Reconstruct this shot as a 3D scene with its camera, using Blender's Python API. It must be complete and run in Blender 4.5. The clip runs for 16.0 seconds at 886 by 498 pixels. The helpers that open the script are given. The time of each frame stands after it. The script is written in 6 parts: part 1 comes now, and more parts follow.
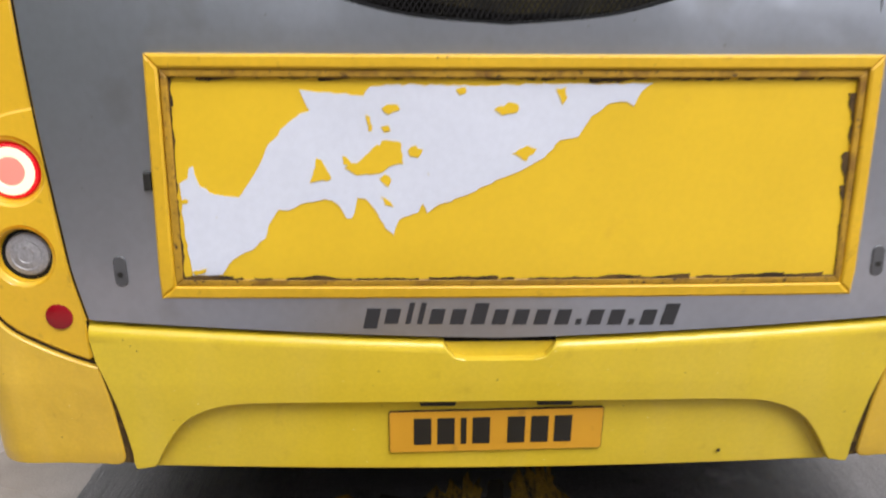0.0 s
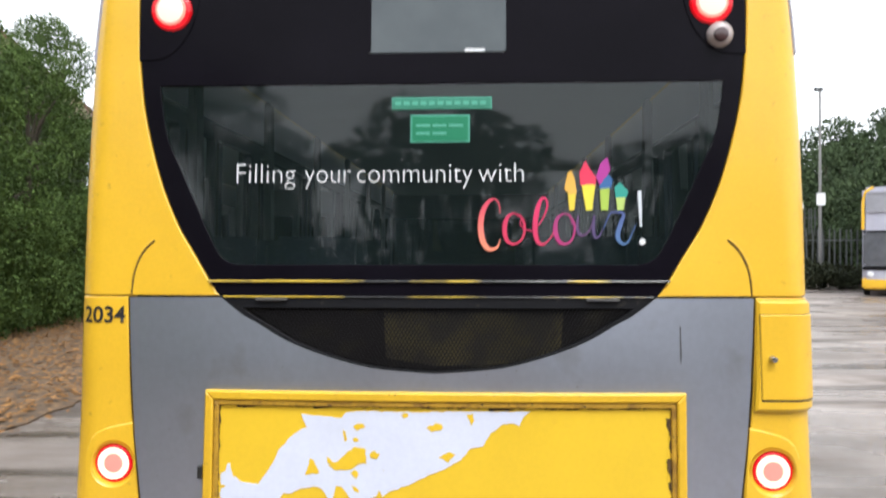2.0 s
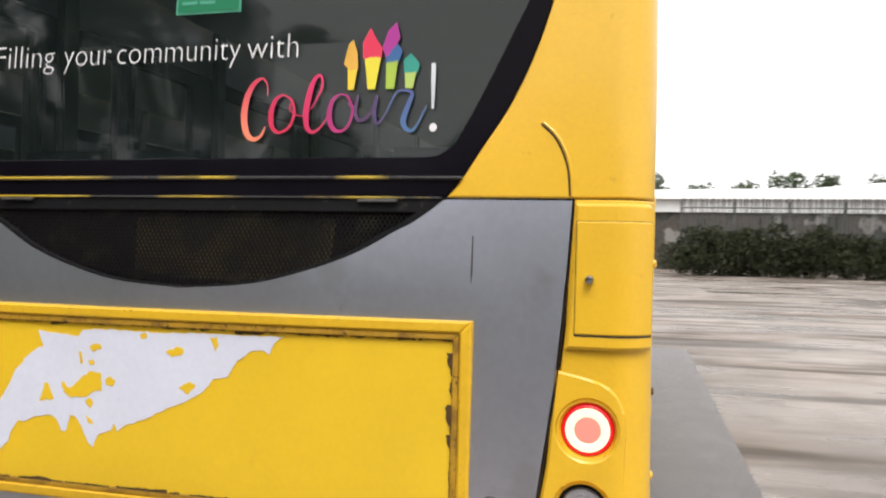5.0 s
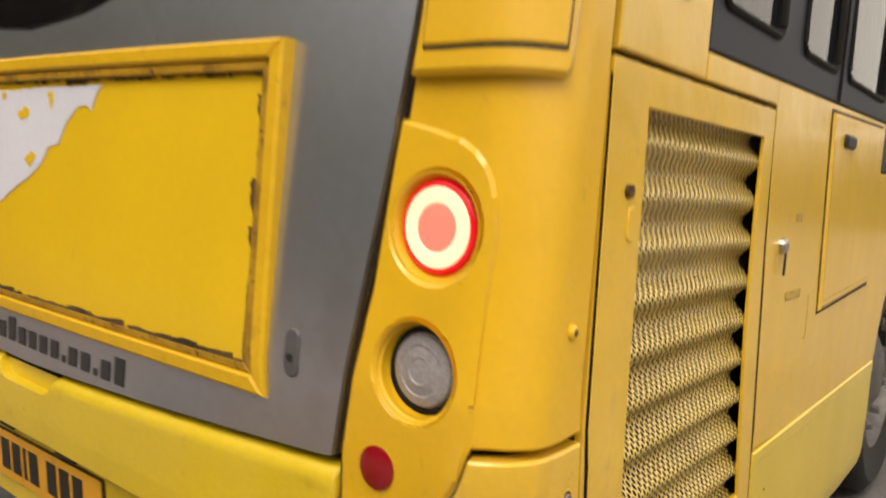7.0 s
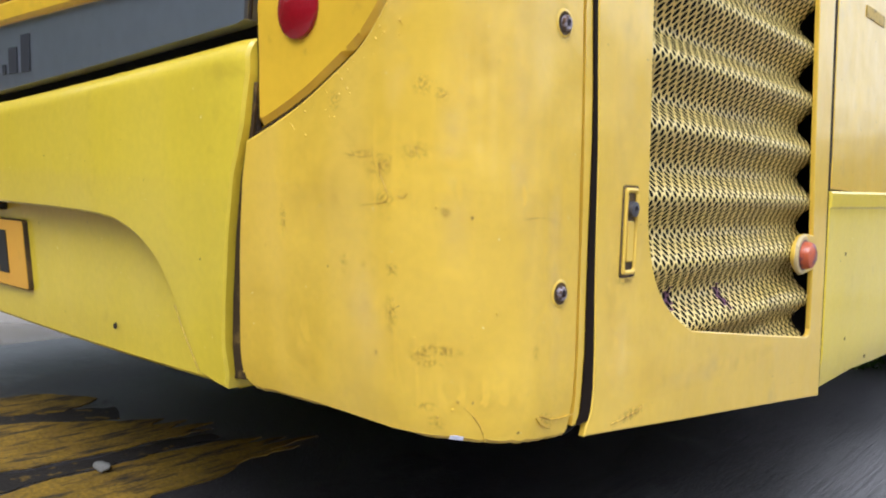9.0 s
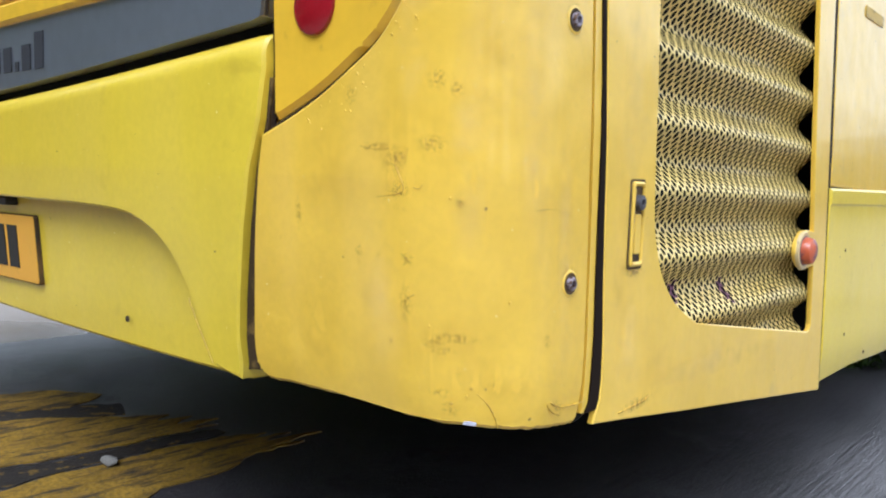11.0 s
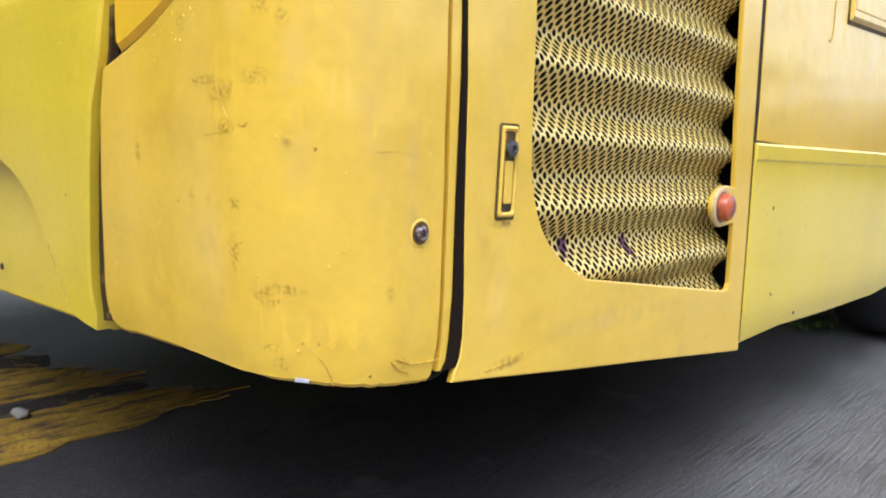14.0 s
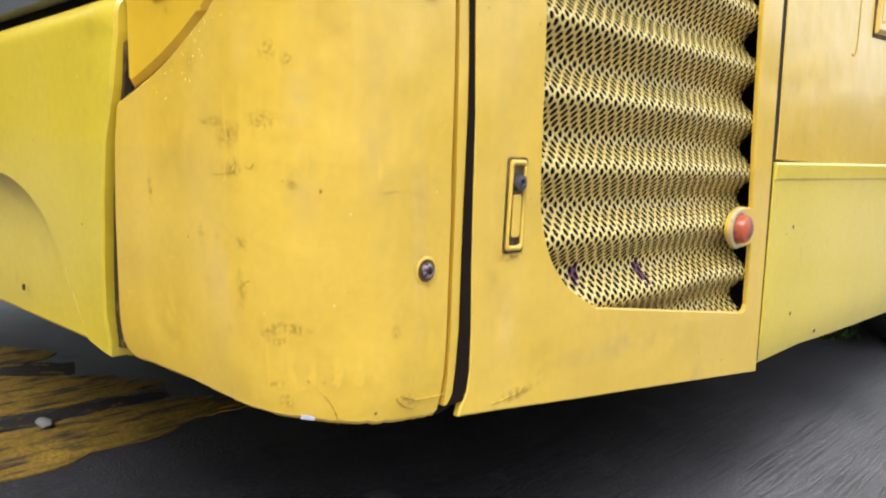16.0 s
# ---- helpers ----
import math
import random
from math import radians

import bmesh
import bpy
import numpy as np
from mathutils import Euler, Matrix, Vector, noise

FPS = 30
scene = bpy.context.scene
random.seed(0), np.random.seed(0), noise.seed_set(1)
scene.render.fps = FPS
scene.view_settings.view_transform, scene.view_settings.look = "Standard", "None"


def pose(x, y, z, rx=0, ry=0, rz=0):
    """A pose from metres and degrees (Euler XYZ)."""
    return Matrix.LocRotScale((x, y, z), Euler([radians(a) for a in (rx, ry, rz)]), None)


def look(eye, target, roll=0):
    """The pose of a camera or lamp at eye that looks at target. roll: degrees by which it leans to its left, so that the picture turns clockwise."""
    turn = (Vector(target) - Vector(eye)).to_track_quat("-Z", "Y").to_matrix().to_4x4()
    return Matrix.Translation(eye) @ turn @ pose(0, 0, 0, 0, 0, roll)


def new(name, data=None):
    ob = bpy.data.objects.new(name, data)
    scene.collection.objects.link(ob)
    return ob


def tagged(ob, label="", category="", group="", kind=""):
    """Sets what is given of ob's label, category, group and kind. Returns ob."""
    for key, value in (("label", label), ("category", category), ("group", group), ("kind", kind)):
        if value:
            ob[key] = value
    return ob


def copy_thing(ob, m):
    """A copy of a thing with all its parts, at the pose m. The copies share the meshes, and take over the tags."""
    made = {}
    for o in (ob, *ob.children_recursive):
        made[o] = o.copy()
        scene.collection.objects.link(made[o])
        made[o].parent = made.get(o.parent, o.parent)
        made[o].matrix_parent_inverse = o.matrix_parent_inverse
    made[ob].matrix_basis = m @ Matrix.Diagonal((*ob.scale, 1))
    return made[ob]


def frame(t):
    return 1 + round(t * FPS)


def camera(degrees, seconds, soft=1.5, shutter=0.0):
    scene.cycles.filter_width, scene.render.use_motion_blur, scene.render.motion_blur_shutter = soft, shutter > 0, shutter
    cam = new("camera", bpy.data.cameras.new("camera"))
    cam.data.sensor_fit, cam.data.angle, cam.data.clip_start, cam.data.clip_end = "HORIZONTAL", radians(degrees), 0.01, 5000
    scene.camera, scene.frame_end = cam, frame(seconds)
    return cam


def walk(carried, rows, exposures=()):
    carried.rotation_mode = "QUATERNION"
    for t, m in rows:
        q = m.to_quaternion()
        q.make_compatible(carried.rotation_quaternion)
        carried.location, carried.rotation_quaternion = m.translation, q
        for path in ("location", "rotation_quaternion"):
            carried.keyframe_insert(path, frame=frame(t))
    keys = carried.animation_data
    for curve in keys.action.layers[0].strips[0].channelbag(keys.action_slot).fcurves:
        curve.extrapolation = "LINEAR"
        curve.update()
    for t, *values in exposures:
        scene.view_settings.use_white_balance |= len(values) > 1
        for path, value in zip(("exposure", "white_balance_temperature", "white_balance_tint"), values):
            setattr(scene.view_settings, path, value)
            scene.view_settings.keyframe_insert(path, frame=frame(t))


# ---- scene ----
cam = camera(58.9, 16.0, soft=2.0, shutter=0.4)
PATH = [
    (0, (-0.176, -1.67, 1.411), (-0.122, 0.246, 0.839), 0.2),
    (0.5, (-0.075, -1.879, 1.542), (-0.057, 0.054, 1.031), -0.3),
    (1, (0.03, -2.091, 1.65), (-0.034, -0.137, 1.231), -0.4),
    (1.5, (0.11, -2.313, 1.755), (0.011, -0.33, 1.515), -0.3),
    (2, (0.143, -2.503, 1.772), (0.048, -0.505, 1.783), -0.0),
    (2.5, (0.186, -2.628, 1.779), (0.083, -0.635, 1.907), -0.1),
    (3, (0.26, -2.642, 1.778), (0.115, -0.658, 1.992), 0.6),
    (3.5, (0.423, -2.57, 1.699), (0.172, -0.594, 1.886), 1.2),
    (4, (0.672, -2.322, 1.6), (0.419, -0.341, 1.705), 0.6),
    (4.2, (0.765, -2.219, 1.599), (0.524, -0.234, 1.66), 0.6),
    (6.3, (1.655, -1.227, 1.281), (0.538, 0.428, 1.161), 3.0),
    (6.5, (1.686, -1.096, 1.256), (0.511, 0.516, 1.12), 3.4),
    (7, (1.67, -0.768, 1.155), (0.437, 0.796, 0.969), 3.7),
    (7.5, (1.624, -0.544, 0.908), (0.28, 0.932, 0.786), 2.2),
    (7.7, (1.609, -0.483, 0.857), (0.233, 0.951, 0.634), 1.5),
    (8, (1.605, -0.475, 0.718), (0.234, 0.977, 0.605), 2.7),
    (8.5, (1.614, -0.485, 0.631), (0.267, 0.989, 0.518), 2.2),
    (8.7, (1.609, -0.483, 0.614), (0.271, 0.994, 0.448), 2.1),
    (10.8, (1.605, -0.51, 0.59), (0.285, 0.984, 0.435), 2.2),
    (11, (1.609, -0.508, 0.596), (0.28, 0.977, 0.434), 2.3),
    (11.5, (1.619, -0.498, 0.597), (0.271, 0.966, 0.398), 2.2),
    (12, (1.63, -0.481, 0.592), (0.283, 0.981, 0.375), 2.4),
    (12.5, (1.644, -0.457, 0.594), (0.267, 0.971, 0.342), 2.3),
    (13, (1.663, -0.406, 0.594), (0.288, 1.028, 0.362), 3.8),
    (13.5, (1.665, -0.39, 0.589), (0.355, 1.102, 0.35), 4.0),
    (14, (1.673, -0.383, 0.588), (0.375, 1.115, 0.32), 3.3),
    (14.5, (1.671, -0.382, 0.589), (0.369, 1.11, 0.312), 3.3),
    (15, (1.67, -0.377, 0.589), (0.352, 1.099, 0.299), 3.2),
    (15.5, (1.671, -0.375, 0.587), (0.338, 1.087, 0.295), 3.3),
    (16, (1.683, -0.371, 0.625), (0.338, 1.082, 0.345), 3.3),
]
EXPOSURES = [
    (0.0, 0.25, 6500, 10), (1.0, 0.27, 6400, 9), (1.5, 0.40, 5900, 8), (2.0, 0.55, 6200, 9), (3.0, 0.36, 6700, 9), (4.2, 0.30, 6700, 10), (6.3, 0.15, 7400, 11),
    (7.0, 0.03, 8100, 12), (7.6, -0.08, 7200, 10), (8.2, 0.20, 6200, 8), (8.7, 0.38, 5700, 7), (11.0, 0.55, 5400, 6), (12.5, 0.66, 5700, 6), (13.5, 0.62, 5750, 6), (16.0, 0.56, 5900, 6),
]
walk(cam, [(t, look(eye, target, roll)) for t, eye, target, roll in PATH], EXPOSURES)

# ---- world and light ----
world = bpy.data.worlds.new("overcast")
scene.world = world
world.use_nodes = True
wn, wl = world.node_tree.nodes, world.node_tree.links
sky = wn.new("ShaderNodeTexSky")
sky.sky_type = "NISHITA"
sky.sun_disc = False
sky.sun_elevation, sky.sun_rotation = radians(55), radians(160)
sky.air_density, sky.dust_density, sky.ozone_density = 1.0, 6.0, 1.0
grey = wn.new("ShaderNodeHueSaturation")
grey.inputs["Saturation"].default_value = 0.2
cloud = wn.new("ShaderNodeMix")
cloud.data_type = "RGBA"
cloud.inputs[0].default_value = 0.85
cloud.inputs[7].default_value = (8.6, 8.7, 8.9, 1)
wl.new(sky.outputs["Color"], grey.inputs["Color"])
wl.new(grey.outputs["Color"], cloud.inputs[6])
wl.new(cloud.outputs[2], wn["Background"].inputs["Color"])
wn["Background"].inputs["Strength"].default_value = 0.15
sun = new("sun", bpy.data.lights.new("sun", "SUN"))
sun.data.energy, sun.data.angle, sun.data.color = 1.7, radians(30), (1.0, 0.97, 0.93)
sun.matrix_world = look((4.5, -12, 18), (0, 0, 0))


# ---- materials ----
def material(name, colour, rough=0.5, metal=0.0, spots=(), grain=0.0, grain_size=60.0, bump=0.0, coat=0.0, vary=0.06, spec=0.5, coarse=3.0, streak=0.0, wave=0.0):
    """A principled material: fine grain and coarse blotches vary the colour; spots: (size, threshold, softness, colour) of dirt or wear."""
    m = bpy.data.materials.new(name)
    m.use_nodes = True
    n, l = m.node_tree.nodes, m.node_tree.links
    b = n["Principled BSDF"]
    b.inputs["Roughness"].default_value, b.inputs["Metallic"].default_value = rough, metal
    b.inputs["Coat Weight"].default_value, b.inputs["Coat Roughness"].default_value = coat, 0.12
    b.inputs["Specular IOR Level"].default_value = spec
    pos = n.new("ShaderNodeNewGeometry").outputs["Position"]

    def noise_at(size, detail=4.0):
        t = n.new("ShaderNodeTexNoise")
        t.inputs["Scale"].default_value, t.inputs["Detail"].default_value = size, detail
        l.new(pos, t.inputs["Vector"])
        return t.outputs["Fac"]

    def mix(fac, a, bcol, mode="MIX"):
        x = n.new("ShaderNodeMix")
        x.data_type, x.blend_type = "RGBA", mode
        if hasattr(fac, "links"):
            l.new(fac, x.inputs[0])
        else:
            x.inputs[0].default_value = fac
        for sock, v in ((x.inputs[6], a), (x.inputs[7], bcol)):
            if hasattr(v, "links"):
                l.new(v, sock)
            else:
                sock.default_value = (*v, 1)
        return x.outputs[2]

    def ramp(fac, lo, hi):
        r = n.new("ShaderNodeMapRange")
        r.inputs["From Min"].default_value, r.inputs["From Max"].default_value = lo, hi
        l.new(fac, r.inputs["Value"])
        return r.outputs["Result"]

    col = mix(ramp(noise_at(coarse), 0.3, 0.7), tuple(c * (1 - vary) for c in colour), tuple(min(1, c * (1 + vary)) for c in colour))
    if grain:
        col = mix(ramp(noise_at(grain_size, 6), 0.35, 0.65), mix(grain, col, (0, 0, 0)), col)
    if streak:
        w, p = n.new("ShaderNodeTexNoise"), n.new("ShaderNodeMapping")
        p.inputs["Scale"].default_value = (1, 1, 0.10)
        w.inputs["Scale"].default_value, w.inputs["Detail"].default_value = 10, 2
        l.new(pos, p.inputs["Vector"])
        l.new(p.outputs["Vector"], w.inputs["Vector"])
        col = mix(ramp(w.outputs["Fac"], 0.45, 0.75), col, mix(streak, col, (0.25, 0.17, 0.05)))
        col = mix(ramp(w.outputs["Fac"], 0.52, 0.30), col, mix(streak * 0.7, col, (0.93, 0.74, 0.42)))
    for size, lo, hi, c in spots:
        col = mix(ramp(noise_at(size, 8), lo, hi), col, c)
    l.new(col, b.inputs["Base Color"])
    if bump:
        k = n.new("ShaderNodeBump")
        k.inputs["Strength"].default_value, k.inputs["Distance"].default_value = bump, 0.004
        l.new(noise_at(grain_size, 5), k.inputs["Height"])
        if wave:
            w2 = n.new("ShaderNodeBump")
            w2.inputs["Strength"].default_value, w2.inputs["Distance"].default_value = wave, 0.02
            both = n.new("ShaderNodeMath")
            both.operation, both.inputs[2].default_value = "MULTIPLY_ADD", 0.0
            both.inputs[1].default_value = 0.12
            l.new(noise_at(24.0, 3), both.inputs[0])
            l.new(noise_at(7.0, 2), both.inputs[2])
            l.new(both.outputs[0], w2.inputs["Height"])
            l.new(w2.outputs["Normal"], k.inputs["Normal"])
        l.new(k.outputs["Normal"], b.inputs["Normal"])
    return m


def glowing(name, colour, strength):
    m = bpy.data.materials.new(name)
    m.use_nodes = True
    b = m.node_tree.nodes["Principled BSDF"]
    b.inputs["Base Color"].default_value = (*(c * 0.25 for c in colour), 1)
    b.inputs["Emission Color"].default_value, b.inputs["Emission Strength"].default_value = (*colour, 1), strength
    b.inputs["Roughness"].default_value = 0.2
    return m


def clear(name, tint, gloss=1.0, haze=0.0, blur=0.02):
    """A pane: tinted see-through with a Fresnel gloss and a film: grime plus painted sky haze."""
    m = bpy.data.materials.new(name)
    m.use_nodes = True
    n, l = m.node_tree.nodes, m.node_tree.links
    n.remove(n["Principled BSDF"])
    t, g, f, x = n.new("ShaderNodeBsdfTransparent"), n.new("ShaderNodeBsdfGlossy"), n.new("ShaderNodeFresnel"), n.new("ShaderNodeMixShader")
    t.inputs["Color"].default_value = (*tint, 1)
    g.inputs["Roughness"].default_value = blur
    g.inputs["Color"].default_value = (gloss, gloss, gloss, 1)
    f.inputs["IOR"].default_value = 1.5
    l.new(f.outputs[0], x.inputs[0])
    film, d = n.new("ShaderNodeMixShader"), n.new("ShaderNodeBsdfDiffuse")
    d.inputs["Color"].default_value = (0.17, 0.26, 0.27, 1)
    film.inputs[0].default_value = haze
    l.new(t.outputs[0], film.inputs[1])
    l.new(d.outputs[0], film.inputs[2])
    l.new(film.outputs[0], x.inputs[1])
    l.new(g.outputs[0], x.inputs[2])
    l.new(x.outputs[0], n["Material Output"].inputs["Surface"])
    return m


YELLOW = material("yellow_paint", (0.80, 0.475, 0.026), 0.34, spots=((26, 0.66, 0.80, (0.52, 0.29, 0.025)), (5, 0.60, 0.95, (0.64, 0.38, 0.035))), grain=0.04, grain_size=90, bump=0.03, coat=0.35, vary=0.05, wave=0.12)
YELLOW_WORN = material("scuffed_yellow_paint", (0.79, 0.495, 0.045), 0.36, spots=((38, 0.68, 0.84, (0.58, 0.34, 0.035)), (9, 0.60, 0.95, (0.70, 0.44, 0.06)), (150, 0.715, 0.75, (0.90, 0.76, 0.34)), (75, 0.735, 0.76, (0.26, 0.14, 0.02))), grain=0.05, grain_size=110, bump=0.06, coat=0.5, vary=0.06, streak=0.10, wave=0.45)
YELLOW_SIDE = material("faded_yellow_paint", (0.78, 0.495, 0.050), 0.36, spots=((18, 0.62, 0.85, (0.64, 0.42, 0.075)), (110, 0.73, 0.755, (0.25, 0.15, 0.03))), grain=0.04, grain_size=80, bump=0.04, coat=0.45, vary=0.06, streak=0.055, wave=0.42)
LEMON = material("lemon_yellow_plastic", (0.755, 0.548, 0.035), 0.34, spots=((20, 0.64, 0.85, (0.60, 0.42, 0.03)), (130, 0.72, 0.75, (0.86, 0.74, 0.30)), (75, 0.735, 0.76, (0.20, 0.12, 0.02))), grain=0.05, grain_size=100, bump=0.05, coat=0.4, vary=0.06, streak=0.05, wave=0.2)
FRAME_YELLOW = material("frame_yellow_paint", (0.77, 0.46, 0.022), 0.42, spots=((30, 0.64, 0.80, (0.42, 0.23, 0.02)), (90, 0.70, 0.76, (0.20, 0.10, 0.015))), grain=0.08, vary=0.08)
SIGN_YELLOW = material("backing_yellow_film", (0.82, 0.53, 0.024), 0.40, spots=((14, 0.68, 0.9, (0.70, 0.42, 0.03)),), grain=0.03, grain_size=70, coat=0.15, vary=0.05)
WHITE_FILM = material("torn_white_film", (0.68, 0.71, 0.84), 0.55, spots=((40, 0.70, 0.76, (0.60, 0.55, 0.40)),), grain=0.04, vary=0.04)
GREY = material("grey_metallic_paint", (0.525, 0.550, 0.640), 0.31, metal=0.85, spots=((6, 0.58, 0.9, (0.35, 0.35, 0.375)), (60, 0.72, 0.8, (0.22, 0.21, 0.20))), grain=0.05, grain_size=50, bump=0.02, coat=0.15, vary=0.05, wave=0.08)
PALE_GREY = material("pale_grey_paint", (0.42, 0.42, 0.50), 0.4, grain=0.05, vary=0.05)
BLACK_GLOSS = material("black_gloss_panel", (0.006, 0.005, 0.008), 0.16, grain=0.1, vary=0.2, spec=0.065)
BLACK = material("black_plastic", (0.009, 0.009, 0.011), 0.45, spec=0.15, spots=((40, 0.62, 0.8, (0.05, 0.045, 0.035)),), grain=0.15, vary=0.2)
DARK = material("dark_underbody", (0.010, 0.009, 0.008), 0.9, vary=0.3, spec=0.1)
RUBBER = material("black_rubber", (0.011, 0.010, 0.009), 0.8, vary=0.2, spec=0.25)
BROWN_RUBBER = material("dirty_black_rubber", (0.012, 0.0065, 0.004), 0.85, vary=0.3, spec=0.12)
FRAME_DIRTY = material("dirty_frame_step", (0.50, 0.28, 0.02), 0.55, spots=((22, 0.50, 0.66, (0.24, 0.12, 0.015)), (70, 0.60, 0.70, (0.07, 0.035, 0.01))), grain=0.15, grain_size=80, vary=0.15, coarse=12)
DARK_YELLOW = material("dark_yellow_sheet", (0.11, 0.085, 0.020), 0.6, spots=((11, 0.42, 0.58, (0.035, 0.028, 0.010)),), vary=0.3)
# brown for real grime and for painted shadow lines
GRIME_AND_SHADOW = material("brown_grime_and_shadow", (0.10, 0.055, 0.015), 0.85, spots=((30, 0.45, 0.6, (0.035, 0.02, 0.008)),), vary=0.3)
WORN_LEDGE = material("worn_black_ledge", (0.02, 0.02, 0.022), 0.18, spots=((2.6, 0.46, 0.56, (0.55, 0.38, 0.03)),), coat=0.4, vary=0.1)
CHROME = material("scratched_metal", (0.55, 0.55, 0.56), 0.25, metal=1.0, grain=0.2, grain_size=200)
DARK_STEEL = material("dark_dirty_steel", (0.12, 0.11, 0.12), 0.5, metal=0.6, grain=0.3, grain_size=200)
STEEL = material("dull_steel", (0.30, 0.29, 0.28), 0.45, metal=0.8, grain=0.2, grain_size=150)
GLASS = clear("tinted_window_glass", (0.44, 0.54, 0.54), 1.0, 0.034, 0.03)
SIDE_GLASS = clear("side_window_glass", (0.76, 0.82, 0.82))
SCREEN_GLASS = clear("front_screen_glass", (0.06, 0.065, 0.07))
LENS = material("grey_lamp_lens", (0.34, 0.33, 0.36), 0.22, grain=0.25, grain_size=160, bump=0.35, coat=0.5, vary=0.12)
RED_LENS = material("red_reflector", (0.30, 0.003, 0.011), 0.2, grain=0.1, grain_size=300, bump=0.2, coat=0.5)
ORANGE_LENS = material("orange_marker_lens", (0.50, 0.095, 0.030), 0.4, spots=((60, 0.46, 0.60, (0.17, 0.045, 0.060)),), coat=0.3)
LAMP_RING = glowing("lit_red_lamp_rim", (1.0, 0.006, 0.016), 0.85)
LAMP_HOT = glowing("lit_lamp_ring", (1.0, 0.88, 0.62), 1.05)
LAMP_CORE = glowing("lit_lamp_core", (1.0, 0.30, 0.24), 0.80)
LAMP_DIM = glowing("dim_red_lamp_rim", (1.0, 0.004, 0.014), 0.30)
LAMP_PINK = glowing("pink_lamp_band", (1.0, 0.30, 0.22), 0.9)
LAMP_TOP = glowing("lit_lamp_bulb", (1.0, 0.84, 0.68), 0.74)
PLATE = material("plate_yellow", (0.72, 0.36, 0.03), 0.4, spots=((25, 0.6, 0.8, (0.5, 0.25, 0.03)),), vary=0.08)
INK = material("black_lettering", (0.018, 0.017, 0.016), 0.5, vary=0.1)
INK_GREY = material("dark_grey_lettering", (0.035, 0.035, 0.042), 0.5, vary=0.1)
WHITE = material("white_lettering", (0.75, 0.76, 0.78), 0.5, vary=0.02)
GREEN = material("green_sticker", (0.0, 0.19, 0.085), 0.5, vary=0.05)
TEAL = material("pale_green_sticker", (0.08, 0.36, 0.25), 0.5, vary=0.08)
SCREEN = material("display_window", (0.042, 0.056, 0.063), 0.12, spots=((3, 0.45, 0.8, (0.070, 0.085, 0.09)),), coat=0.6, vary=0.1)
SEAT = material("dark_blue_moquette", (0.035, 0.04, 0.06), 0.9, grain=0.4, grain_size=120, vary=0.2)
INSIDE = material("dim_grey_lining", (0.10, 0.105, 0.11), 0.7, vary=0.1)
TYRE = material("tyre_rubber", (0.018, 0.018, 0.018), 0.75, grain=0.3, grain_size=60, bump=0.2, vary=0.2)
RUSTY = material("rusty_steel", (0.34, 0.29, 0.33), 0.42, metal=0.7, spots=((250, 0.5, 0.6, (0.10, 0.05, 0.025)),), vary=0.2)
CREAM = material("weathered_cream_plastic", (0.58, 0.44, 0.22), 0.55, spots=((90, 0.6, 0.7, (0.30, 0.20, 0.08)),), vary=0.1)
SCUFF = material("faint_brown_scuff", (0.45, 0.265, 0.030), 0.6, spots=((160, 0.50, 0.60, (0.70, 0.44, 0.045)),), vary=0.25)
JOINT_FILL = material("brown_joint_fill", (0.060, 0.036, 0.016), 0.85, spots=((60, 0.52, 0.66, (0.16, 0.10, 0.03)),), vary=0.3, spec=0.2)
PALE_CHIP = material("chipped_primer", (0.52, 0.50, 0.58), 0.6, vary=0.2, coarse=300)
GAP_FILL = material("dark_gap_fill", (0.030, 0.018, 0.010), 0.8, vary=0.3, spec=0.2)
BARK = material("bark", (0.09, 0.07, 0.05), 0.9, grain=0.5, grain_size=30, bump=0.6, vary=0.2)
WHITE_CLAD = material("white_cladding", (0.72, 0.72, 0.72), 0.5, grain=0.05, grain_size=2, vary=0.05, coarse=0.3)
FENCE_PAINT = material("weathered_fence_steel", (0.075, 0.08, 0.08), 0.6, metal=0.1, vary=0.2)
BRICK_WALL = material("shaded_brown_wall", (0.075, 0.065, 0.055), 0.8, spots=((0.5, 0.56, 0.60, (0.22, 0.21, 0.20)), (0.9, 0.56, 0.60, (0.030, 0.032, 0.028))), grain=0.3, grain_size=8, vary=0.2)


def leaf_material(name, dark, light):
    m = material(name, dark, 0.75, vary=0.0, spec=0.2)
    n, l = m.node_tree.nodes, m.node_tree.links
    g, x = n.new("ShaderNodeNewGeometry"), n.new("ShaderNodeMix")
    patch, both = n.new("ShaderNodeTexNoise"), n.new("ShaderNodeMath")
    patch.inputs["Scale"].default_value, patch.inputs["Detail"].default_value = 1.3, 3
    both.operation, both.inputs[1].default_value = "MULTIPLY_ADD", 0.45
    x.data_type = "RGBA"
    x.inputs[6].default_value, x.inputs[7].default_value = (*dark, 1), (*light, 1)
    stretch = n.new("ShaderNodeMapRange")
    stretch.inputs["From Min"].default_value, stretch.inputs["From Max"].default_value, stretch.inputs["To Max"].default_value = 0.3, 0.7, 0.55
    l.new(g.outputs["Position"], patch.inputs["Vector"])
    l.new(patch.outputs["Fac"], stretch.inputs["Value"])
    l.new(g.outputs["Random Per Island"], both.inputs[0])
    l.new(stretch.outputs["Result"], both.inputs[2])
    l.new(both.outputs[0], x.inputs[0])
    l.new(x.outputs[2], n["Principled BSDF"].inputs["Base Color"])
    return m


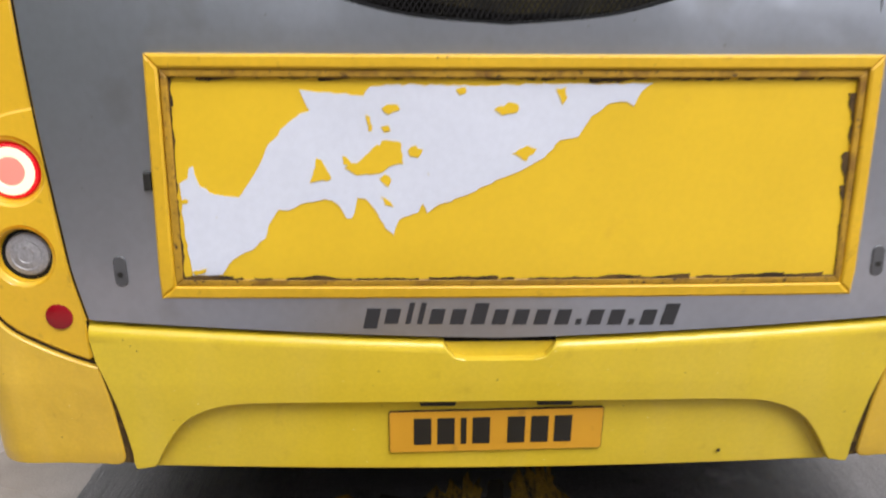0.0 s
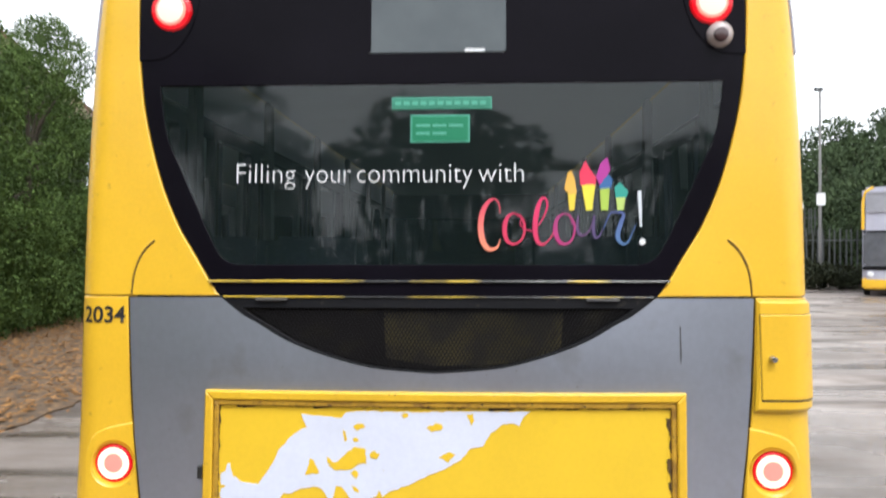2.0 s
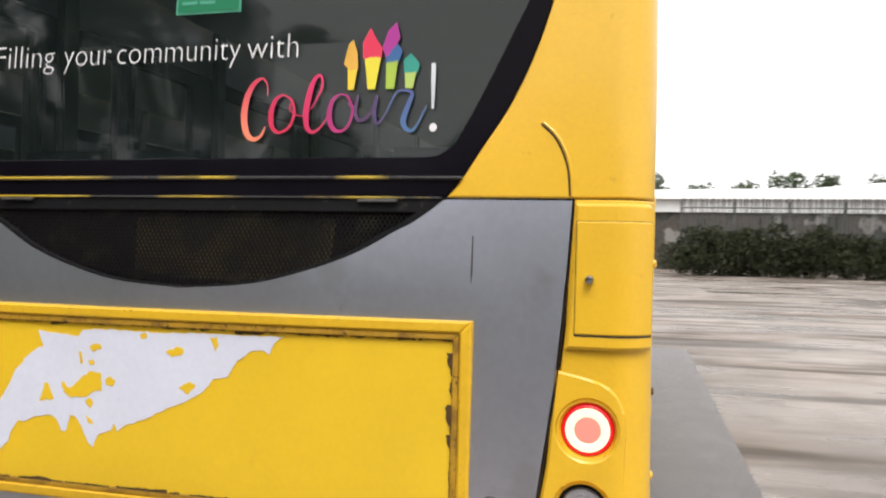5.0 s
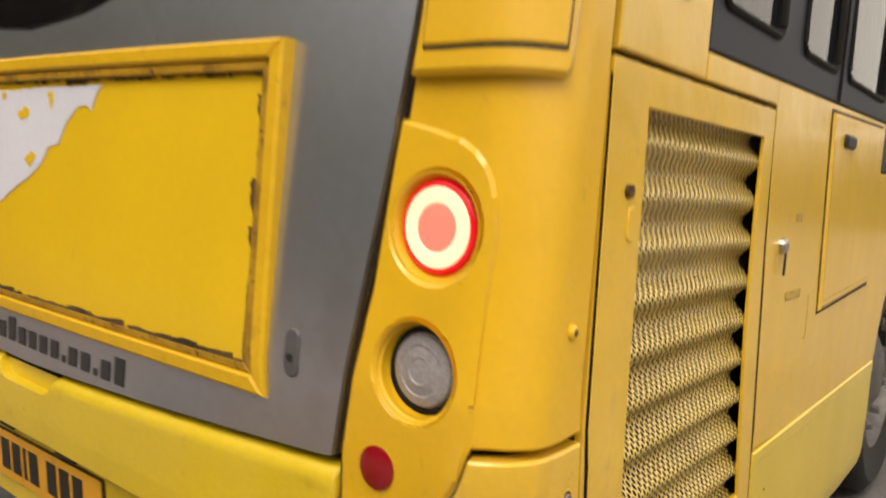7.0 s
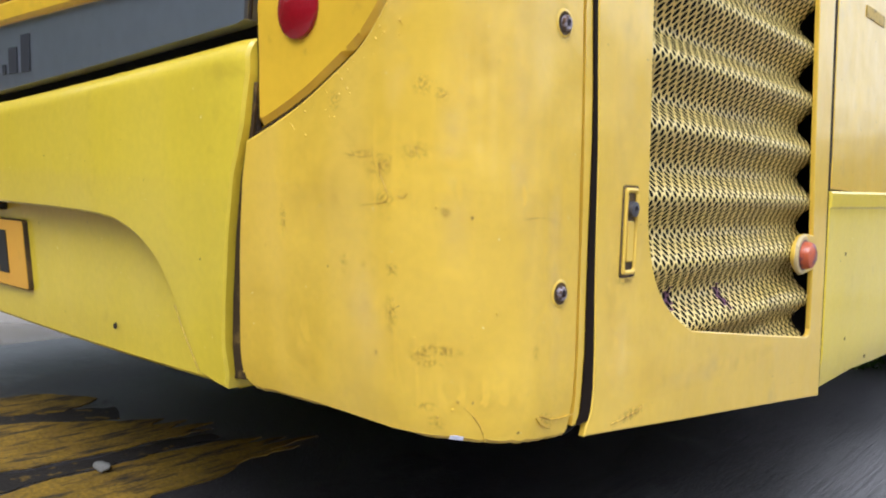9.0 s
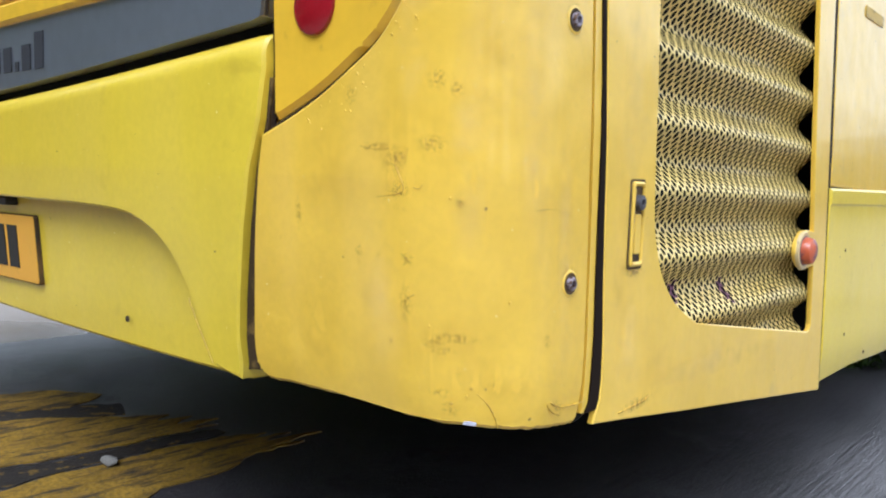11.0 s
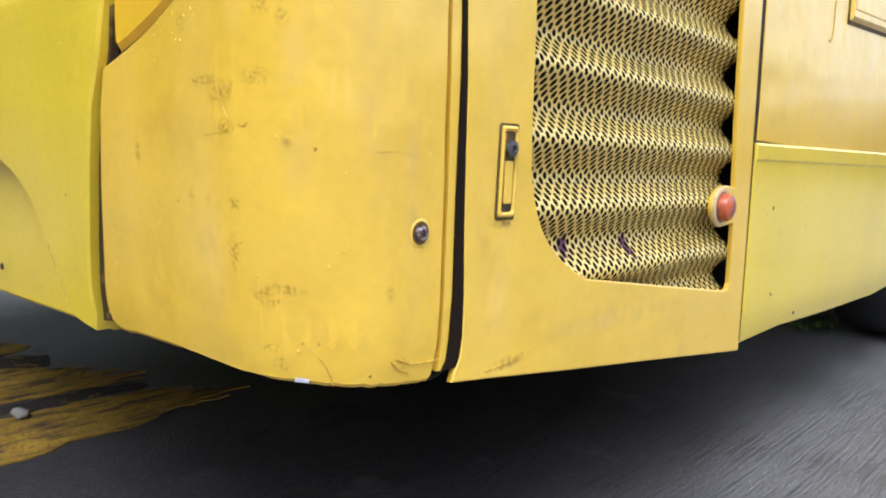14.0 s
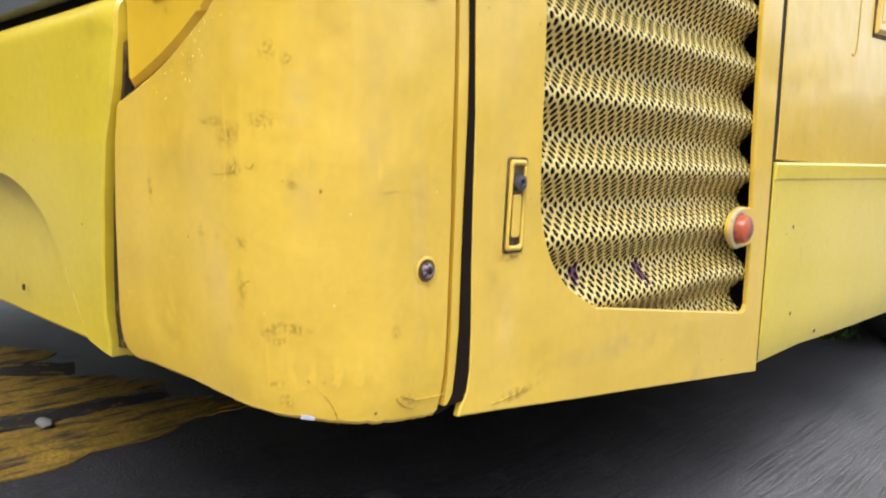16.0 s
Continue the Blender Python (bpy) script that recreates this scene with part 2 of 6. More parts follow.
LEAF = leaf_material("green_leaves", (0.022, 0.044, 0.010), (0.100, 0.155, 0.034))
LEAF_FAR = leaf_material("distant_leaves", (0.024, 0.042, 0.020), (0.070, 0.100, 0.040))
SHRUB = leaf_material("dull_shrub_leaves", (0.013, 0.019, 0.009), (0.042, 0.046, 0.022))
LITTER = leaf_material("fallen_leaves", (0.13, 0.06, 0.022), (0.48, 0.25, 0.085))


# ---- building helpers ----
def link(name, bm, mat, parent=None, label="", smooth=35):
    me = bpy.data.meshes.new(name)
    bm.to_mesh(me)
    bm.free()
    me.materials.append(mat)
    if smooth:
        me.shade_smooth()
        me.set_sharp_from_angle(angle=radians(smooth))
    ob = new(name, me)
    ob.parent = parent
    return tagged(ob, label) if label else ob


def part(name, bm, mat, parent, label="", smooth=35):
    return link(name, bm, mat, parent, label, smooth)


def thing(name, label, category, at=(0, 0, 0), group="", kind=""):
    ob = new(name)
    ob.empty_display_size = 0.1
    ob.location = at
    return tagged(ob, label, category, group, kind)


def box(x0, x1, y0, y1, z0, z1, bevel=0.0, bm=None):
    b = bmesh.new()
    bmesh.ops.create_cube(b, size=1.0, matrix=Matrix.LocRotScale(((x0 + x1) / 2, (y0 + y1) / 2, (z0 + z1) / 2), None, (x1 - x0, y1 - y0, z1 - z0)))
    if bevel:
        bmesh.ops.bevel(b, geom=b.edges[:], offset=bevel, segments=2, affect="EDGES")
    if bm is None:
        return b
    me = bpy.data.meshes.new("joined")
    b.to_mesh(me)
    b.free()
    bm.from_mesh(me)
    bpy.data.meshes.remove(me)
    return bm


def tube(points, r, sides=8, closed=False, taper=1.0):
    """A round bar swept along points."""
    bm = bmesh.new()
    pts = [Vector(p) for p in points]
    rings, count = [], len(pts)
    for i, p in enumerate(pts):
        a, b = pts[(i - 1) % count if closed else max(i - 1, 0)], pts[(i + 1) % count if closed else min(i + 1, count - 1)]
        d = (b - a).normalized()
        u = d.orthogonal().normalized() if abs(d.z) < 0.99 else Vector((1, 0, 0))
        u = (Vector((0, 0, 1)).cross(d)).normalized() if abs(d.z) < 0.95 else Vector((1, 0, 0))
        v = d.cross(u)
        rr = r * (1 + (taper - 1) * i / max(1, count - 1))
        rings.append([bm.verts.new(p + rr * (math.cos(k * 2 * math.pi / sides) * u + math.sin(k * 2 * math.pi / sides) * v)) for k in range(sides)])
    for i in range(count if closed else count - 1):
        for k in range(sides):
            bm.faces.new((rings[i][k], rings[i][(k + 1) % sides], rings[(i + 1) % count][(k + 1) % sides], rings[(i + 1) % count][k]))
    if not closed:
        bm.faces.new(rings[0][::-1])
        bm.faces.new(rings[-1])
    bmesh.ops.recalc_face_normals(bm, faces=bm.faces[:])
    return bm


def lathe(profile, place, sides=40):
    """Turns (radius, height) rows round an axis; place: the matrix whose z is that axis."""
    bm = bmesh.new()
    rings = []
    for r, h in profile:
        if r < 1e-5:
            rings.append([bm.verts.new((0, 0, h))])
        else:
            rings.append([bm.verts.new((r * math.cos(k * 2 * math.pi / sides), r * math.sin(k * 2 * math.pi / sides), h)) for k in range(sides)])
    for a, b in zip(rings, rings[1:]):
        for k in range(sides):
            q = [a[k % len(a)], a[(k + 1) % len(a)], b[(k + 1) % len(b)], b[k % len(b)]]
            q = list(dict.fromkeys(q))
            if len(q) > 2:
                bm.faces.new(q)
    bmesh.ops.recalc_face_normals(bm, faces=bm.faces[:])
    bmesh.ops.transform(bm, matrix=place, verts=bm.verts[:])
    return bm


# ---- the bus's outer skin ----
CX, ARC, RAD = 1.105, 0.15, 0.10
KNOTS_Z, KNOTS_Y = (0.30, 0.42, 0.60, 0.72, 0.80, 0.88, 2.85), (0.008, -0.004, -0.018, -0.022, -0.027, -0.031, 0.120)


def back_y(z):
    return float(np.interp(z, KNOTS_Z, KNOTS_Y))


def bow(a, z):
    """How far the tailgate bows out behind its side edges."""
    return float(np.interp(z, (0.35, 0.55, 0.72, 1.10, 1.40, 1.68, 2.00), (0.006, 0.008, 0.014, 0.030, 0.042, 0.024, 0.0))) * max(0.0, 1 - a * a)


def half_width(z):
    return float(np.interp(z, (0.30, 0.60, 0.90, 1.30, 1.90, 2.15, 2.45, 2.60, 2.75), (1.208, 1.206, 1.202, 1.198, 1.202, 1.199, 1.190, 1.178, 1.158)))


def skin(s, z, off=0.0):
    """A point of the skin: s metres round from the middle of the back, at height z, off metres outside it."""
    sign, a = (1 if s >= 0 else -1), abs(s)
    w, y0 = half_width(z), back_y(z) - bow(a, z)
    if a <= CX:
        p, n = (a, y0), (0, -1)
    elif a < CX + ARC:
        th = (a - CX) / ARC * math.pi / 2
        rx = w - CX
        p, n = (CX + rx * math.sin(th), y0 + RAD - RAD * math.cos(th)), (math.sin(th), -math.cos(th))
    else:
        p, n = (w, y0 + RAD + a - CX - ARC), (1, 0)
    return Vector((sign * (p[0] + off * n[0]), p[1] + off * n[1], z))


def flank(y, z, off=0.0, sign=1):
    """The same by y, on the bus's flank."""
    return skin(sign * (CX + ARC + y - back_y(z) - RAD), z, off)


def sy(y, z):
    return CX + ARC + y - back_y(z) - RAD


def frame_at(s, z, off=0.0, roll=0.0):
    """A matrix at a point of the skin: x along it, y up it, z out of it."""
    p = skin(s, z, off)
    n = (skin(s, z, off + 0.01) - p).normalized()
    up = Vector((0, 0, 1))
    x = up.cross(n).normalized()
    y = n.cross(x)
    return Matrix.Translation(p) @ Matrix((x, y, n)).transposed().to_4x4() @ pose(0, 0, 0, 0, 0, roll)


def panel(name, outline, mat, parent, off=0.0, thick=0.02, rim=0.004, holes=(), label="", mapping=skin, fine=True, shape=None, levels=()):
    """A sheet cut to an outline of (s, z) and laid on the skin, with rounded rim and thickness."""
    bm = bmesh.new()
    edges = []
    for loop in (outline, *holes):
        vs = [bm.verts.new((a, b, 0)) for a, b in loop]
        edges += [bm.edges.new((vs[i], vs[(i + 1) % len(vs)])) for i in range(len(vs))]
    bmesh.ops.triangle_fill(bm, use_beauty=True, use_dissolve=False, edges=edges)
    bmesh.ops.recalc_face_normals(bm, faces=bm.faces[:])
    if rim:
        bmesh.ops.inset_region(bm, faces=bm.faces[:], thickness=rim, use_even_offset=True, use_boundary=True)
    low = {v for v in bm.verts if v.is_boundary}
    if fine:
        lo, hi = [min(p[i] for p in outline) for i in (0, 1)], [max(p[i] for p in outline) for i in (0, 1)]
        cuts = [(k * 0.12, 0) for k in range(-9, 10)] + [(q * (CX + ARC * k / 8), 0) for k in range(9) for q in (1, -1)] if mapping is skin else []
        cuts += [(k * 0.12, 1) for k in range(2, 24)] + [(k, 1) for k in (*KNOTS_Z, *levels)]
        for c, axis in cuts:
            if lo[axis] < c < hi[axis]:
                bmesh.ops.bisect_plane(bm, geom=bm.verts[:] + bm.edges[:] + bm.faces[:], plane_co=(c, 0, 0) if axis == 0 else (0, c, 0), plane_no=(1, 0, 0) if axis == 0 else (0, 1, 0))
    border = [e for e in bm.edges if e.is_boundary]
    low = {v for v in bm.verts if v.is_boundary}
    made = bmesh.ops.extrude_edge_only(bm, edges=border)["geom"]
    deep = {g for g in made if isinstance(g, bmesh.types.BMVert)}
    for v in bm.verts:
        a, b = v.co.x, v.co.y
        o = off - (thick if v in deep else rim * 0.8 if v in low else 0)
        if shape and v not in deep:
            o += shape(a, b)
        v.co = mapping(a, b, o)
    bm.normal_update()
    faces = bm.faces[:]
    f = max(faces, key=lambda q: q.calc_area())
    c = f.calc_center_median()
    want = Vector((c.x, 0, 0)).normalized() if abs(f.normal.x) > 0.6 else Vector((0, -1, 0))
    if f.normal.dot(want) < 0:
        bmesh.ops.reverse_faces(bm, faces=faces)
    return part(name, bm, mat, parent, label, 25)


def mirrored(outline):
    return [(-a, b) for a, b in reversed(outline)]


def strip_on_skin(points, r, mapping=skin, off=0.0, sides=6):
    return tube([mapping(a, b, off) for a, b in points], r, sides)


def bent(points, steps=6):
    """A smooth line through the given points (Catmull-Rom)."""
    out, n = [], len(points)
    for i in range(n - 1):
        p0, p1, p2, p3 = points[max(i - 1, 0)], points[i], points[i + 1], points[min(i + 2, n - 1)]
        for k in range(steps):
            t = k / steps
            out.append(tuple(0.5 * (2 * b + (c - a) * t + (2 * a - 5 * b + 4 * c - d) * t * t + (3 * b - a - 3 * c + d) * t ** 3) for a, b, c, d in zip(p0, p1, p2, p3)))
    out.append(tuple(points[-1]))
    return out


def round_rect(x0, x1, z0, z1, r, steps=5):
    out = []
    for cx, cz, a0 in ((x1 - r, z1 - r, 0), (x0 + r, z1 - r, 90), (x0 + r, z0 + r, 180), (x1 - r, z0 + r, 270)):
        for k in range(steps + 1):
            a = radians(a0 + 90 * k / steps)
            out.append((cx + r * math.cos(a), cz + r * math.sin(a)))
    return out


def writing(text, s0, s1, z, height, mat, parent, off=0.003, shear=0.0, name="lettering", bold=0.0, label=""):
    """Words in the built-in font, fitted between s0 and s1 on the skin with baseline z and capital height."""
    cu = bpy.data.curves.new(name, "FONT")
    cu.body, cu.shear, cu.offset, cu.resolution_u = text, shear, bold, 3
    tmp = bpy.data.objects.new(name, cu)
    scene.collection.objects.link(tmp)
    bpy.context.view_layer.update()
    me = bpy.data.meshes.new_from_object(tmp.evaluated_get(bpy.context.evaluated_depsgraph_get()))
    bpy.data.objects.remove(tmp)
    xs = [v.co.x for v in me.vertices]
    x0, x1 = min(xs), max(xs)
    for v in me.vertices:
        v.co = skin(s0 + (v.co.x - x0) / (x1 - x0) * (s1 - s0), z + v.co.y / 0.70 * height, off)
    me.materials.clear()
    me.materials.append(mat)
    ob = new(name, me)
    ob.parent = parent
    return tagged(ob, label) if label else ob


def decal(name, outline, mat, parent, off=0.003, mapping=skin, label=""):
    return panel(name, outline, mat, parent, off, thick=0.0015, rim=0.0, label=label, mapping=mapping)

# ---- the ground ----
def smudge(s, z, w, h, mat, parent, mapping=skin, off=0.0014, turn=0.0, name="smudge"):
    """A soft-edged patch of film lying on the skin round (s, z)."""
    b = bmesh.new()
    uv = b.loops.layers.uv.new("UVMap")
    n, ca, sa = 8, math.cos(radians(turn)), math.sin(radians(turn))
    grid = [[(b.verts.new(mapping(s + (i / n - 0.5) * w * ca - (j / n - 0.5) * h * sa, z + (i / n - 0.5) * w * sa + (j / n - 0.5) * h * ca, off)), (i / n, j / n)) for i in range(n + 1)] for j in range(n + 1)]
    for j in range(n):
        for i in range(n):
            quad = [grid[j][i], grid[j][i + 1], grid[j + 1][i + 1], grid[j + 1][i]]
            f = b.faces.new([v for v, _ in quad])
            for loop, (_, c) in zip(f.loops, quad):
                loop[uv].uv = c
    ob = part(name, b, mat, parent)
    return ob


def stain(name, colour, strength=0.5, size=60.0, lo=0.42, hi=0.62, rough=0.6, spots=(), bump=0.0):
    """A thin film of dirt, rubbed paint or painted shade that fades out towards its rim."""
    m = material(name, colour, rough, vary=0.15, spots=spots, bump=bump, grain_size=190)
    n, l = m.node_tree.nodes, m.node_tree.links
    uv, d, r_, t, k, x = n.new("ShaderNodeUVMap"), n.new("ShaderNodeVectorMath"), n.new("ShaderNodeMapRange"), n.new("ShaderNodeTexNoise"), n.new("ShaderNodeMapRange"), n.new("ShaderNodeMath")
    g, clearer, both = n.new("ShaderNodeNewGeometry"), n.new("ShaderNodeBsdfTransparent"), n.new("ShaderNodeMixShader")
    uv.uv_map = "UVMap"
    d.operation = "DISTANCE"
    d.inputs[1].default_value = (0.5, 0.5, 0.0)
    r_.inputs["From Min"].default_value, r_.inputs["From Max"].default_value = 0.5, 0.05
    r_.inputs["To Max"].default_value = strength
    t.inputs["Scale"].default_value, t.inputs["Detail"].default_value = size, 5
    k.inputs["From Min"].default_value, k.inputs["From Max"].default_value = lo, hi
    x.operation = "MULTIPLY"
    l.new(uv.outputs["UV"], d.inputs[0])
    l.new(d.outputs["Value"], r_.inputs["Value"])
    l.new(g.outputs["Position"], t.inputs["Vector"])
    l.new(t.outputs["Fac"], k.inputs["Value"])
    l.new(r_.outputs["Result"], x.inputs[0])
    l.new(k.outputs["Result"], x.inputs[1])
    l.new(x.outputs[0], both.inputs[0])
    l.new(clearer.outputs[0], both.inputs[1])
    l.new(n["Principled BSDF"].outputs[0], both.inputs[2])
    l.new(both.outputs[0], n["Material Output"].inputs["Surface"])
    return m


BROWN_STAIN = stain("brown_rub_stain", (0.30, 0.18, 0.03), 0.36, 320.0)
FAINT_STAIN = stain("faint_brown_film", (0.48, 0.29, 0.04), 0.14, 45.0, 0.35, 0.65)
PALE_FILM = stain("pale_yellow_film", (0.90, 0.70, 0.26), 0.30, 22.0, 0.35, 0.65, 0.35)
EDGE_DARK = stain("dark_edge_film", (0.16, 0.09, 0.02), 0.45, 120.0, 0.38, 0.60)


def ground_material():
    m = material("wet_concrete_yard", (0.25, 0.205, 0.178), 0.5, spots=((0.35, 0.45, 0.62, (0.335, 0.285, 0.255)), (1.1, 0.52, 0.75, (0.11, 0.083, 0.062)), (300, 0.66, 0.70, (0.45, 0.43, 0.42))), grain=0.35, grain_size=140, bump=0.5, vary=0.2, coarse=0.8)
    n, l = m.node_tree.nodes, m.node_tree.links
    t, r, p, g = n.new("ShaderNodeTexNoise"), n.new("ShaderNodeMapRange"), n.new("ShaderNodeMapping"), n.new("ShaderNodeNewGeometry")
    p.inputs["Scale"].default_value = (0.2, 0.7, 1.0)
    t.inputs["Scale"].default_value, t.inputs["Detail"].default_value = 0.9, 4
    r.inputs["From Min"].default_value, r.inputs["From Max"].default_value = 0.40, 0.60
    r.inputs["To Min"].default_value, r.inputs["To Max"].default_value = 0.16, 0.65
    l.new(g.outputs["Position"], p.inputs["Vector"])
    l.new(p.outputs["Vector"], t.inputs["Vector"])
    l.new(t.outputs["Fac"], r.inputs["Value"])
    l.new(r.outputs["Result"], n["Principled BSDF"].inputs["Roughness"])
    # long dark wet streaks left by wheels and run-off
    b = n["Principled BSDF"]
    q, s, k, x = n.new("ShaderNodeMapping"), n.new("ShaderNodeTexNoise"), n.new("ShaderNodeMapRange"), n.new("ShaderNodeMix")
    q.inputs["Scale"].default_value = (0.10, 0.75, 1.0)
    q.inputs["Rotation"].default_value = (0, 0, radians(-8))
    s.inputs["Scale"].default_value, s.inputs["Detail"].default_value = 1.7, 8
    k.inputs["From Min"].default_value, k.inputs["From Max"].default_value = 0.525, 0.60
    k.inputs["To Max"].default_value = 0.9
    x.data_type = "RGBA"
    x.inputs[7].default_value = (0.070, 0.050, 0.036, 1)
    old = b.inputs["Base Color"].links[0].from_socket
    l.new(g.outputs["Position"], q.inputs["Vector"])
    l.new(q.outputs["Vector"], s.inputs["Vector"])
    l.new(s.outputs["Fac"], k.inputs["Value"])
    l.new(k.outputs["Result"], x.inputs[0])
    l.new(old, x.inputs[6])
    l.new(x.outputs[2], b.inputs["Base Color"])
    return m


CONCRETE = ground_material()


def brushed_concrete(name, colour, worn, groove):
    """Concrete with grooves drawn along y by the broom."""
    m = material(name, colour, 0.34, spots=((190, 0.60, 0.68, (0.34, 0.32, 0.33)), (420, 0.62, 0.70, (0.30, 0.28, 0.29)), (2.5, 0.50, 0.75, worn)), grain=0.4, grain_size=170, vary=0.2, spec=0.6)
    n, l = m.node_tree.nodes, m.node_tree.links
    b = n["Principled BSDF"]
    g, p, t, k = n.new("ShaderNodeNewGeometry"), n.new("ShaderNodeMapping"), n.new("ShaderNodeTexNoise"), n.new("ShaderNodeBump")
    p.inputs["Rotation"].default_value = (0, 0, radians(3))
    p.inputs["Scale"].default_value = (1.0, 0.035, 1.0)
    t.inputs["Scale"].default_value, t.inputs["Detail"].default_value = 150, 6
    fine, mixed = n.new("ShaderNodeTexNoise"), n.new("ShaderNodeMath")
    fine.inputs["Scale"].default_value, fine.inputs["Detail"].default_value = 240, 3
    mixed.operation = "ADD"
    l.new(g.outputs["Position"], p.inputs["Vector"])
    l.new(g.outputs["Position"], fine.inputs["Vector"])
    l.new(p.outputs["Vector"], t.inputs["Vector"])
    l.new(t.outputs["Fac"], mixed.inputs[0])
    l.new(fine.outputs["Fac"], mixed.inputs[1])
    k.inputs["Strength"].default_value, k.inputs["Distance"].default_value = 0.75, 0.004
    l.new(mixed.outputs[0], k.inputs["Height"])
    l.new(k.outputs["Normal"], b.inputs["Normal"])
    r, x = n.new("ShaderNodeMapRange"), n.new("ShaderNodeMix")
    r.inputs["From Min"].default_value, r.inputs["From Max"].default_value = 0.38, 0.46
    r.inputs["To Min"].default_value, r.inputs["To Max"].default_value = 0.62, 0.0
    x.data_type, x.blend_type = "RGBA", "MIX"
    x.inputs[7].default_value = (*groove, 1)
    old = b.inputs["Base Color"].links[0].from_socket
    l.new(t.outputs["Fac"], r.inputs["Value"])
    l.new(r.outputs["Result"], x.inputs[0])
    l.new(old, x.inputs[6])
    l.new(x.outputs[2], b.inputs["Base Color"])
    return m


def worn_road_paint():
    """Yellow paint dragged thin along y, with bare concrete showing."""
    m = material("worn_yellow_road_paint", (0.29, 0.168, 0.021), 0.8, spots=((30, 0.56, 0.64, (0.23, 0.13, 0.022)), (120, 0.58, 0.66, (0.13, 0.085, 0.03))), grain=0.4, grain_size=130, bump=0.6, vary=0.25, coarse=9, spec=0.2)
    n, l = m.node_tree.nodes, m.node_tree.links
    b = n["Principled BSDF"]
    g, p, t, r, x = n.new("ShaderNodeNewGeometry"), n.new("ShaderNodeMapping"), n.new("ShaderNodeTexNoise"), n.new("ShaderNodeMapRange"), n.new("ShaderNodeMix")
    p.inputs["Rotation"].default_value = (0, 0, radians(-4))
    p.inputs["Scale"].default_value = (1.0, 0.20, 1.0)
    t.inputs["Scale"].default_value, t.inputs["Detail"].default_value = 52, 9
    r.inputs["From Min"].default_value, r.inputs["From Max"].default_value = 0.49, 0.66
    x.data_type = "RGBA"
    x.inputs[7].default_value = (0.035, 0.026, 0.020, 1)
    old = b.inputs["Base Color"].links[0].from_socket
    l.new(g.outputs["Position"], p.inputs["Vector"])
    l.new(p.outputs["Vector"], t.inputs["Vector"])
    l.new(t.outputs["Fac"], r.inputs["Value"])
    l.new(r.outputs["Result"], x.inputs[0])
    l.new(old, x.inputs[6])
    l.new(x.outputs[2], b.inputs["Base Color"])
    return m


ASPHALT = brushed_concrete("brushed_concrete", (0.150, 0.136, 0.140), (0.112, 0.102, 0.105), (0.050, 0.044, 0.046))
# dark film that paints the bus's shade onto the concrete
BUS_SHADE = stain("bus_shade_concrete", (0.030, 0.026, 0.029), 1.5, 5.0, 0.12, 0.42, 0.42, ((210, 0.60, 0.68, (0.13, 0.12, 0.125)), (60, 0.55, 0.70, (0.050, 0.043, 0.046))), 0.8)
ROAD_PAINT = worn_road_paint()
SOIL = material("leaf_strewn_soil", (0.13, 0.085, 0.05), 0.9, spots=((6, 0.5, 0.65, (0.22, 0.13, 0.06)), (25, 0.55, 0.7, (0.07, 0.045, 0.03))), grain=0.4, grain_size=40, bump=0.8, vary=0.25)

bm = bmesh.new()
bmesh.ops.create_grid(bm, x_segments=4, y_segments=4, size=400)
tagged(link("ground", bm, CONCRETE, smooth=0), "wet grey-brown concrete yard with puddles", "ground", kind="structure")


def flat_patch(name, points, z, mat, wobble=0.0, thick=0.02, parent=None):
    """A flat sheet with a ragged edge, lying at height z."""
    rng = random.Random(name)
    pts = []
    for i, p in enumerate(points):
        q = points[(i + 1) % len(points)]
        d = math.hypot(q[0] - p[0], q[1] - p[1])
        k = max(1, int(d / max(0.03, wobble * 3))) if wobble else 1
        for j in range(k):
            f = j / k
            pts.append((p[0] + (q[0] - p[0]) * f + rng.uniform(-wobble, wobble), p[1] + (q[1] - p[1]) * f + rng.uniform(-wobble, wobble)))
    b = bmesh.new()
    vs = [b.verts.new((x, y, z)) for x, y in pts]
    es = [b.edges.new((vs[i], vs[(i + 1) % len(vs)])) for i in range(len(vs))]
    bmesh.ops.triangle_fill(b, use_beauty=True, edges=es)
    bmesh.ops.recalc_face_normals(b, faces=b.faces[:])
    if b.faces[0].normal.z < 0:
        bmesh.ops.reverse_faces(b, faces=b.faces[:])
    made = bmesh.ops.extrude_edge_only(b, edges=[e for e in b.edges if e.is_boundary])["geom"]
    for g in made:
        if isinstance(g, bmesh.types.BMVert):
            g.co.z -= thick
    return link(name, b, mat, parent, smooth=0)


bay = flat_patch("bay_pavement", [(-1.22, -1.6), (1.95, -1.4), (1.98, 10.5), (-1.24, 10.5)], 0.006, ASPHALT, 0.004, 0.02)
tagged(bay, "grey brushed concrete bay under the bus", "pavement", kind="structure")
# painted shade on the ground below the bus's rear
smudge(0.05, 0.78, 2.35, 3.0, BUS_SHADE, bay, lambda x, y, z: Vector((x, y, z)), 0.0072, name="bus_shade_patch")
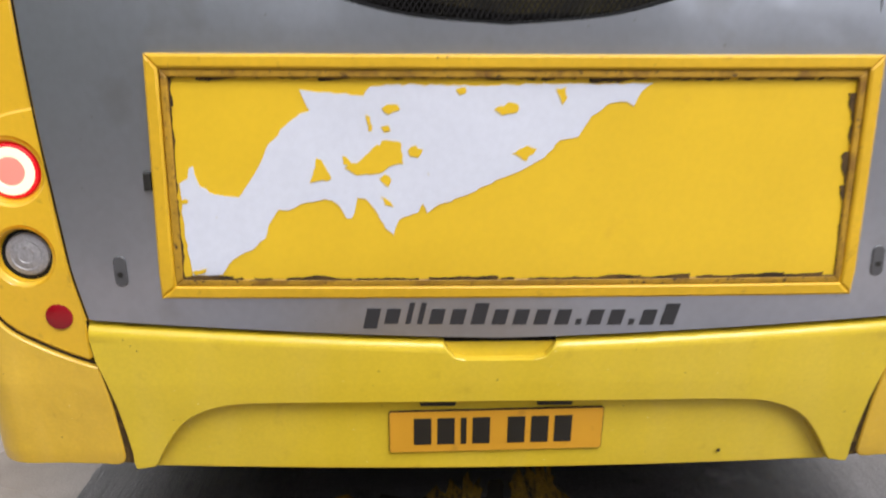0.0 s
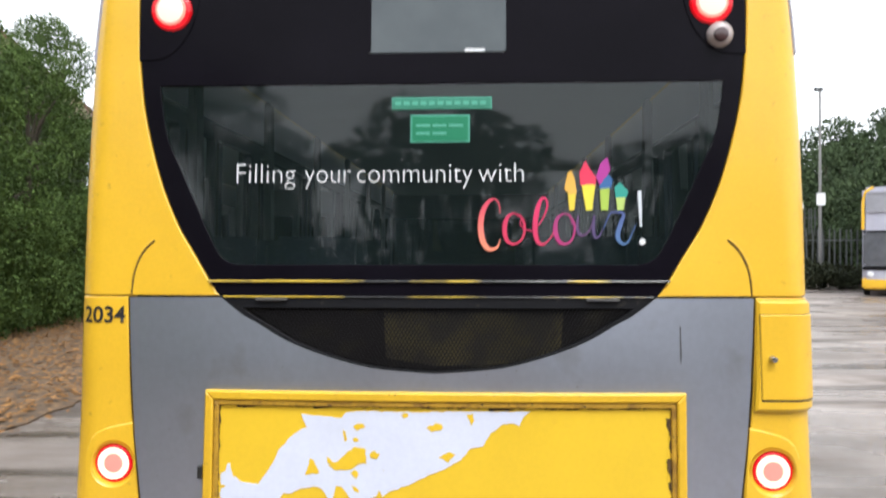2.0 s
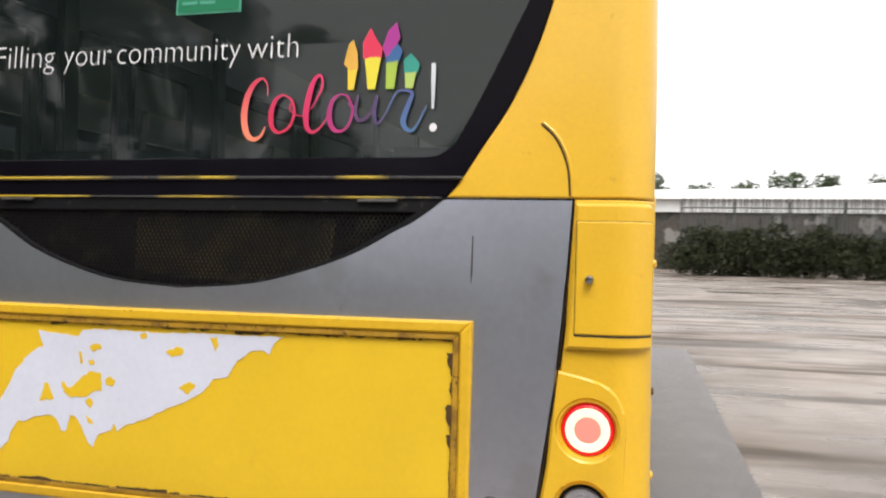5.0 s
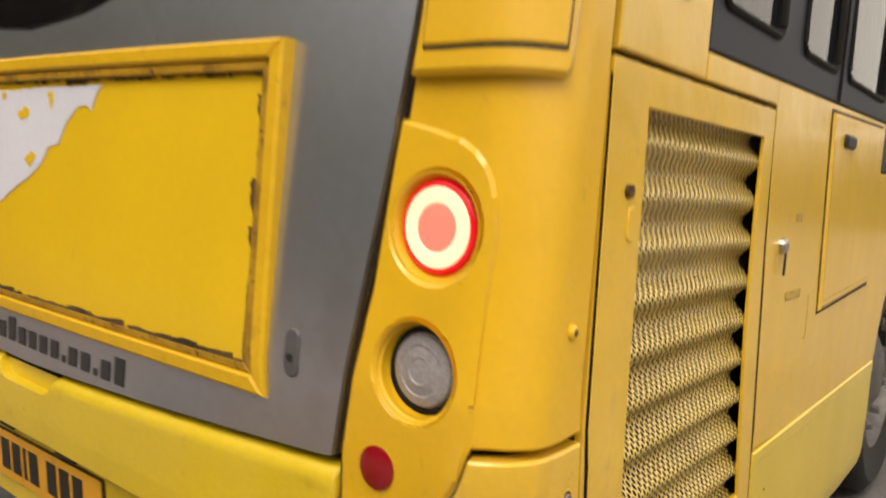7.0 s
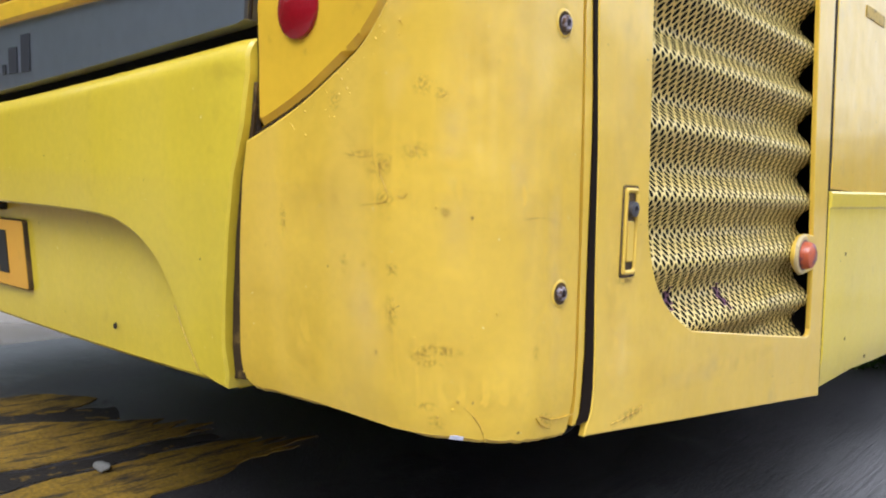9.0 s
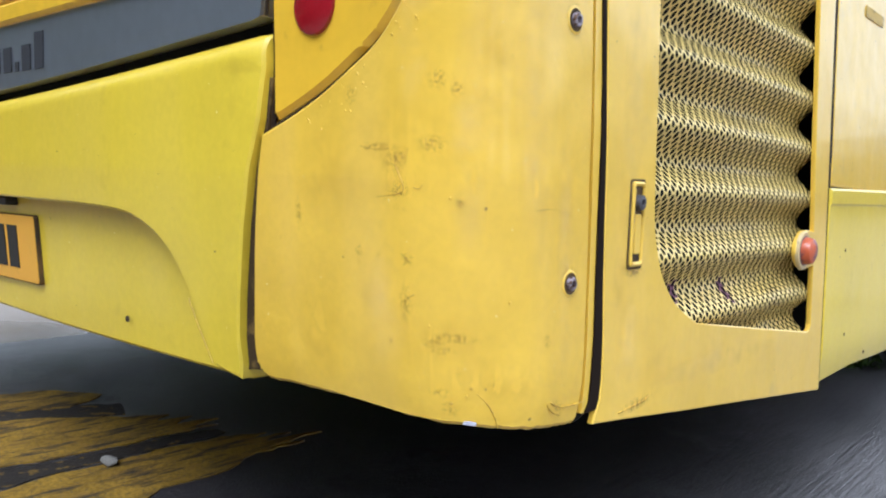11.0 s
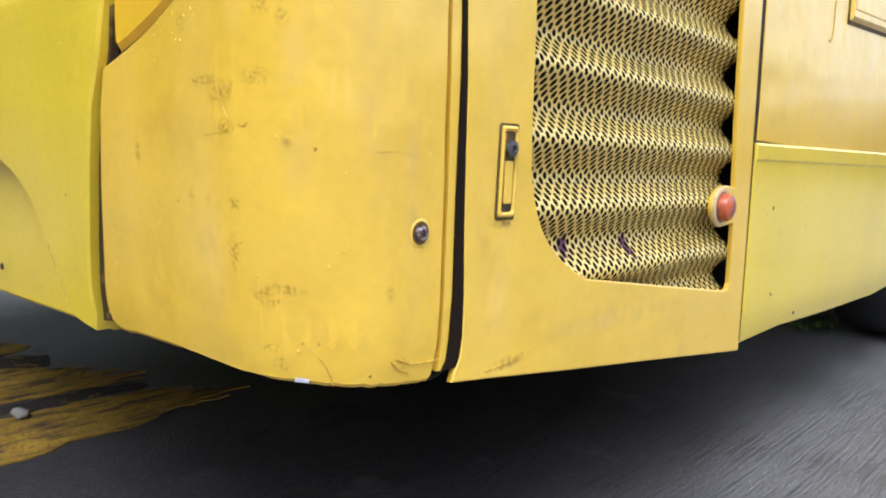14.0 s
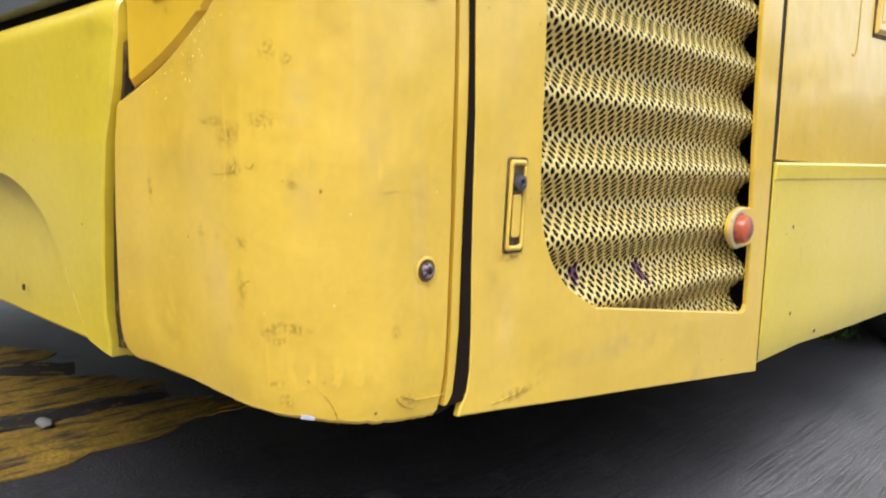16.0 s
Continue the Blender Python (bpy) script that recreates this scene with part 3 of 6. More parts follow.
# the split tips of these two worn lines imitate their fading into shade
m1 = flat_patch("road_marking", [(0.30, -1.3), (0.34, -0.5), (0.315, -0.089), (0.327, -0.006), (0.296, 0.051), (0.31, 0.136), (0.279, 0.216), (0.284, 0.334), (0.232, 0.459), (0.240, 0.58), (0.215, 0.50), (0.205, 0.66), (0.180, 0.50), (0.165, 0.60), (0.145, 0.49), (0.130, 0.56), (0.105, 0.47), (0.096, 0.469), (0.082, 0.35), (0.088, 0.221), (0.084, 0.108), (0.10, 0.03), (0.097, -0.03), (0.07, -0.5), (0.05, -1.3)], 0.010, ROAD_PAINT, 0.006, 0.006)
m2 = flat_patch("road_marking", [(-0.06, -1.3), (-0.055, -0.5), (-0.042, 0.01), (-0.01, 0.108), (0.0, 0.221), (0.0, 0.351), (0.005, 0.50), (-0.02, 0.42), (-0.035, 0.53), (-0.060, 0.43), (-0.085, 0.50), (-0.110, 0.405), (-0.140, 0.46), (-0.184, 0.366), (-0.269, 0.262), (-0.357, 0.098), (-0.38, -0.5), (-0.40, -1.3)], 0.010, ROAD_PAINT, 0.006, 0.006)
m3 = flat_patch("road_marking", [(-0.43, -1.2), (-0.43, 0.118), (-0.34, 0.30), (-0.40, 0.42), (-0.52, 0.34), (-0.59, 0.163), (-0.60, -1.2)], 0.010, ROAD_PAINT, 0.006, 0.006)
TAR = material("dark_tar_stain", (0.030, 0.023, 0.019), 0.75, spots=((40, 0.58, 0.66, (0.16, 0.095, 0.02)),), grain=0.4, grain_size=120, bump=0.6, vary=0.3, spec=0.25)
t1 = flat_patch("tar_line", [(0.045, -1.3), (0.055, -0.5), (0.083, -0.03), (0.082, 0.03), (0.070, 0.108), (0.074, 0.221), (0.068, 0.35), (0.075, 0.49), (0.03, 0.49), (0.015, 0.351), (0.015, 0.221), (0.005, 0.108), (-0.028, 0.01), (-0.04, -0.5), (-0.045, -1.3)], 0.0085, TAR, 0.006, 0.006)
t2 = flat_patch("tar_line", [(-0.372, -1.2), (-0.366, -0.5), (-0.345, 0.11), (-0.262, 0.275), (-0.20, 0.38), (-0.30, 0.42), (-0.36, 0.31), (-0.43, 0.13), (-0.43, -1.2)], 0.0085, TAR, 0.006, 0.006)
for m in (t1, t2):
    tagged(m, "dark tar-stained joint between painted lines", "road marking", "tar joints in the yard")
for m in (m1, m2, m3):
    tagged(m, "worn yellow painted line on dark concrete", "road marking", "painted yard lines")

# ---- the bus ----
bus = thing("bus", "yellow and grey single-decker bus with torn advert panel, rear view", "bus")

TUB_SIDE = [(1.016, 2.718), (1.012, 2.58), (1.006, 2.452), (0.989, 2.292), (0.959, 2.150), (0.914, 2.000), (0.855, 1.865), (0.788, 1.757), (0.741, 1.680)]
BOWL = [(0.741, 1.680), (0.701, 1.632), (0.626, 1.574), (0.575, 1.547), (0.475, 1.491), (0.350, 1.445), (0.198, 1.408), (0.0, 1.392)]
tub_side, bowl = bent(TUB_SIDE, 5), bent(BOWL, 5)


def tub_top(x):
    return 2.804 - 0.086 * (abs(x) / 1.016) ** 1.9


# dark backing behind the gaps between panels
panel("inner_skin", [(-1.45, 0.40), (1.45, 0.40), (1.45, 1.42), (0.55, 1.42), (0.0, 1.30), (-0.55, 1.42), (-1.45, 1.42)], DARK, bus, off=-0.03, thick=0.03, rim=0, label="dark metal behind the panel gaps")


def seam_y(z):
    return float(np.interp(z, (0.37, 0.394, 0.44, 0.50, 0.55, 0.65, 0.75, 0.83, 1.25, 1.65), (0.151, 0.156, 0.157, 0.1555, 0.1545, 0.151, 0.146, 0.143, 0.150, 0.155)))


# upper shell: the pillars beside the rear window
for q in (1, -1):
    inner = [(a, b) for a, b in tub_side]
    cut = [(a, b) for a, b in bowl if b > 1.634][1:]
    outline = inner + cut + [(0.7025, 1.634), (sy(seam_y(1.634), 1.634), 1.634), (sy(0.160, 2.0), 2.0), (sy(0.164, 2.424), 2.424), (sy(0.122, 2.43), 2.43), (sy(0.142, 2.715), 2.715)]
    pts, seen = [], set()
    for p in outline:
        if (round(p[0], 4), round(p[1], 4)) not in seen:
            seen.add((round(p[0], 4), round(p[1], 4)))
            pts.append(p)
    pillar = panel("rear_pillar", pts if q > 0 else mirrored(pts), YELLOW, bus, thick=0.03)
    part("crease", strip_on_skin([(q * a, b) for a, b in bent([(0.936, 1.816), (0.968, 1.785), (0.990, 1.745), (1.003, 1.700), (1.008, 1.640)], 6)], 0.0045, off=-0.001), YELLOW, pillar)
    # dark thread paints the shadow line along the crease
    part("crease_shadow", strip_on_skin([(q * (a - 0.006), b - 0.002) for a, b in bent([(0.936, 1.816), (0.968, 1.785), (0.990, 1.745), (1.003, 1.700), (1.008, 1.640)], 6)], 0.0030, off=0.0005), GRIME_AND_SHADOW, pillar)

# roof with rounded rear edge
bm = bmesh.new()
us = np.concatenate([np.linspace(-1.15, -1.05, 7)[:-1], np.linspace(-1.05, 1.05, 23), np.linspace(1.05, 1.15, 7)[1:]])
vs_ = [(0.0, 0.0)] + [(1 - math.cos(a), math.sin(a)) for a in np.linspace(0.2, math.pi / 2, 8)]
grid = []
for x in us:
    e = max(0.0, (abs(x) - 1.05) / 0.10)
    top = tub_top(x) + 0.046 - 0.075 * (1 - math.sqrt(max(0, 1 - e * e)))
    low = min(tub_top(x) + 0.003, top - 0.004)
    turn_in = RAD * (1 - math.sqrt(max(0.0, 1 - min(1.0, max(0.0, (abs(x) - 1.05) / 0.101)) ** 2)))
    col = [bm.verts.new((x, back_y(low) + turn_in + 0.05 * a, low + (top - low) * b)) for a, b in vs_]
    col += [bm.verts.new((x, y, top + 0.01)) for y in (0.5, 2.0, 9.4)]
    grid.append(col)
for a, b in zip(grid, grid[1:]):
    for k in range(len(a) - 1):
        bm.faces.new((a[k], a[k + 1], b[k + 1], b[k]))
bmesh.ops.recalc_face_normals(bm, faces=bm.faces[:])
if sum(f.normal.z for f in bm.faces) < 0:
    bmesh.ops.reverse_faces(bm, faces=bm.faces[:])
part("roof", bm, YELLOW, bus)

# grey tailgate panel
def grey_bottom(x):
    return 0.714 + 0.046 * (abs(x) / 0.92) ** 1.4


right = [(1.008, 1.628), (1.001, 1.50), (0.990, 1.346), (0.974, 1.18), (0.951, 1.005), (0.933, 0.87), (0.914, 0.762)]
bottom = [(x, grey_bottom(x)) for x in np.linspace(0.90, -0.90, 31)]
left = mirrored(right)
bowl_low = [(a, b) for a, b in bowl if b < 1.628]
edge_bowl = [(-a, b) for a, b in bowl_low][:-1] + [bowl_low[-1]] + list(reversed(bowl_low[:-1]))
grey_panel = panel("tailgate_panel", right + bottom + left + [(-0.699, 1.628)] + edge_bowl + [(0.699, 1.628)], GREY, bus, rim=0.0, label="grey painted tailgate panel, lightly stained")
LOCK_GREY = material("lock_plate_grey", (0.085, 0.085, 0.095), 0.45, vary=0.1)
# stain run and pulls on it
decal("stain", [(0.771, 1.54), (0.774, 1.54), (0.775, 1.45), (0.772, 1.42), (0.770, 1.45)], material("grey_stain", (0.06, 0.06, 0.065), 0.6), grey_panel, 0.0012)
for x, z in ((0.834, 0.892), (-0.828, 0.876)):
    pull = panel("lock_plate", round_rect(x - 0.014, x + 0.014, z - 0.035, z + 0.035, 0.0135), LOCK_GREY, grey_panel, 0.004, 0.004, 0.002)
    part("keyhole", lathe([(0.006, 0.0), (0.006, 0.002), (0, 0.002)], frame_at(x, z - 0.006, 0.004), 12), INK, pull)

# black rear window assembly
top_line = [(x, tub_top(x) - 0.003) for x in np.linspace(-1.0, 1.0, 31)]
g_side = bent([(0.933, 2.334), (0.906, 2.170), (0.850, 2.040), (0.790, 1.912), (0.738, 1.808), (0.708, 1.762), (0.668, 1.739), (0.62, 1.735)], 6)
glass_line = g_side + [(-a, b) for a, b in reversed(g_side)]
tub_in = [(a - 0.004, b) for a, b in tub_side]
surround = [(-a, b) for a, b in reversed(tub_in)] + top_line[1:-1] + tub_in
surround = [(a, max(b, 1.684)) for a, b in surround]
panel("window_surround", surround, BLACK_GLOSS, bus, -0.006, 0.02, 0.002, holes=[glass_line[::-1]], label="glossy black border of the rear window")
inset_line = [(a * 1.012, 2.03 + (b - 2.03) * 1.02) for a, b in glass_line]
pane = panel("rear_glass", inset_line, GLASS, bus, -0.010, 0.001, 0, label="tinted rear window glass")
pane.visible_shadow = False
display = panel("destination_display", round_rect(-0.236, 0.228, 2.437, 2.762, 0.012), SCREEN, bus, -0.003, 0.004, 0.003, label="blank grey destination display behind glass")
panel("display_edge", round_rect(-0.236, -0.220, 2.44, 2.755, 0.008), BLACK_GLOSS, display, -0.0015, 0.002, 0)
decal("maker_label", [(0.092, 2.440), (0.158, 2.440), (0.158, 2.450), (0.092, 2.450)], WHITE, display, -0.001)
for q in (1, -1):
    pod = panel("lamp_pod", [(q * a, b) for a, b in (bent([(1.008, 2.42), (0.92, 2.43), (0.86, 2.48), (0.82, 2.56), (0.805, 2.65), (0.80, 2.738)], 5) + [(0.90, 2.728), (1.009, 2.712)])][::q], BLACK_GLOSS, bus, -0.002, 0.004, 0.002)
    f = frame_at(q * 0.898, 2.592, 0.0)
    lamp = part("high_lamp", lathe([(0.070, -0.002), (0.069, 0.006), (0.063, 0.009)], f), LAMP_DIM, bus, "lit red lamp beside the window top")
    part("red_band", lathe([(0.063, 0.009), (0.058, 0.013), (0.052, 0.014)], f), LAMP_RING, lamp)
    part("pink_band", lathe([(0.0525, 0.0138), (0.049, 0.0165), (0.044, 0.018)], f), LAMP_PINK, lamp)
    part("bulb", lathe([(0.0445, 0.0175), (0.040, 0.021), (0.026, 0.025), (0, 0.027)], f), LAMP_TOP, lamp)
dome = part("reversing_camera", lathe([(0.042, -0.003), (0.042, 0.012), (0.036, 0.024), (0.022, 0.034), (0, 0.038)], frame_at(0.922, 2.484), 28), material("camera_dome", (0.40, 0.34, 0.33), 0.25, coat=0.5), bus, "small round camera dome")
part("lens", lathe([(0.024, 0.030), (0.022, 0.040), (0, 0.042)], frame_at(0.918, 2.478, 0), 20), material("camera_lens", (0.06, 0.03, 0.03), 0.1, coat=1.0), dome)

# ledge under the glass and the bowl-shaped grille
panel("ledge", [(-0.700, 1.634), (0.700, 1.634), (0.738, 1.680), (-0.738, 1.680)], BLACK_GLOSS, bus, 0.003, 0.02, 0.003, label="glossy black ledge under the rear window")
part("ledge_edge", tube([skin(x, 1.682, 0.010) for x in np.linspace(-0.742, 0.742, 25)], 0.0042, 8), WORN_LEDGE, bus, "thin ledge edge with paint worn to yellow")
part("lower_edge", tube([skin(x, 1.632, 0.004) for x in np.linspace(-0.69, 0.69, 25)], 0.0028, 8), WORN_LEDGE, bus)
for q in (1, -1):
    clip = box(q * 0.53 - 0.052, q * 0.53 + 0.052, -0.008, 0.004, 1.621, 1.628, 0.002)
    for v in clip.verts:
        v.co.y += back_y(1.63) - bow(0.53, 1.63) - 0.008
    part("hinge_strip", clip, STEEL, bus)
bowl_pts = [(a, b - 0.0) for a, b in bowl]
bowl_all = [(-a, b) for a, b in bowl_pts] + list(reversed(bowl_pts[:-1]))
bowl_all = [(a * 1.0005, 1.65 + (b - 1.65) * 1.001) for a, b in bowl_all if b < 1.66]
hole = [(a * 0.955, 1.606 + (min(b, 1.606) - 1.606) * 0.972) for a, b in bowl_all if b < 1.600]
grille = panel("bowl_grille", bowl_all, BLACK, bus, -0.0012, 0.02, 0.0015, holes=[hole[::-1]], label="black curved engine grille below the rear window")
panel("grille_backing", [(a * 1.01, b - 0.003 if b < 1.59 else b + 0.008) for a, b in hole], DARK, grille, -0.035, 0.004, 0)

# added sheet for the yellow glimpses between the mesh strands
panel("yellow_backing", [(-0.16, 1.435), (0.0, 1.412), (0.22, 1.418), (0.40, 1.455), (0.41, 1.580), (-0.17, 1.580)], DARK_YELLOW, grille, -0.034, 0.004, 0.002, label="dark yellow sheet behind the grille mesh")


def inside(poly, x, y):
    hit = False
    for i in range(len(poly)):
        (x0, y0), (x1, y1) = poly[i - 1], poly[i]
        if (y0 > y) != (y1 > y) and x < (x1 - x0) * (y - y0) / (y1 - y0) + x0:
            hit = not hit
    return hit


# expanded metal mesh in the bowl
verts, faces = [], []
pitch, lean = 0.0120, 0.6
for way in (1, -1):
    for k in range(-90, 91):
        x0 = k * pitch
        run = []
        for j in range(47):
            z = 1.385 + j * 0.005
            x = x0 + way * (z - 1.5) * lean
            if inside(hole, x, z):
                run.append((x, z))
            else:
                if len(run) > 1:
                    i = len(verts)
                    (xa, za), (xb, zb) = run[0], run[-1]
                    for (x_, z_) in ((xa, za), (xb, zb)):
                        for d, o in ((-0.0016, -0.010), (0.0016, -0.010), (0.0016, -0.014), (-0.0016, -0.014)):
                            verts.append(skin(x_ + d, z_, o + 0.0008 * way))
                    faces += [(i + a, i + (a + 1) % 4, i + 4 + (a + 1) % 4, i + 4 + a) for a in range(4)]
                run = []
me = bpy.data.meshes.new("wire_mesh")
me.from_pydata(verts, [], faces)
me.materials.append(material("dusty_black_mesh", (0.010, 0.009, 0.010), 0.55, spots=((9, 0.55, 0.75, (0.030, 0.027, 0.020)),), vary=0.2, spec=0.12))
ob = new("wire_mesh", me)
ob.parent = grille

# writing and stickers on the glass
for word, a, b in (("Filling", -0.662, -0.466), ("your", -0.434, -0.281), ("community", -0.261, 0.117), ("with", 0.137, 0.284)):
    writing(word, a, b, 2.003, 0.068, WHITE, bus, 0.0, name="window_lettering", bold=-0.018, label="white lettering on the rear window")


def ribbon(points, widths, mat, parent, off=0.001, name="colour_lettering", label=""):
    """A brush stroke of changing width along a smooth line of (s, z), laid on the glass."""
    line = bent([(a, b, w) for (a, b), w in zip(points, widths)], 6)
    v, f = [], []
    for i, (a, b, w) in enumerate(line):
        p, q = line[max(i - 1, 0)], line[min(i + 1, len(line) - 1)]
        dx, dz = q[0] - p[0], q[1] - p[1]
        d = math.hypot(dx, dz) or 1.0
        v += [skin(a - dz / d * w / 2, b + dx / d * w / 2, off), skin(a + dz / d * w / 2, b - dx / d * w / 2, off)]
        if i:
            f.append((2 * i - 2, 2 * i - 1, 2 * i + 1, 2 * i))
    me = bpy.data.meshes.new(name)
    me.from_pydata(v, [], f)
    me.materials.append(mat)
    ob = new(name, me)
    ob.parent = parent
    return tagged(ob, label) if label else ob


def script(x, z):
    """A place in the brush script: x across and z down its box."""
    return (0.1436 + (x - 217) * 0.000652, 1.9495 - (z - 355) * 0.000660)


def brush(name, low, high):
    """Brush paint that changes colour down the letter."""
    m = material(name, low, 0.5, vary=0.0)
    n, l = m.node_tree.nodes, m.node_tree.links
    g, x, k, c = n.new("ShaderNodeNewGeometry"), n.new("ShaderNodeSeparateXYZ"), n.new("ShaderNodeMapRange"), n.new("ShaderNodeMix")
    k.inputs["From Min"].default_value, k.inputs["From Max"].default_value = 1.80, 1.93
    c.data_type = "RGBA"
    c.inputs[6].default_value, c.inputs[7].default_value = (*low, 1), (*high, 1)
    l.new(g.outputs["Position"], x.inputs[0])
    l.new(x.outputs["Z"], k.inputs["Value"])
    l.new(k.outputs["Result"], c.inputs[0])
    l.new(c.outputs[2], n["Principled BSDF"].inputs["Base Color"])
    return m


STROKES = [
    ([(314, 428), (309, 382), (285, 357), (250, 378), (225, 432), (218, 505), (232, 572), (262, 604), (298, 594), (314, 556)], (3, 6, 9, 20, 26, 28, 26, 20, 11, 5), (0.86, 0.24, 0.14), (0.62, 0.05, 0.10)),
    ([(388, 424), (352, 445), (336, 500), (346, 558), (380, 579), (420, 555), (436, 500), (420, 448), (386, 428)], (6, 16, 22, 18, 11, 10, 12, 10, 6), (0.62, 0.02, 0.08), (0.56, 0.02, 0.10)),
    ([(424, 452), (414, 480), (436, 505), (466, 516)], (4, 6, 6, 4), (0.60, 0.02, 0.09), (0.58, 0.02, 0.10)),
    ([(466, 516), (510, 478), (546, 402), (540, 356), (516, 362), (496, 420), (486, 500), (496, 562), (524, 580), (556, 556), (578, 520)], (4, 6, 9, 10, 16, 24, 24, 20, 12, 7, 4), (0.60, 0.02, 0.10), (0.66, 0.02, 0.12)),
    ([(628, 428), (594, 458), (586, 520), (606, 568), (640, 577), (670, 550), (681, 490), (656, 440), (626, 430)], (6, 16, 22, 18, 11, 9, 10, 9, 6), (0.44, 0.02, 0.16), (0.34, 0.03, 0.17)),
    ([(660, 462), (676, 486), (700, 478)], (4, 5, 4), (0.26, 0.04, 0.16), (0.20, 0.05, 0.16)),
    ([(700, 436), (692, 496), (706, 534), (736, 530), (764, 490), (778, 438)], (7, 14, 14, 10, 6, 5), (0.10, 0.04, 0.13), (0.12, 0.05, 0.16)),
    ([(778, 438), (772, 516), (788, 550), (820, 508)], (10, 14, 10, 4), (0.08, 0.05, 0.16), (0.10, 0.06, 0.18)),
    ([(820, 508), (850, 440), (872, 422), (920, 432), (906, 480), (890, 538), (906, 574), (938, 570), (980, 484)], (4, 6, 8, 12, 20, 22, 16, 8, 4), (0.07, 0.16, 0.34), (0.08, 0.10, 0.30)),
    ([(1001, 318), (1003, 400), (1005, 496)], (18, 16, 9), (0.46, 0.50, 0.54), (0.62, 0.66, 0.70)),
]
for pts, widths, low_colour, high_colour in STROKES:
    ribbon([script(*p) for p in pts], [w * 0.00066 for w in widths], brush("lettering_colour", low_colour, high_colour), bus, label="bright brush-script lettering on the rear window")
ex, ez = script(1010, 568)
decal("lettering_dot", [(ex + 0.010 * math.cos(a), ez + 0.011 * math.sin(a)) for a in np.linspace(0, 2 * math.pi, 13)[:-1]], WHITE, bus, 0.001, label="pale dot of the lettering")
SHAPES = [([(632, 310), (650, 228), (668, 214), (686, 262), (694, 330), (660, 336)], (0.72, 0.40, 0.06)), ([(650, 330), (690, 330), (680, 414), (656, 414)], (0.76, 0.56, 0.04)),
          ([(708, 226), (738, 168), (764, 214), (790, 250), (788, 290), (712, 290)], (0.72, 0.03, 0.09)), ([(718, 286), (786, 286), (768, 414), (738, 414)], (0.72, 0.62, 0.04)),
          ([(790, 250), (812, 182), (846, 150), (862, 212), (836, 262), (806, 290)], (0.40, 0.03, 0.28)), ([(806, 284), (852, 236), (872, 264), (862, 306), (808, 310)], (0.03, 0.12, 0.32)), ([(808, 304), (856, 304), (846, 414), (812, 414)], (0.36, 0.50, 0.06)),
          ([(880, 300), (908, 276), (946, 318), (938, 352), (884, 352)], (0.02, 0.30, 0.24)), ([(886, 350), (932, 350), (922, 414), (892, 414)], (0.44, 0.58, 0.14))]
for pts, c in SHAPES:
    decal("logo_shape", [script(*p) for p in pts][::-1], material("logo_colour", c, 0.5, vary=0.1), bus, 0.0012, label="plain coloured logo shape on the glass")
sign = decal("exit_notice", [(-0.149, 2.247), (0.181, 2.247), (0.181, 2.288), (-0.149, 2.288)], TEAL, bus, -0.004, label="pale green notice with unreadable line")
decal("notice_face", [(-0.145, 2.251), (0.177, 2.251), (0.177, 2.284), (-0.145, 2.284)], material("dull_green_sticker", (0.03, 0.22, 0.14), 0.5), sign, -0.002)
for k in range(11):
    decal("notice_bar", [(-0.138 + k * 0.028, 2.261), (-0.118 + k * 0.028, 2.261), (-0.118 + k * 0.028, 2.274), (-0.138 + k * 0.028, 2.274)], TEAL, sign, -0.0008)
sign = decal("green_notice", [(-0.087, 2.136), (0.109, 2.136), (0.109, 2.229), (-0.087, 2.229)], TEAL, bus, -0.004, label="green notice with pale border and two lines")
decal("notice_face", [(-0.081, 2.142), (0.103, 2.142), (0.103, 2.223), (-0.081, 2.223)], GREEN, sign, -0.002)
for z, k0, k1 in ((2.188, 0, 3), (2.162, 0, 2)):
    for k in range(k0, k1):
        decal("notice_bar", [(-0.068 + k * 0.054, z), (-0.022 + k * 0.054, z), (-0.022 + k * 0.054, z + 0.009), (-0.068 + k * 0.054, z + 0.009)], TEAL, sign, -0.0008)

# advert frame on the tailgate
FX0, FX1, FZ0, FZ1, FW = -0.737, 0.782, 0.815, 1.335, 0.046


def frame_lift(a, z):
    return 0.016 * (z - FZ0) / (FZ1 - FZ0)


advert = thing("advert_frame", "yellow framed advert board with torn white film", "advert board")
board = panel("backing_board", [(FX0 + 0.02, FZ0 + 0.02), (FX1 - 0.02, FZ0 + 0.02), (FX1 - 0.02, FZ1 - 0.02), (FX0 + 0.02, FZ1 - 0.02)], SIGN_YELLOW, advert, 0.004, 0.01, 0, label="yellow backing film")
corner = [(FX0 - 0.007, FZ0), (FX1, FZ0), (FX1, FZ1), (FX0 + 0.003, FZ1)]
inner = [(FX0 + FW, FZ0 + FW), (FX1 - FW, FZ0 + FW), (FX1 - FW, FZ1 - FW), (FX0 + FW, FZ1 - FW)]
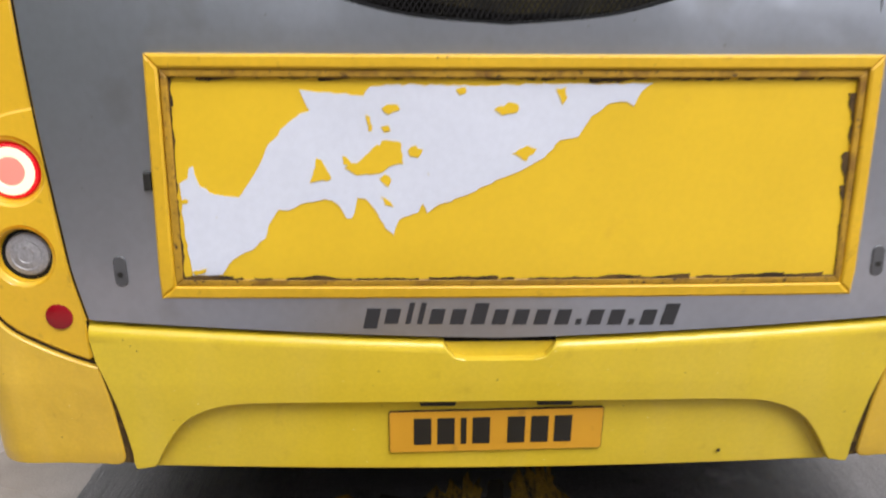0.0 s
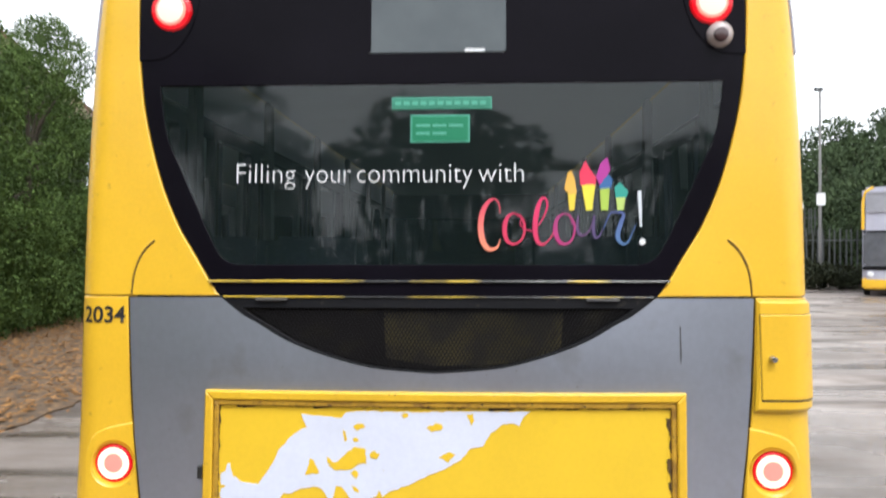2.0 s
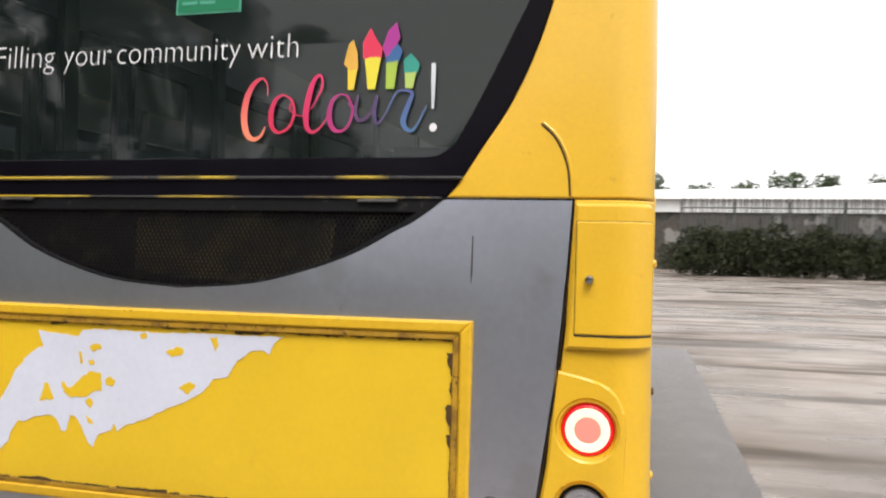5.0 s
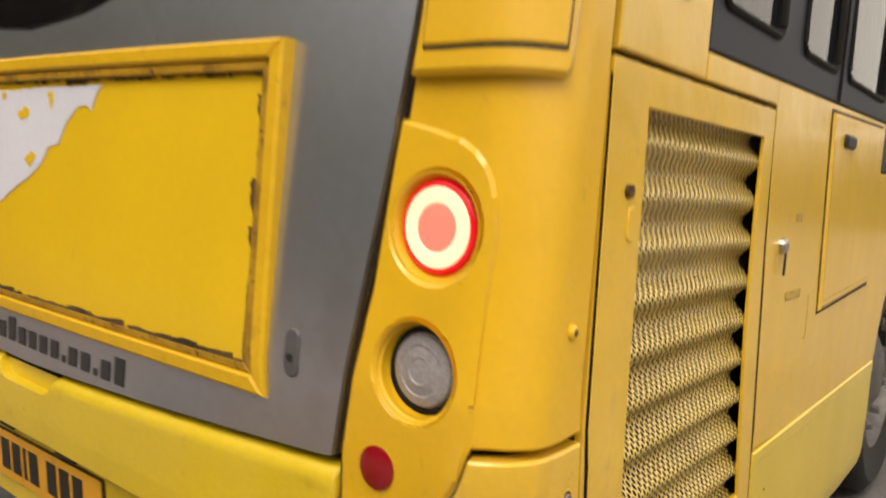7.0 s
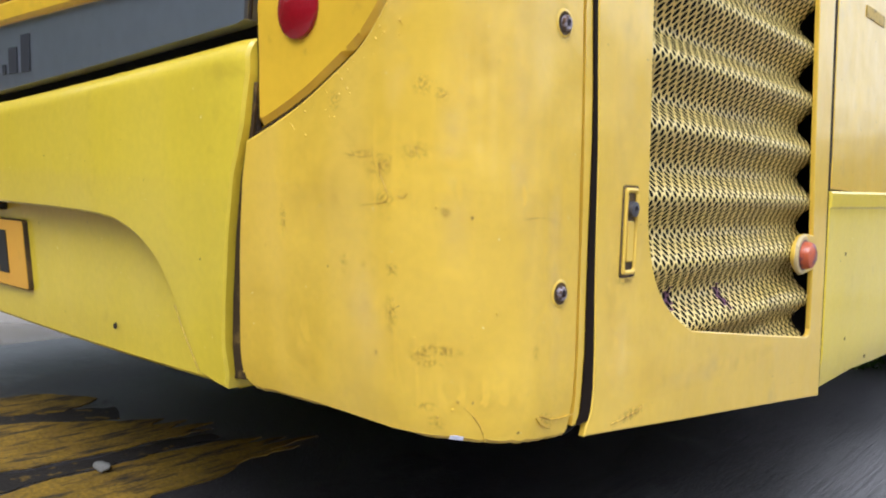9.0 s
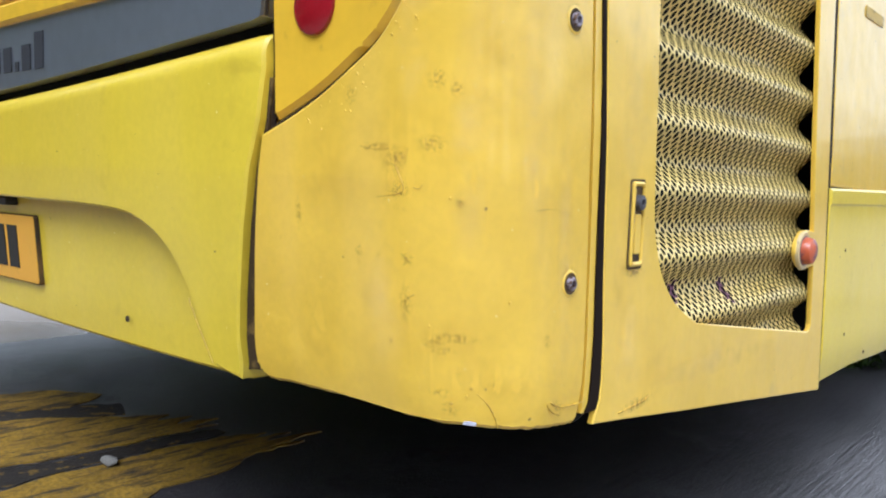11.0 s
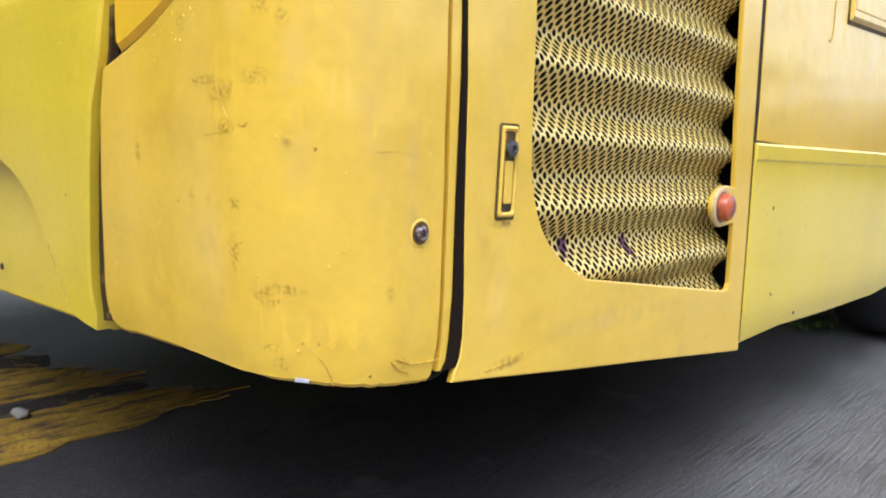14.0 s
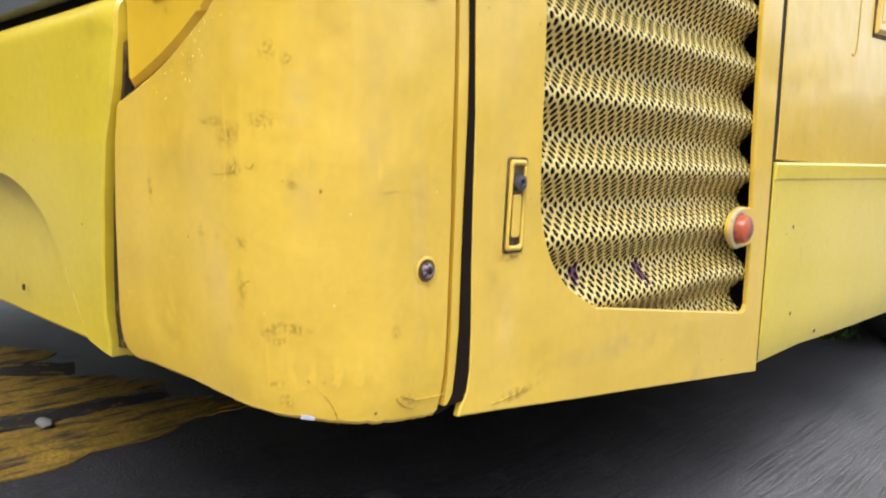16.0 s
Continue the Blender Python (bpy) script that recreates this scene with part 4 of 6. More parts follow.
for i in range(4):
    j = (i + 1) % 4
    a, b, c, d = corner[i], corner[j], inner[j], inner[i]
    g = 0.0012
    mix_in = lambda p, q_, f_: (p[0] + (q_[0] - p[0]) * f_, p[1] + (q_[1] - p[1]) * f_)
    e0, e1 = mix_in(a, d, 0.62), mix_in(b, c, 0.62)
    panel("rail", [a, b, e1, e0], FRAME_YELLOW, advert, 0.009, 0.020, 0.005, shape=frame_lift)
    f0, f1 = mix_in(a, d, 0.66), mix_in(b, c, 0.66)
    panel("rail_step", [f0, f1, c, d], FRAME_DIRTY, advert, 0.0065, 0.014, 0.003, shape=lambda p, z: 0.7 * frame_lift(p, z), label="dirty inner step of the frame")
rng = random.Random(5)
for i in range(4):
    # broken brown sealant along the inner edge of each rail
    j = (i + 1) % 4
    (xa, za), (xb, zb) = inner[i], inner[j]
    nx, nz = -(zb - za), xb - xa
    ln = math.hypot(nx, nz)
    nx, nz = nx / ln, nz / ln
    depth = (0.005, 0.011, 0.006, 0.006)[i]
    at = 0.0
    while at < ln - 0.02:
        run = min(ln - at, rng.uniform(0.02, 0.16))
        k = max(3, int(run / 0.008))
        w, inn = depth * 0.5, []
        for m in range(k + 1):
            w = min(depth * 1.8, max(0.0012, w + rng.uniform(-0.45, 0.45) * depth))
            f_ = (at + run * m / k) / ln
            inn.append((xa + (xb - xa) * f_ + nx * w, za + (zb - za) * f_ + nz * w))
        f0, f1 = at / ln, (at + run) / ln
        panel("grime", [(xa + (xb - xa) * f0 - nx * 0.002, za + (zb - za) * f0 - nz * 0.002), (xa + (xb - xa) * f1 - nx * 0.002, za + (zb - za) * f1 - nz * 0.002)] + inn[::-1], GRIME_AND_SHADOW, advert, 0.0068, 0.002, 0, label="broken brown edge of old sealant", fine=False)
        at += run + (rng.uniform(0.0, 0.03) if rng.random() < 0.5 else 0.0)
panel("clip", [(-0.757, 1.055), (-0.742, 1.055), (-0.742, 1.094), (-0.757, 1.094)], INK, advert, 0.016, 0.016, 0.003, label="small black clip")
# torn film: an outline in the board's own shares of width and height
W0, W1, H0, H1 = FX0 + FW + 0.006, FX1 - FW - 0.006, FZ0 + FW + 0.004, FZ1 - FW - 0.012


def bd(px, py):
    """A place on the board from shares of its picture (0 to 1035 across, 0 to 305 down)."""
    return (W0 + (px - 325) / 1035 * (W1 - W0) - 0.014 * (1 - (px - 325) / 900), H1 - (py - 295) / 304 * (H1 - H0))


FILM = [(336, 448), (348, 440), (352, 424), (358, 422), (366, 452), (380, 462), (425, 470), (440, 448), (458, 420), (470, 392), (500, 358), (524, 340), (538, 336), (530, 322), (524, 305), (560, 309), (618, 313), (628, 300), (660, 297), (760, 298), (905, 296), (1000, 296), (1048, 294), (1032, 306), (1022, 328), (1010, 322), (985, 324), (958, 344), (948, 360), (940, 374), (912, 380), (890, 405), (870, 418), (840, 432), (800, 450), (770, 466), (730, 480), (712, 494), (704, 478), (698, 492), (668, 505), (660, 528), (648, 518), (632, 488), (618, 470), (605, 470), (596, 502), (588, 502), (574, 478), (556, 472), (520, 478), (500, 490), (484, 488), (470, 510), (462, 534), (446, 548), (424, 560), (404, 576), (392, 594), (345, 596), (338, 520)]
tear = random.Random(11)


def ragged(points, step=0.011, amp=0.0022):
    """The same outline with a finely torn edge."""
    out = []
    for i, p in enumerate(points):
        q = points[(i + 1) % len(points)]
        k = max(1, int(math.hypot(q[0] - p[0], q[1] - p[1]) / step))
        for j in range(k):
            a = amp if j else amp * 0.4
            out.append((p[0] + (q[0] - p[0]) * j / k + tear.uniform(-a, a), p[1] + (q[1] - p[1]) * j / k + tear.uniform(-a, a)))
    return out


film = panel("torn_film", ragged([bd(*p) for p in FILM]), WHITE_FILM, advert, 0.0060, 0.002, 0, label="torn remains of white film")
BITS = [[(610, 412), (630, 392), (650, 380), (672, 382), (676, 416), (655, 420), (640, 432), (606, 434), (588, 422)], [(534, 446), (545, 408), (554, 410), (566, 440), (545, 444)], [(645, 332), (655, 325), (668, 326), (672, 334), (655, 341)], [(812, 334), (832, 323), (848, 326), (846, 338), (824, 342)], [(840, 400), (862, 388), (876, 394), (862, 412)], [(682, 396), (694, 388), (706, 394), (698, 406), (686, 405)], [(640, 440), (648, 432), (658, 440), (652, 452)], [(584, 404), (594, 410), (600, 424), (586, 416)], [(902, 302), (918, 300), (920, 316), (914, 326), (908, 312)], [(754, 304), (768, 300), (770, 308), (760, 312)], [(642, 360), (654, 357), (658, 366), (648, 368)], [(620, 342), (627, 345), (630, 366), (624, 366)], [(336, 474), (348, 474), (346, 480), (337, 479)], [(345, 590), (368, 584), (366, 590), (350, 595)], [(640, 468), (655, 476), (660, 484), (648, 480)]]
for bit in BITS:
    panel("film_hole", ragged([bd(*p) for p in bit], 0.008, 0.0025), SIGN_YELLOW, film, 0.0075, 0.001, 0)

# dark bars in place of the web address
bars = thing("address_lettering", "dark slanted unreadable address lettering on grey panel", "lettering")
rise = [(0, -0.4), (0, 0), (1, 0), (1, 0), (0, 0), (0, 0), (1, 0), (0, 0), (0, 0), (0, 0), (0, 0), (-1, 0), (0, 0), (0, 0), (-1, 0), (0, 0), (1, 0)]
x, pitch = -0.308, 0.0437
for i, (up, down) in enumerate(rise):
    z0 = 0.7515 - 0.0005 * i + down * 0.03
    h = 0.014 if up < 0 else (0.052 if up else 0.037) - down * 0.03
    w = 0.012 if up < 0 or i in (2, 3) else 0.031
    decal("letter_bar", [(x, z0), (x + w, z0), (x + w + h * 0.22, z0 + h), (x + h * 0.22, z0 + h)], INK_GREY, bars, 0.0022)
    x += pitch * (0.55 if w < 0.02 else 1.0) * 1.075

# bumper with the recess for the number plate
def bumper_top(x):
    return grey_bottom(x) - 0.013


def recess(q):
    return bent([(q * 0.812, 0.3755), (q * 0.807, 0.383), (q * 0.795, 0.406), (q * 0.767, 0.452), (q * 0.735, 0.493), (q * 0.695, 0.521), (q * 0.645, 0.539), (q * 0.60, 0.546), (q * 0.50, 0.549), (q * 0.30, 0.549)], 5)


dent = [(0.130, bumper_top(0.13)), (0.122, 0.690), (0.104, 0.668), (0.078, 0.660), (-0.078, 0.660), (-0.104, 0.668), (-0.122, 0.690), (-0.130, bumper_top(0.13))]
outer = [(0.922, bumper_top(0.92)), (0.922, 0.709), (0.914, 0.6565), (0.896, 0.605), (0.881, 0.544), (0.868, 0.467), (0.862, 0.415), (0.863, 0.385), (0.859, 0.3675)]
arch = recess(1) + [(0.0, 0.550)] + list(reversed(recess(-1)))
bumper_line = [(x, bumper_top(x)) for x in np.linspace(-0.89, -0.16, 16)] + dent[::-1] + [(x, bumper_top(x)) for x in np.linspace(0.16, 0.89, 16)] + outer + arch + mirrored(outer)
bumper_line = [p for i, p in enumerate(bumper_line) if i == 0 or (abs(p[0] - bumper_line[i - 1][0]) + abs(p[1] - bumper_line[i - 1][1])) > 1e-3]


def bumper_swell(a, z):
    """The top edge rolls in over a rounded ledge, and the ends turn in a little."""
    d = max(0.0, min(1.0, (bumper_top(a) - z) / 0.026))
    e = max(0.0, min(1.0, (abs(a) - 0.905 + 0.20 * max(0.0, 0.66 - z)) / 0.02))
    return 0.005 + 0.024 * (math.sqrt(1 - (1 - d) ** 2) - 1) - 0.006 * e * e


JOINT = [(0.919, 0.700), (0.911, 0.650), (0.893, 0.603), (0.878, 0.543), (0.865, 0.467), (0.859, 0.415), (0.860, 0.378)]
JOINT_OUT = [(0.891, 0.383), (0.887, 0.410), (0.892, 0.482), (0.898, 0.544), (0.908, 0.605), (0.9145, 0.641), (0.926, 0.700)]
# brown fill strips paint the dark of the recess beside the bumper
for q in (1, -1):
    panel("bumper_joint", [(q * a, b) for a, b in JOINT + JOINT_OUT][::q], JOINT_FILL, bus, -0.0050, 0.006, 0.001, label="dark brown fill of the gap at the bumper's end")
BUMPER_SCRATCHES = ([(0.829, 0.511), (0.842, 0.513), (0.858, 0.514)], [(0.748, 0.447), (0.768, 0.412), (0.793, 0.373)])
bumper = panel("bumper", bumper_line, LEMON, bus, 0.002, 0.04, 0.003, label="yellow moulded rear bumper", shape=bumper_swell, levels=[0.655 + 0.004 * k for k in range(24)])
panel("bumper_recess", [(x, 0.343 + 0.016 * (abs(x) / 0.857) ** 2) for x in np.linspace(-0.835, 0.835, 25)] + [(0.81, 0.44), (0.74, 0.54), (0.6, 0.57), (-0.6, 0.57), (-0.74, 0.54), (-0.81, 0.44)], LEMON, bumper, -0.025, 0.03, 0.004)
panel("grip_recess", [(-0.134, 0.650), (0.134, 0.650), (0.134, 0.704), (-0.134, 0.704)], LEMON, bumper, -0.017, 0.01, 0)
# near-black sheet paints in the shade at the top of the grip
panel("grip_shadow", [(-0.126, 0.699), (0.126, 0.699), (0.130, 0.712), (-0.130, 0.712)], DARK, bumper, -0.0145, 0.002, 0)
for x in (-0.14, 0.135):
    panel("plate_lamp", round_rect(x - 0.042, x + 0.042, 0.533, 0.547, 0.005), INK, bumper, -0.004, 0.02, 0.002)
part("screw", lathe([(0.005, 0), (0.004, 0.0015), (0, 0.002)], frame_at(0.549, 0.390, -0.020), 10), GRIME_AND_SHADOW, bumper)
for pts in BUMPER_SCRATCHES:
    part("scratch", strip_on_skin(bent(pts, 4), 0.0007, off=-0.002, sides=4), SCUFF, bumper)
plate = thing("number_plate", "yellow rear number plate with unreadable dark characters", "number plate")
def on_plate(points):
    """The plate hangs a little askew."""
    return [(a, b + 0.005 + 0.017 * a) for a, b in points]


panel("plate_board", on_plate(round_rect(-0.2565, 0.2565, 0.3945, 0.5105, 0.007)), GRIME_AND_SHADOW, plate, -0.0175, 0.008, 0.001)
panel("plate_face", on_plate(round_rect(-0.2545, 0.2545, 0.3965, 0.5085, 0.006)), PLATE, plate, -0.0162, 0.002, 0)
x = -0.197
for i in range(7):
    w = 0.014 if i == 2 else 0.042
    decal("character_bar", on_plate([(x, 0.418), (x + w, 0.418), (x + w, 0.491), (x, 0.491)]), INK, plate, -0.0148)
    x += w + (0.042 if i == 3 else 0.014)

def ring_hole(x, z, r, n=32):
    return [(x + r * math.cos(-k * 2 * math.pi / n), z + r * math.sin(-k * 2 * math.pi / n)) for k in range(n)]


def quarter_blend(a, z):
    """The quarter sinks behind the tailgate below and meets the pillar above and the flank."""
    return 0.010 * max(min(1.0, max(0.0, (z - 1.25) / 0.2)), min(1.0, max(0.0, (abs(a) - 1.16) / 0.08)))


def corner_tuck(a, z):
    """The corner's lower edge tucks in a little."""
    t = max(0.0, (0.424 - z) / 0.05)
    return -0.0035 * t * t


# lower corner panels, lamp housings and lamps, both sides
CORNER_CURVE = [(0.9115, 0.641), (0.9587, 0.658), (1.003, 0.677), (1.045, 0.699), (1.0834, 0.722), (1.1122, 0.7504), (1.1268, 0.776), (1.1347, 0.8014), (1.139, 0.8145)]
CORNER_FLAT = [(1.165, 0.8165), (1.19, 0.8168), (1.2286, 0.8165), (1.28, 0.8168)]
CORNER_TOP = bent(CORNER_CURVE, 4) + CORNER_FLAT
for q in (1, -1):
    top = CORNER_TOP + [(sy(seam_y(0.8175), 0.8175), 0.8175)]
    side = [(sy(seam_y(z), z), z) for z in (0.75, 0.65, 0.55, 0.50, 0.44, 0.405, 0.388)] + [(sy(0.153, 0.372), 0.372)]
    low = [(1.3013, 0.3675), (1.2812, 0.3688), (1.245, 0.373), (1.2079, 0.3776), (1.1734, 0.3806), (1.1037, 0.3837), (1.0232, 0.3828), (0.95, 0.379), (0.914, 0.3765), (0.897, 0.3785), (0.887, 0.388), (0.883, 0.410), (0.888, 0.482), (0.894, 0.544), (0.904, 0.605)]
    worn = random.Random(31)
    low = [(a, b + worn.uniform(-0.0008, 0.0008)) if b < 0.384 else (a, b) for a, b in bent(low, 7)]
    line = top + side + low
    corner_panel = panel("corner_panel", [(q * a, b) for a, b in line][::q], YELLOW_WORN, bus, 0.001, 0.03, 0.0035, label="scuffed yellow corner panel of the bumper", shape=corner_tuck, levels=(0.385, 0.392, 0.40, 0.408, 0.416, 0.424))
    for z, y in ((0.751, 0.112), (0.508, 0.122)):
        f = frame_at(q * sy(y, z), z, 0.001)
        cup = part("bolt_cup", lathe([(0.0132, 0.0), (0.0122, 0.0007), (0.0106, 0.0009), (0.0098, 0.0004)], f, 24), YELLOW_WORN, corner_panel)
        part("dark_ring", lathe([(0.0104, 0.0011), (0.0086, 0.0007), (0.005, 0.0005)], f, 20), GRIME_AND_SHADOW, cup)
        part("bolt", lathe([(0.0071, 0.0003), (0.0067, 0.0036), (0.0055, 0.0049), (0.0035, 0.0049), (0.0030, 0.0012), (0, 0.0012)], f, 18), RUSTY, cup, "dirty violet-grey bolt with a socket")
        smudge(q * sy(y, z), z, 0.034, 0.036, EDGE_DARK, corner_panel, off=0.0013)
    if q > 0:
        decal("paint_chip", [(1.168, 0.3835), (1.179, 0.3828), (1.180, 0.3855), (1.174, 0.3868), (1.169, 0.3862)], PALE_CHIP, corner_panel, 0.0022, label="pale chip in the paint")
        # scratches, rubbed curls and pits
        scratches = ([(1.086, 0.583), (1.109, 0.586), (1.119, 0.591), (1.115, 0.603), (1.110, 0.613), (1.111, 0.621)], [(1.129, 0.593), (1.134, 0.592), (1.137, 0.596)], [(1.117, 0.619), (1.121, 0.622), (1.124, 0.627)], [(1.065, 0.629), (1.083, 0.626), (1.103, 0.627)], [(1.140, 0.636), (1.141, 0.626)], [(1.145, 0.635), (1.146, 0.627)], [(1.236, 0.576), (1.260, 0.578), (1.291, 0.572)], [(0.971, 0.574), (0.972, 0.563), (0.975, 0.554)], [(1.128, 0.498), (1.120, 0.493), (1.117, 0.485), (1.120, 0.471)], [(1.251, 0.396), (1.258, 0.388), (1.271, 0.382)], [(1.181, 0.412), (1.188, 0.405), (1.195, 0.393), (1.198, 0.380)], [(1.256, 0.397), (1.279, 0.389), (1.312, 0.388)])
        for pts in scratches:
            part("scratch", strip_on_skin(bent(pts, 4), 0.0007, off=0.0005, sides=5), SCUFF, corner_panel)
        for a, z, w, h, turn in ((1.146, 0.458, 0.030, 0.014, 20), (1.166, 0.462, 0.036, 0.012, -8), (1.152, 0.450, 0.034, 0.010, 5), (1.158, 0.397, 0.018, 0.016, 0), (1.150, 0.411, 0.024, 0.010, 0), (1.251, 0.457, 0.012, 0.016, 0), (1.149, 0.686, 0.020, 0.022, 0), (1.119, 0.489, 0.016, 0.040, 0), (1.110, 0.617, 0.034, 0.024, 20), (1.144, 0.631, 0.034, 0.018, 0), (1.085, 0.628, 0.050, 0.010, 0), (1.052, 0.676, 0.020, 0.024, 30), (1.166, 0.678, 0.014, 0.018, 0), (0.972, 0.563, 0.012, 0.040, 0), (1.169, 0.582, 0.012, 0.018, 0), (1.121, 0.529, 0.018, 0.014, 0), (1.088, 0.531, 0.012, 0.010, 0), (1.062, 0.532, 0.014, 0.014, 0), (1.115, 0.590, 0.030, 0.014, 10), (1.265, 0.392, 0.030, 0.016, -20)):
            smudge(a, z, w, h, BROWN_STAIN, corner_panel, turn=turn)
        for a, z, w, h in ((1.12, 0.62, 0.16, 0.10), (1.15, 0.455, 0.12, 0.07), (1.19, 0.42, 0.14, 0.05), (1.02, 0.60, 0.10, 0.12), (1.20, 0.70, 0.06, 0.20), (1.00, 0.44, 0.10, 0.10)):
            smudge(a, z, w, h, FAINT_STAIN, corner_panel, off=0.0012)
        # paler upright bands on the corner
        for a, z, w, h in ((1.13, 0.73, 0.05, 0.22), (1.235, 0.66, 0.04, 0.34), (1.175, 0.62, 0.035, 0.30), (1.28, 0.55, 0.03, 0.30), (1.09, 0.50, 0.07, 0.20)):
            smudge(a, z, w, h, PALE_FILM, corner_panel, off=0.0011)
        for a, z in ((1.038, 0.524), (1.088, 0.530), (1.121, 0.530), (1.068, 0.490), (1.176, 0.417), (1.159, 0.402), (1.119, 0.620), (1.169, 0.579)):
            part("pit", lathe([(0.0016, 0.0003), (0.0010, 0.0006), (0, 0.0005)], frame_at(a, z, 0.0008), 8), SCUFF, corner_panel)
        for a, z in ((1.210, 0.495), (1.172, 0.410), (1.161, 0.585), (1.051, 0.661), (1.009, 0.645), (1.141, 0.471)):
            part("paint_bead", lathe([(0.0014, 0.0003), (0.0010, 0.0009), (0, 0.0010)], frame_at(a, z, 0.0008), 8), YELLOW_WORN, corner_panel)
        bubbles = random.Random(21)
        for k in range(46):
            i = bubbles.randrange(6, 26)
            a, z = CORNER_TOP[i]
            d = bubbles.uniform(0.004, 0.030) * bubbles.random()
            size = bubbles.uniform(0.0006, 0.0015)
            part("paint_bead", lathe([(size, 0.0002), (size * 0.7, 0.0007), (0, 0.0009)], frame_at(a + d * 0.9, z - d - 0.004, 0.0008), 7), YELLOW_WORN, corner_panel)

    # plain rear quarter round the lamp pod
    quarter = [(0.962, 1.000), (0.985, 1.18), (0.999, 1.320), (1.014, 1.630), (sy(seam_y(1.63), 1.63), 1.630), (sy(seam_y(1.25), 1.25), 1.25), (sy(seam_y(0.832), 0.832), 0.832)] + [(a, b + (0.012 if a > 1.138 else 0.016)) for a, b in reversed(CORNER_TOP)] + [(0.922, 0.668), (0.9225, 0.770)]
    quarter_panel = panel("rear_quarter", [(q * a, b) for a, b in quarter][::q], YELLOW, bus, -0.010, 0.03, 0.004, holes=[ring_hole(q * (1.056 - (0.008 if q < 0 else 0)), 1.090, 0.066), ring_hole(q * (1.047 - (0.008 if q < 0 else 0)), 0.905, 0.060)], label="yellow rear quarter with lamp housing", shape=quarter_blend)
    pod = [(0.9245, 0.772), (0.963, 1.000), (0.979, 1.224)] + bent([(0.990, 1.224), (1.050, 1.211), (1.098, 1.194), (1.130, 1.165), (1.145, 1.125), (1.150, 1.080), (1.146, 1.00), (1.143, 0.90), (1.141, 0.832)], 5) + [(a - 0.002, b + 0.008) for a, b in reversed(bent(CORNER_CURVE, 4)) if 0.925 < a < 1.137] + [(0.9235, 0.664), (0.9235, 0.70)]
    lamp_pod = panel("lamp_housing", [(q * a, b) for a, b in pod][::q], YELLOW, bus, -0.005, 0.012, 0.006, holes=[ring_hole(q * (1.056 - (0.008 if q < 0 else 0)), 1.090, 0.070), ring_hole(q * (1.047 - (0.008 if q < 0 else 0)), 0.905, 0.065)], label="raised yellow lamp housing")
    f = frame_at(q * (1.056 - (0.008 if q < 0 else 0)), 1.090, -0.005)
    part("lamp_bezel", lathe([(0.072, 0.001), (0.068, 0.0), (0.060, -0.016)], f), YELLOW, lamp_pod)
    lamp = part("tail_lamp", lathe([(0.062, -0.018), (0.0615, -0.010), (0.058, -0.007)], f), LAMP_DIM, bus, "lit round red tail lamp")
    part("red_band", lathe([(0.0582, -0.0072), (0.054, -0.005), (0.050, -0.006)], f), LAMP_RING, lamp)
    part("lit_ring", lathe([(0.053, -0.007), (0.050, -0.003), (0.036, -0.002), (0.031, -0.005)], f), LAMP_HOT, lamp)
    part("core", lathe([(0.033, -0.006), (0.024, -0.003), (0, -0.002)], f), LAMP_CORE, lamp)
    f = frame_at(q * (1.047 - (0.008 if q < 0 else 0)), 0.905, -0.006)
    part("lamp_bezel", lathe([(0.067, 0.001), (0.064, -0.001), (0.061, -0.010), (0.057, -0.030)], f), YELLOW, lamp_pod)
    lamp = part("reversing_lamp", lathe([(0.058, -0.032), (0.057, -0.024), (0.053, -0.021), (0.049, -0.024)], f), RUBBER, bus, "unlit round clear reversing lamp")
    part("lens", lathe([(0.050, -0.025), (0.046, -0.018), (0.034, -0.014), (0.032, -0.0155), (0.018, -0.012), (0.016, -0.0135), (0, -0.012)], f), LENS, lamp)
    f = frame_at(0.993 if q > 0 else -0.981, 0.766, -0.005)
    part("reflector", lathe([(0.031, -0.003), (0.030, 0.002), (0.026, 0.004), (0, 0.005)], f, 32), RED_LENS, bus, "round red reflector")

# dark strips in the gaps between the mouldings
for q in (1, -1):
    for pts, r_, o in (([(a + 0.005, b) for a, b in right], 0.0020, -0.004), ([(0.925, 0.755), (0.925, 0.709), (0.9165, 0.6565), (0.8985, 0.605), (0.886, 0.544), (0.876, 0.467), (0.871, 0.415), (0.875, 0.383)], 0.0042, -0.012), ([(a, b + 0.005) for a, b in CORNER_CURVE], 0.0024, -0.010)):
        part("gap_strip", strip_on_skin([(q * a, b) for a, b in bent(pts, 4)], r_, off=o), GAP_FILL, bus, "dark strip in the gap between mouldings")

# fleet number, filler flap
writing("2034", -1.166, -1.020, 1.546, 0.052, INK, bus, 0.003, name="fleet_number", bold=0.02, label="black fleet number")
flap_box = panel("filler_surround", [(1.000, 1.278), (1.006, 1.350), (1.016, 1.622), (1.196, 1.622), (1.214, 1.612), (1.217, 1.290), (1.210, 1.278)], YELLOW, bus, 0.012, 0.014, 0.008, label="raised yellow surround of the filler flap")
flap = panel("filler_flap", round_rect(1.021, 1.202, 1.3135, 1.578, 0.004), YELLOW, flap_box, 0.016, 0.008, 0.003, label="closed yellow filler flap")
panel("flap_gap", round_rect(1.0195, 1.2045, 1.3085, 1.5795, 0.004), INK, flap_box, 0.0128, 0.003, 0)
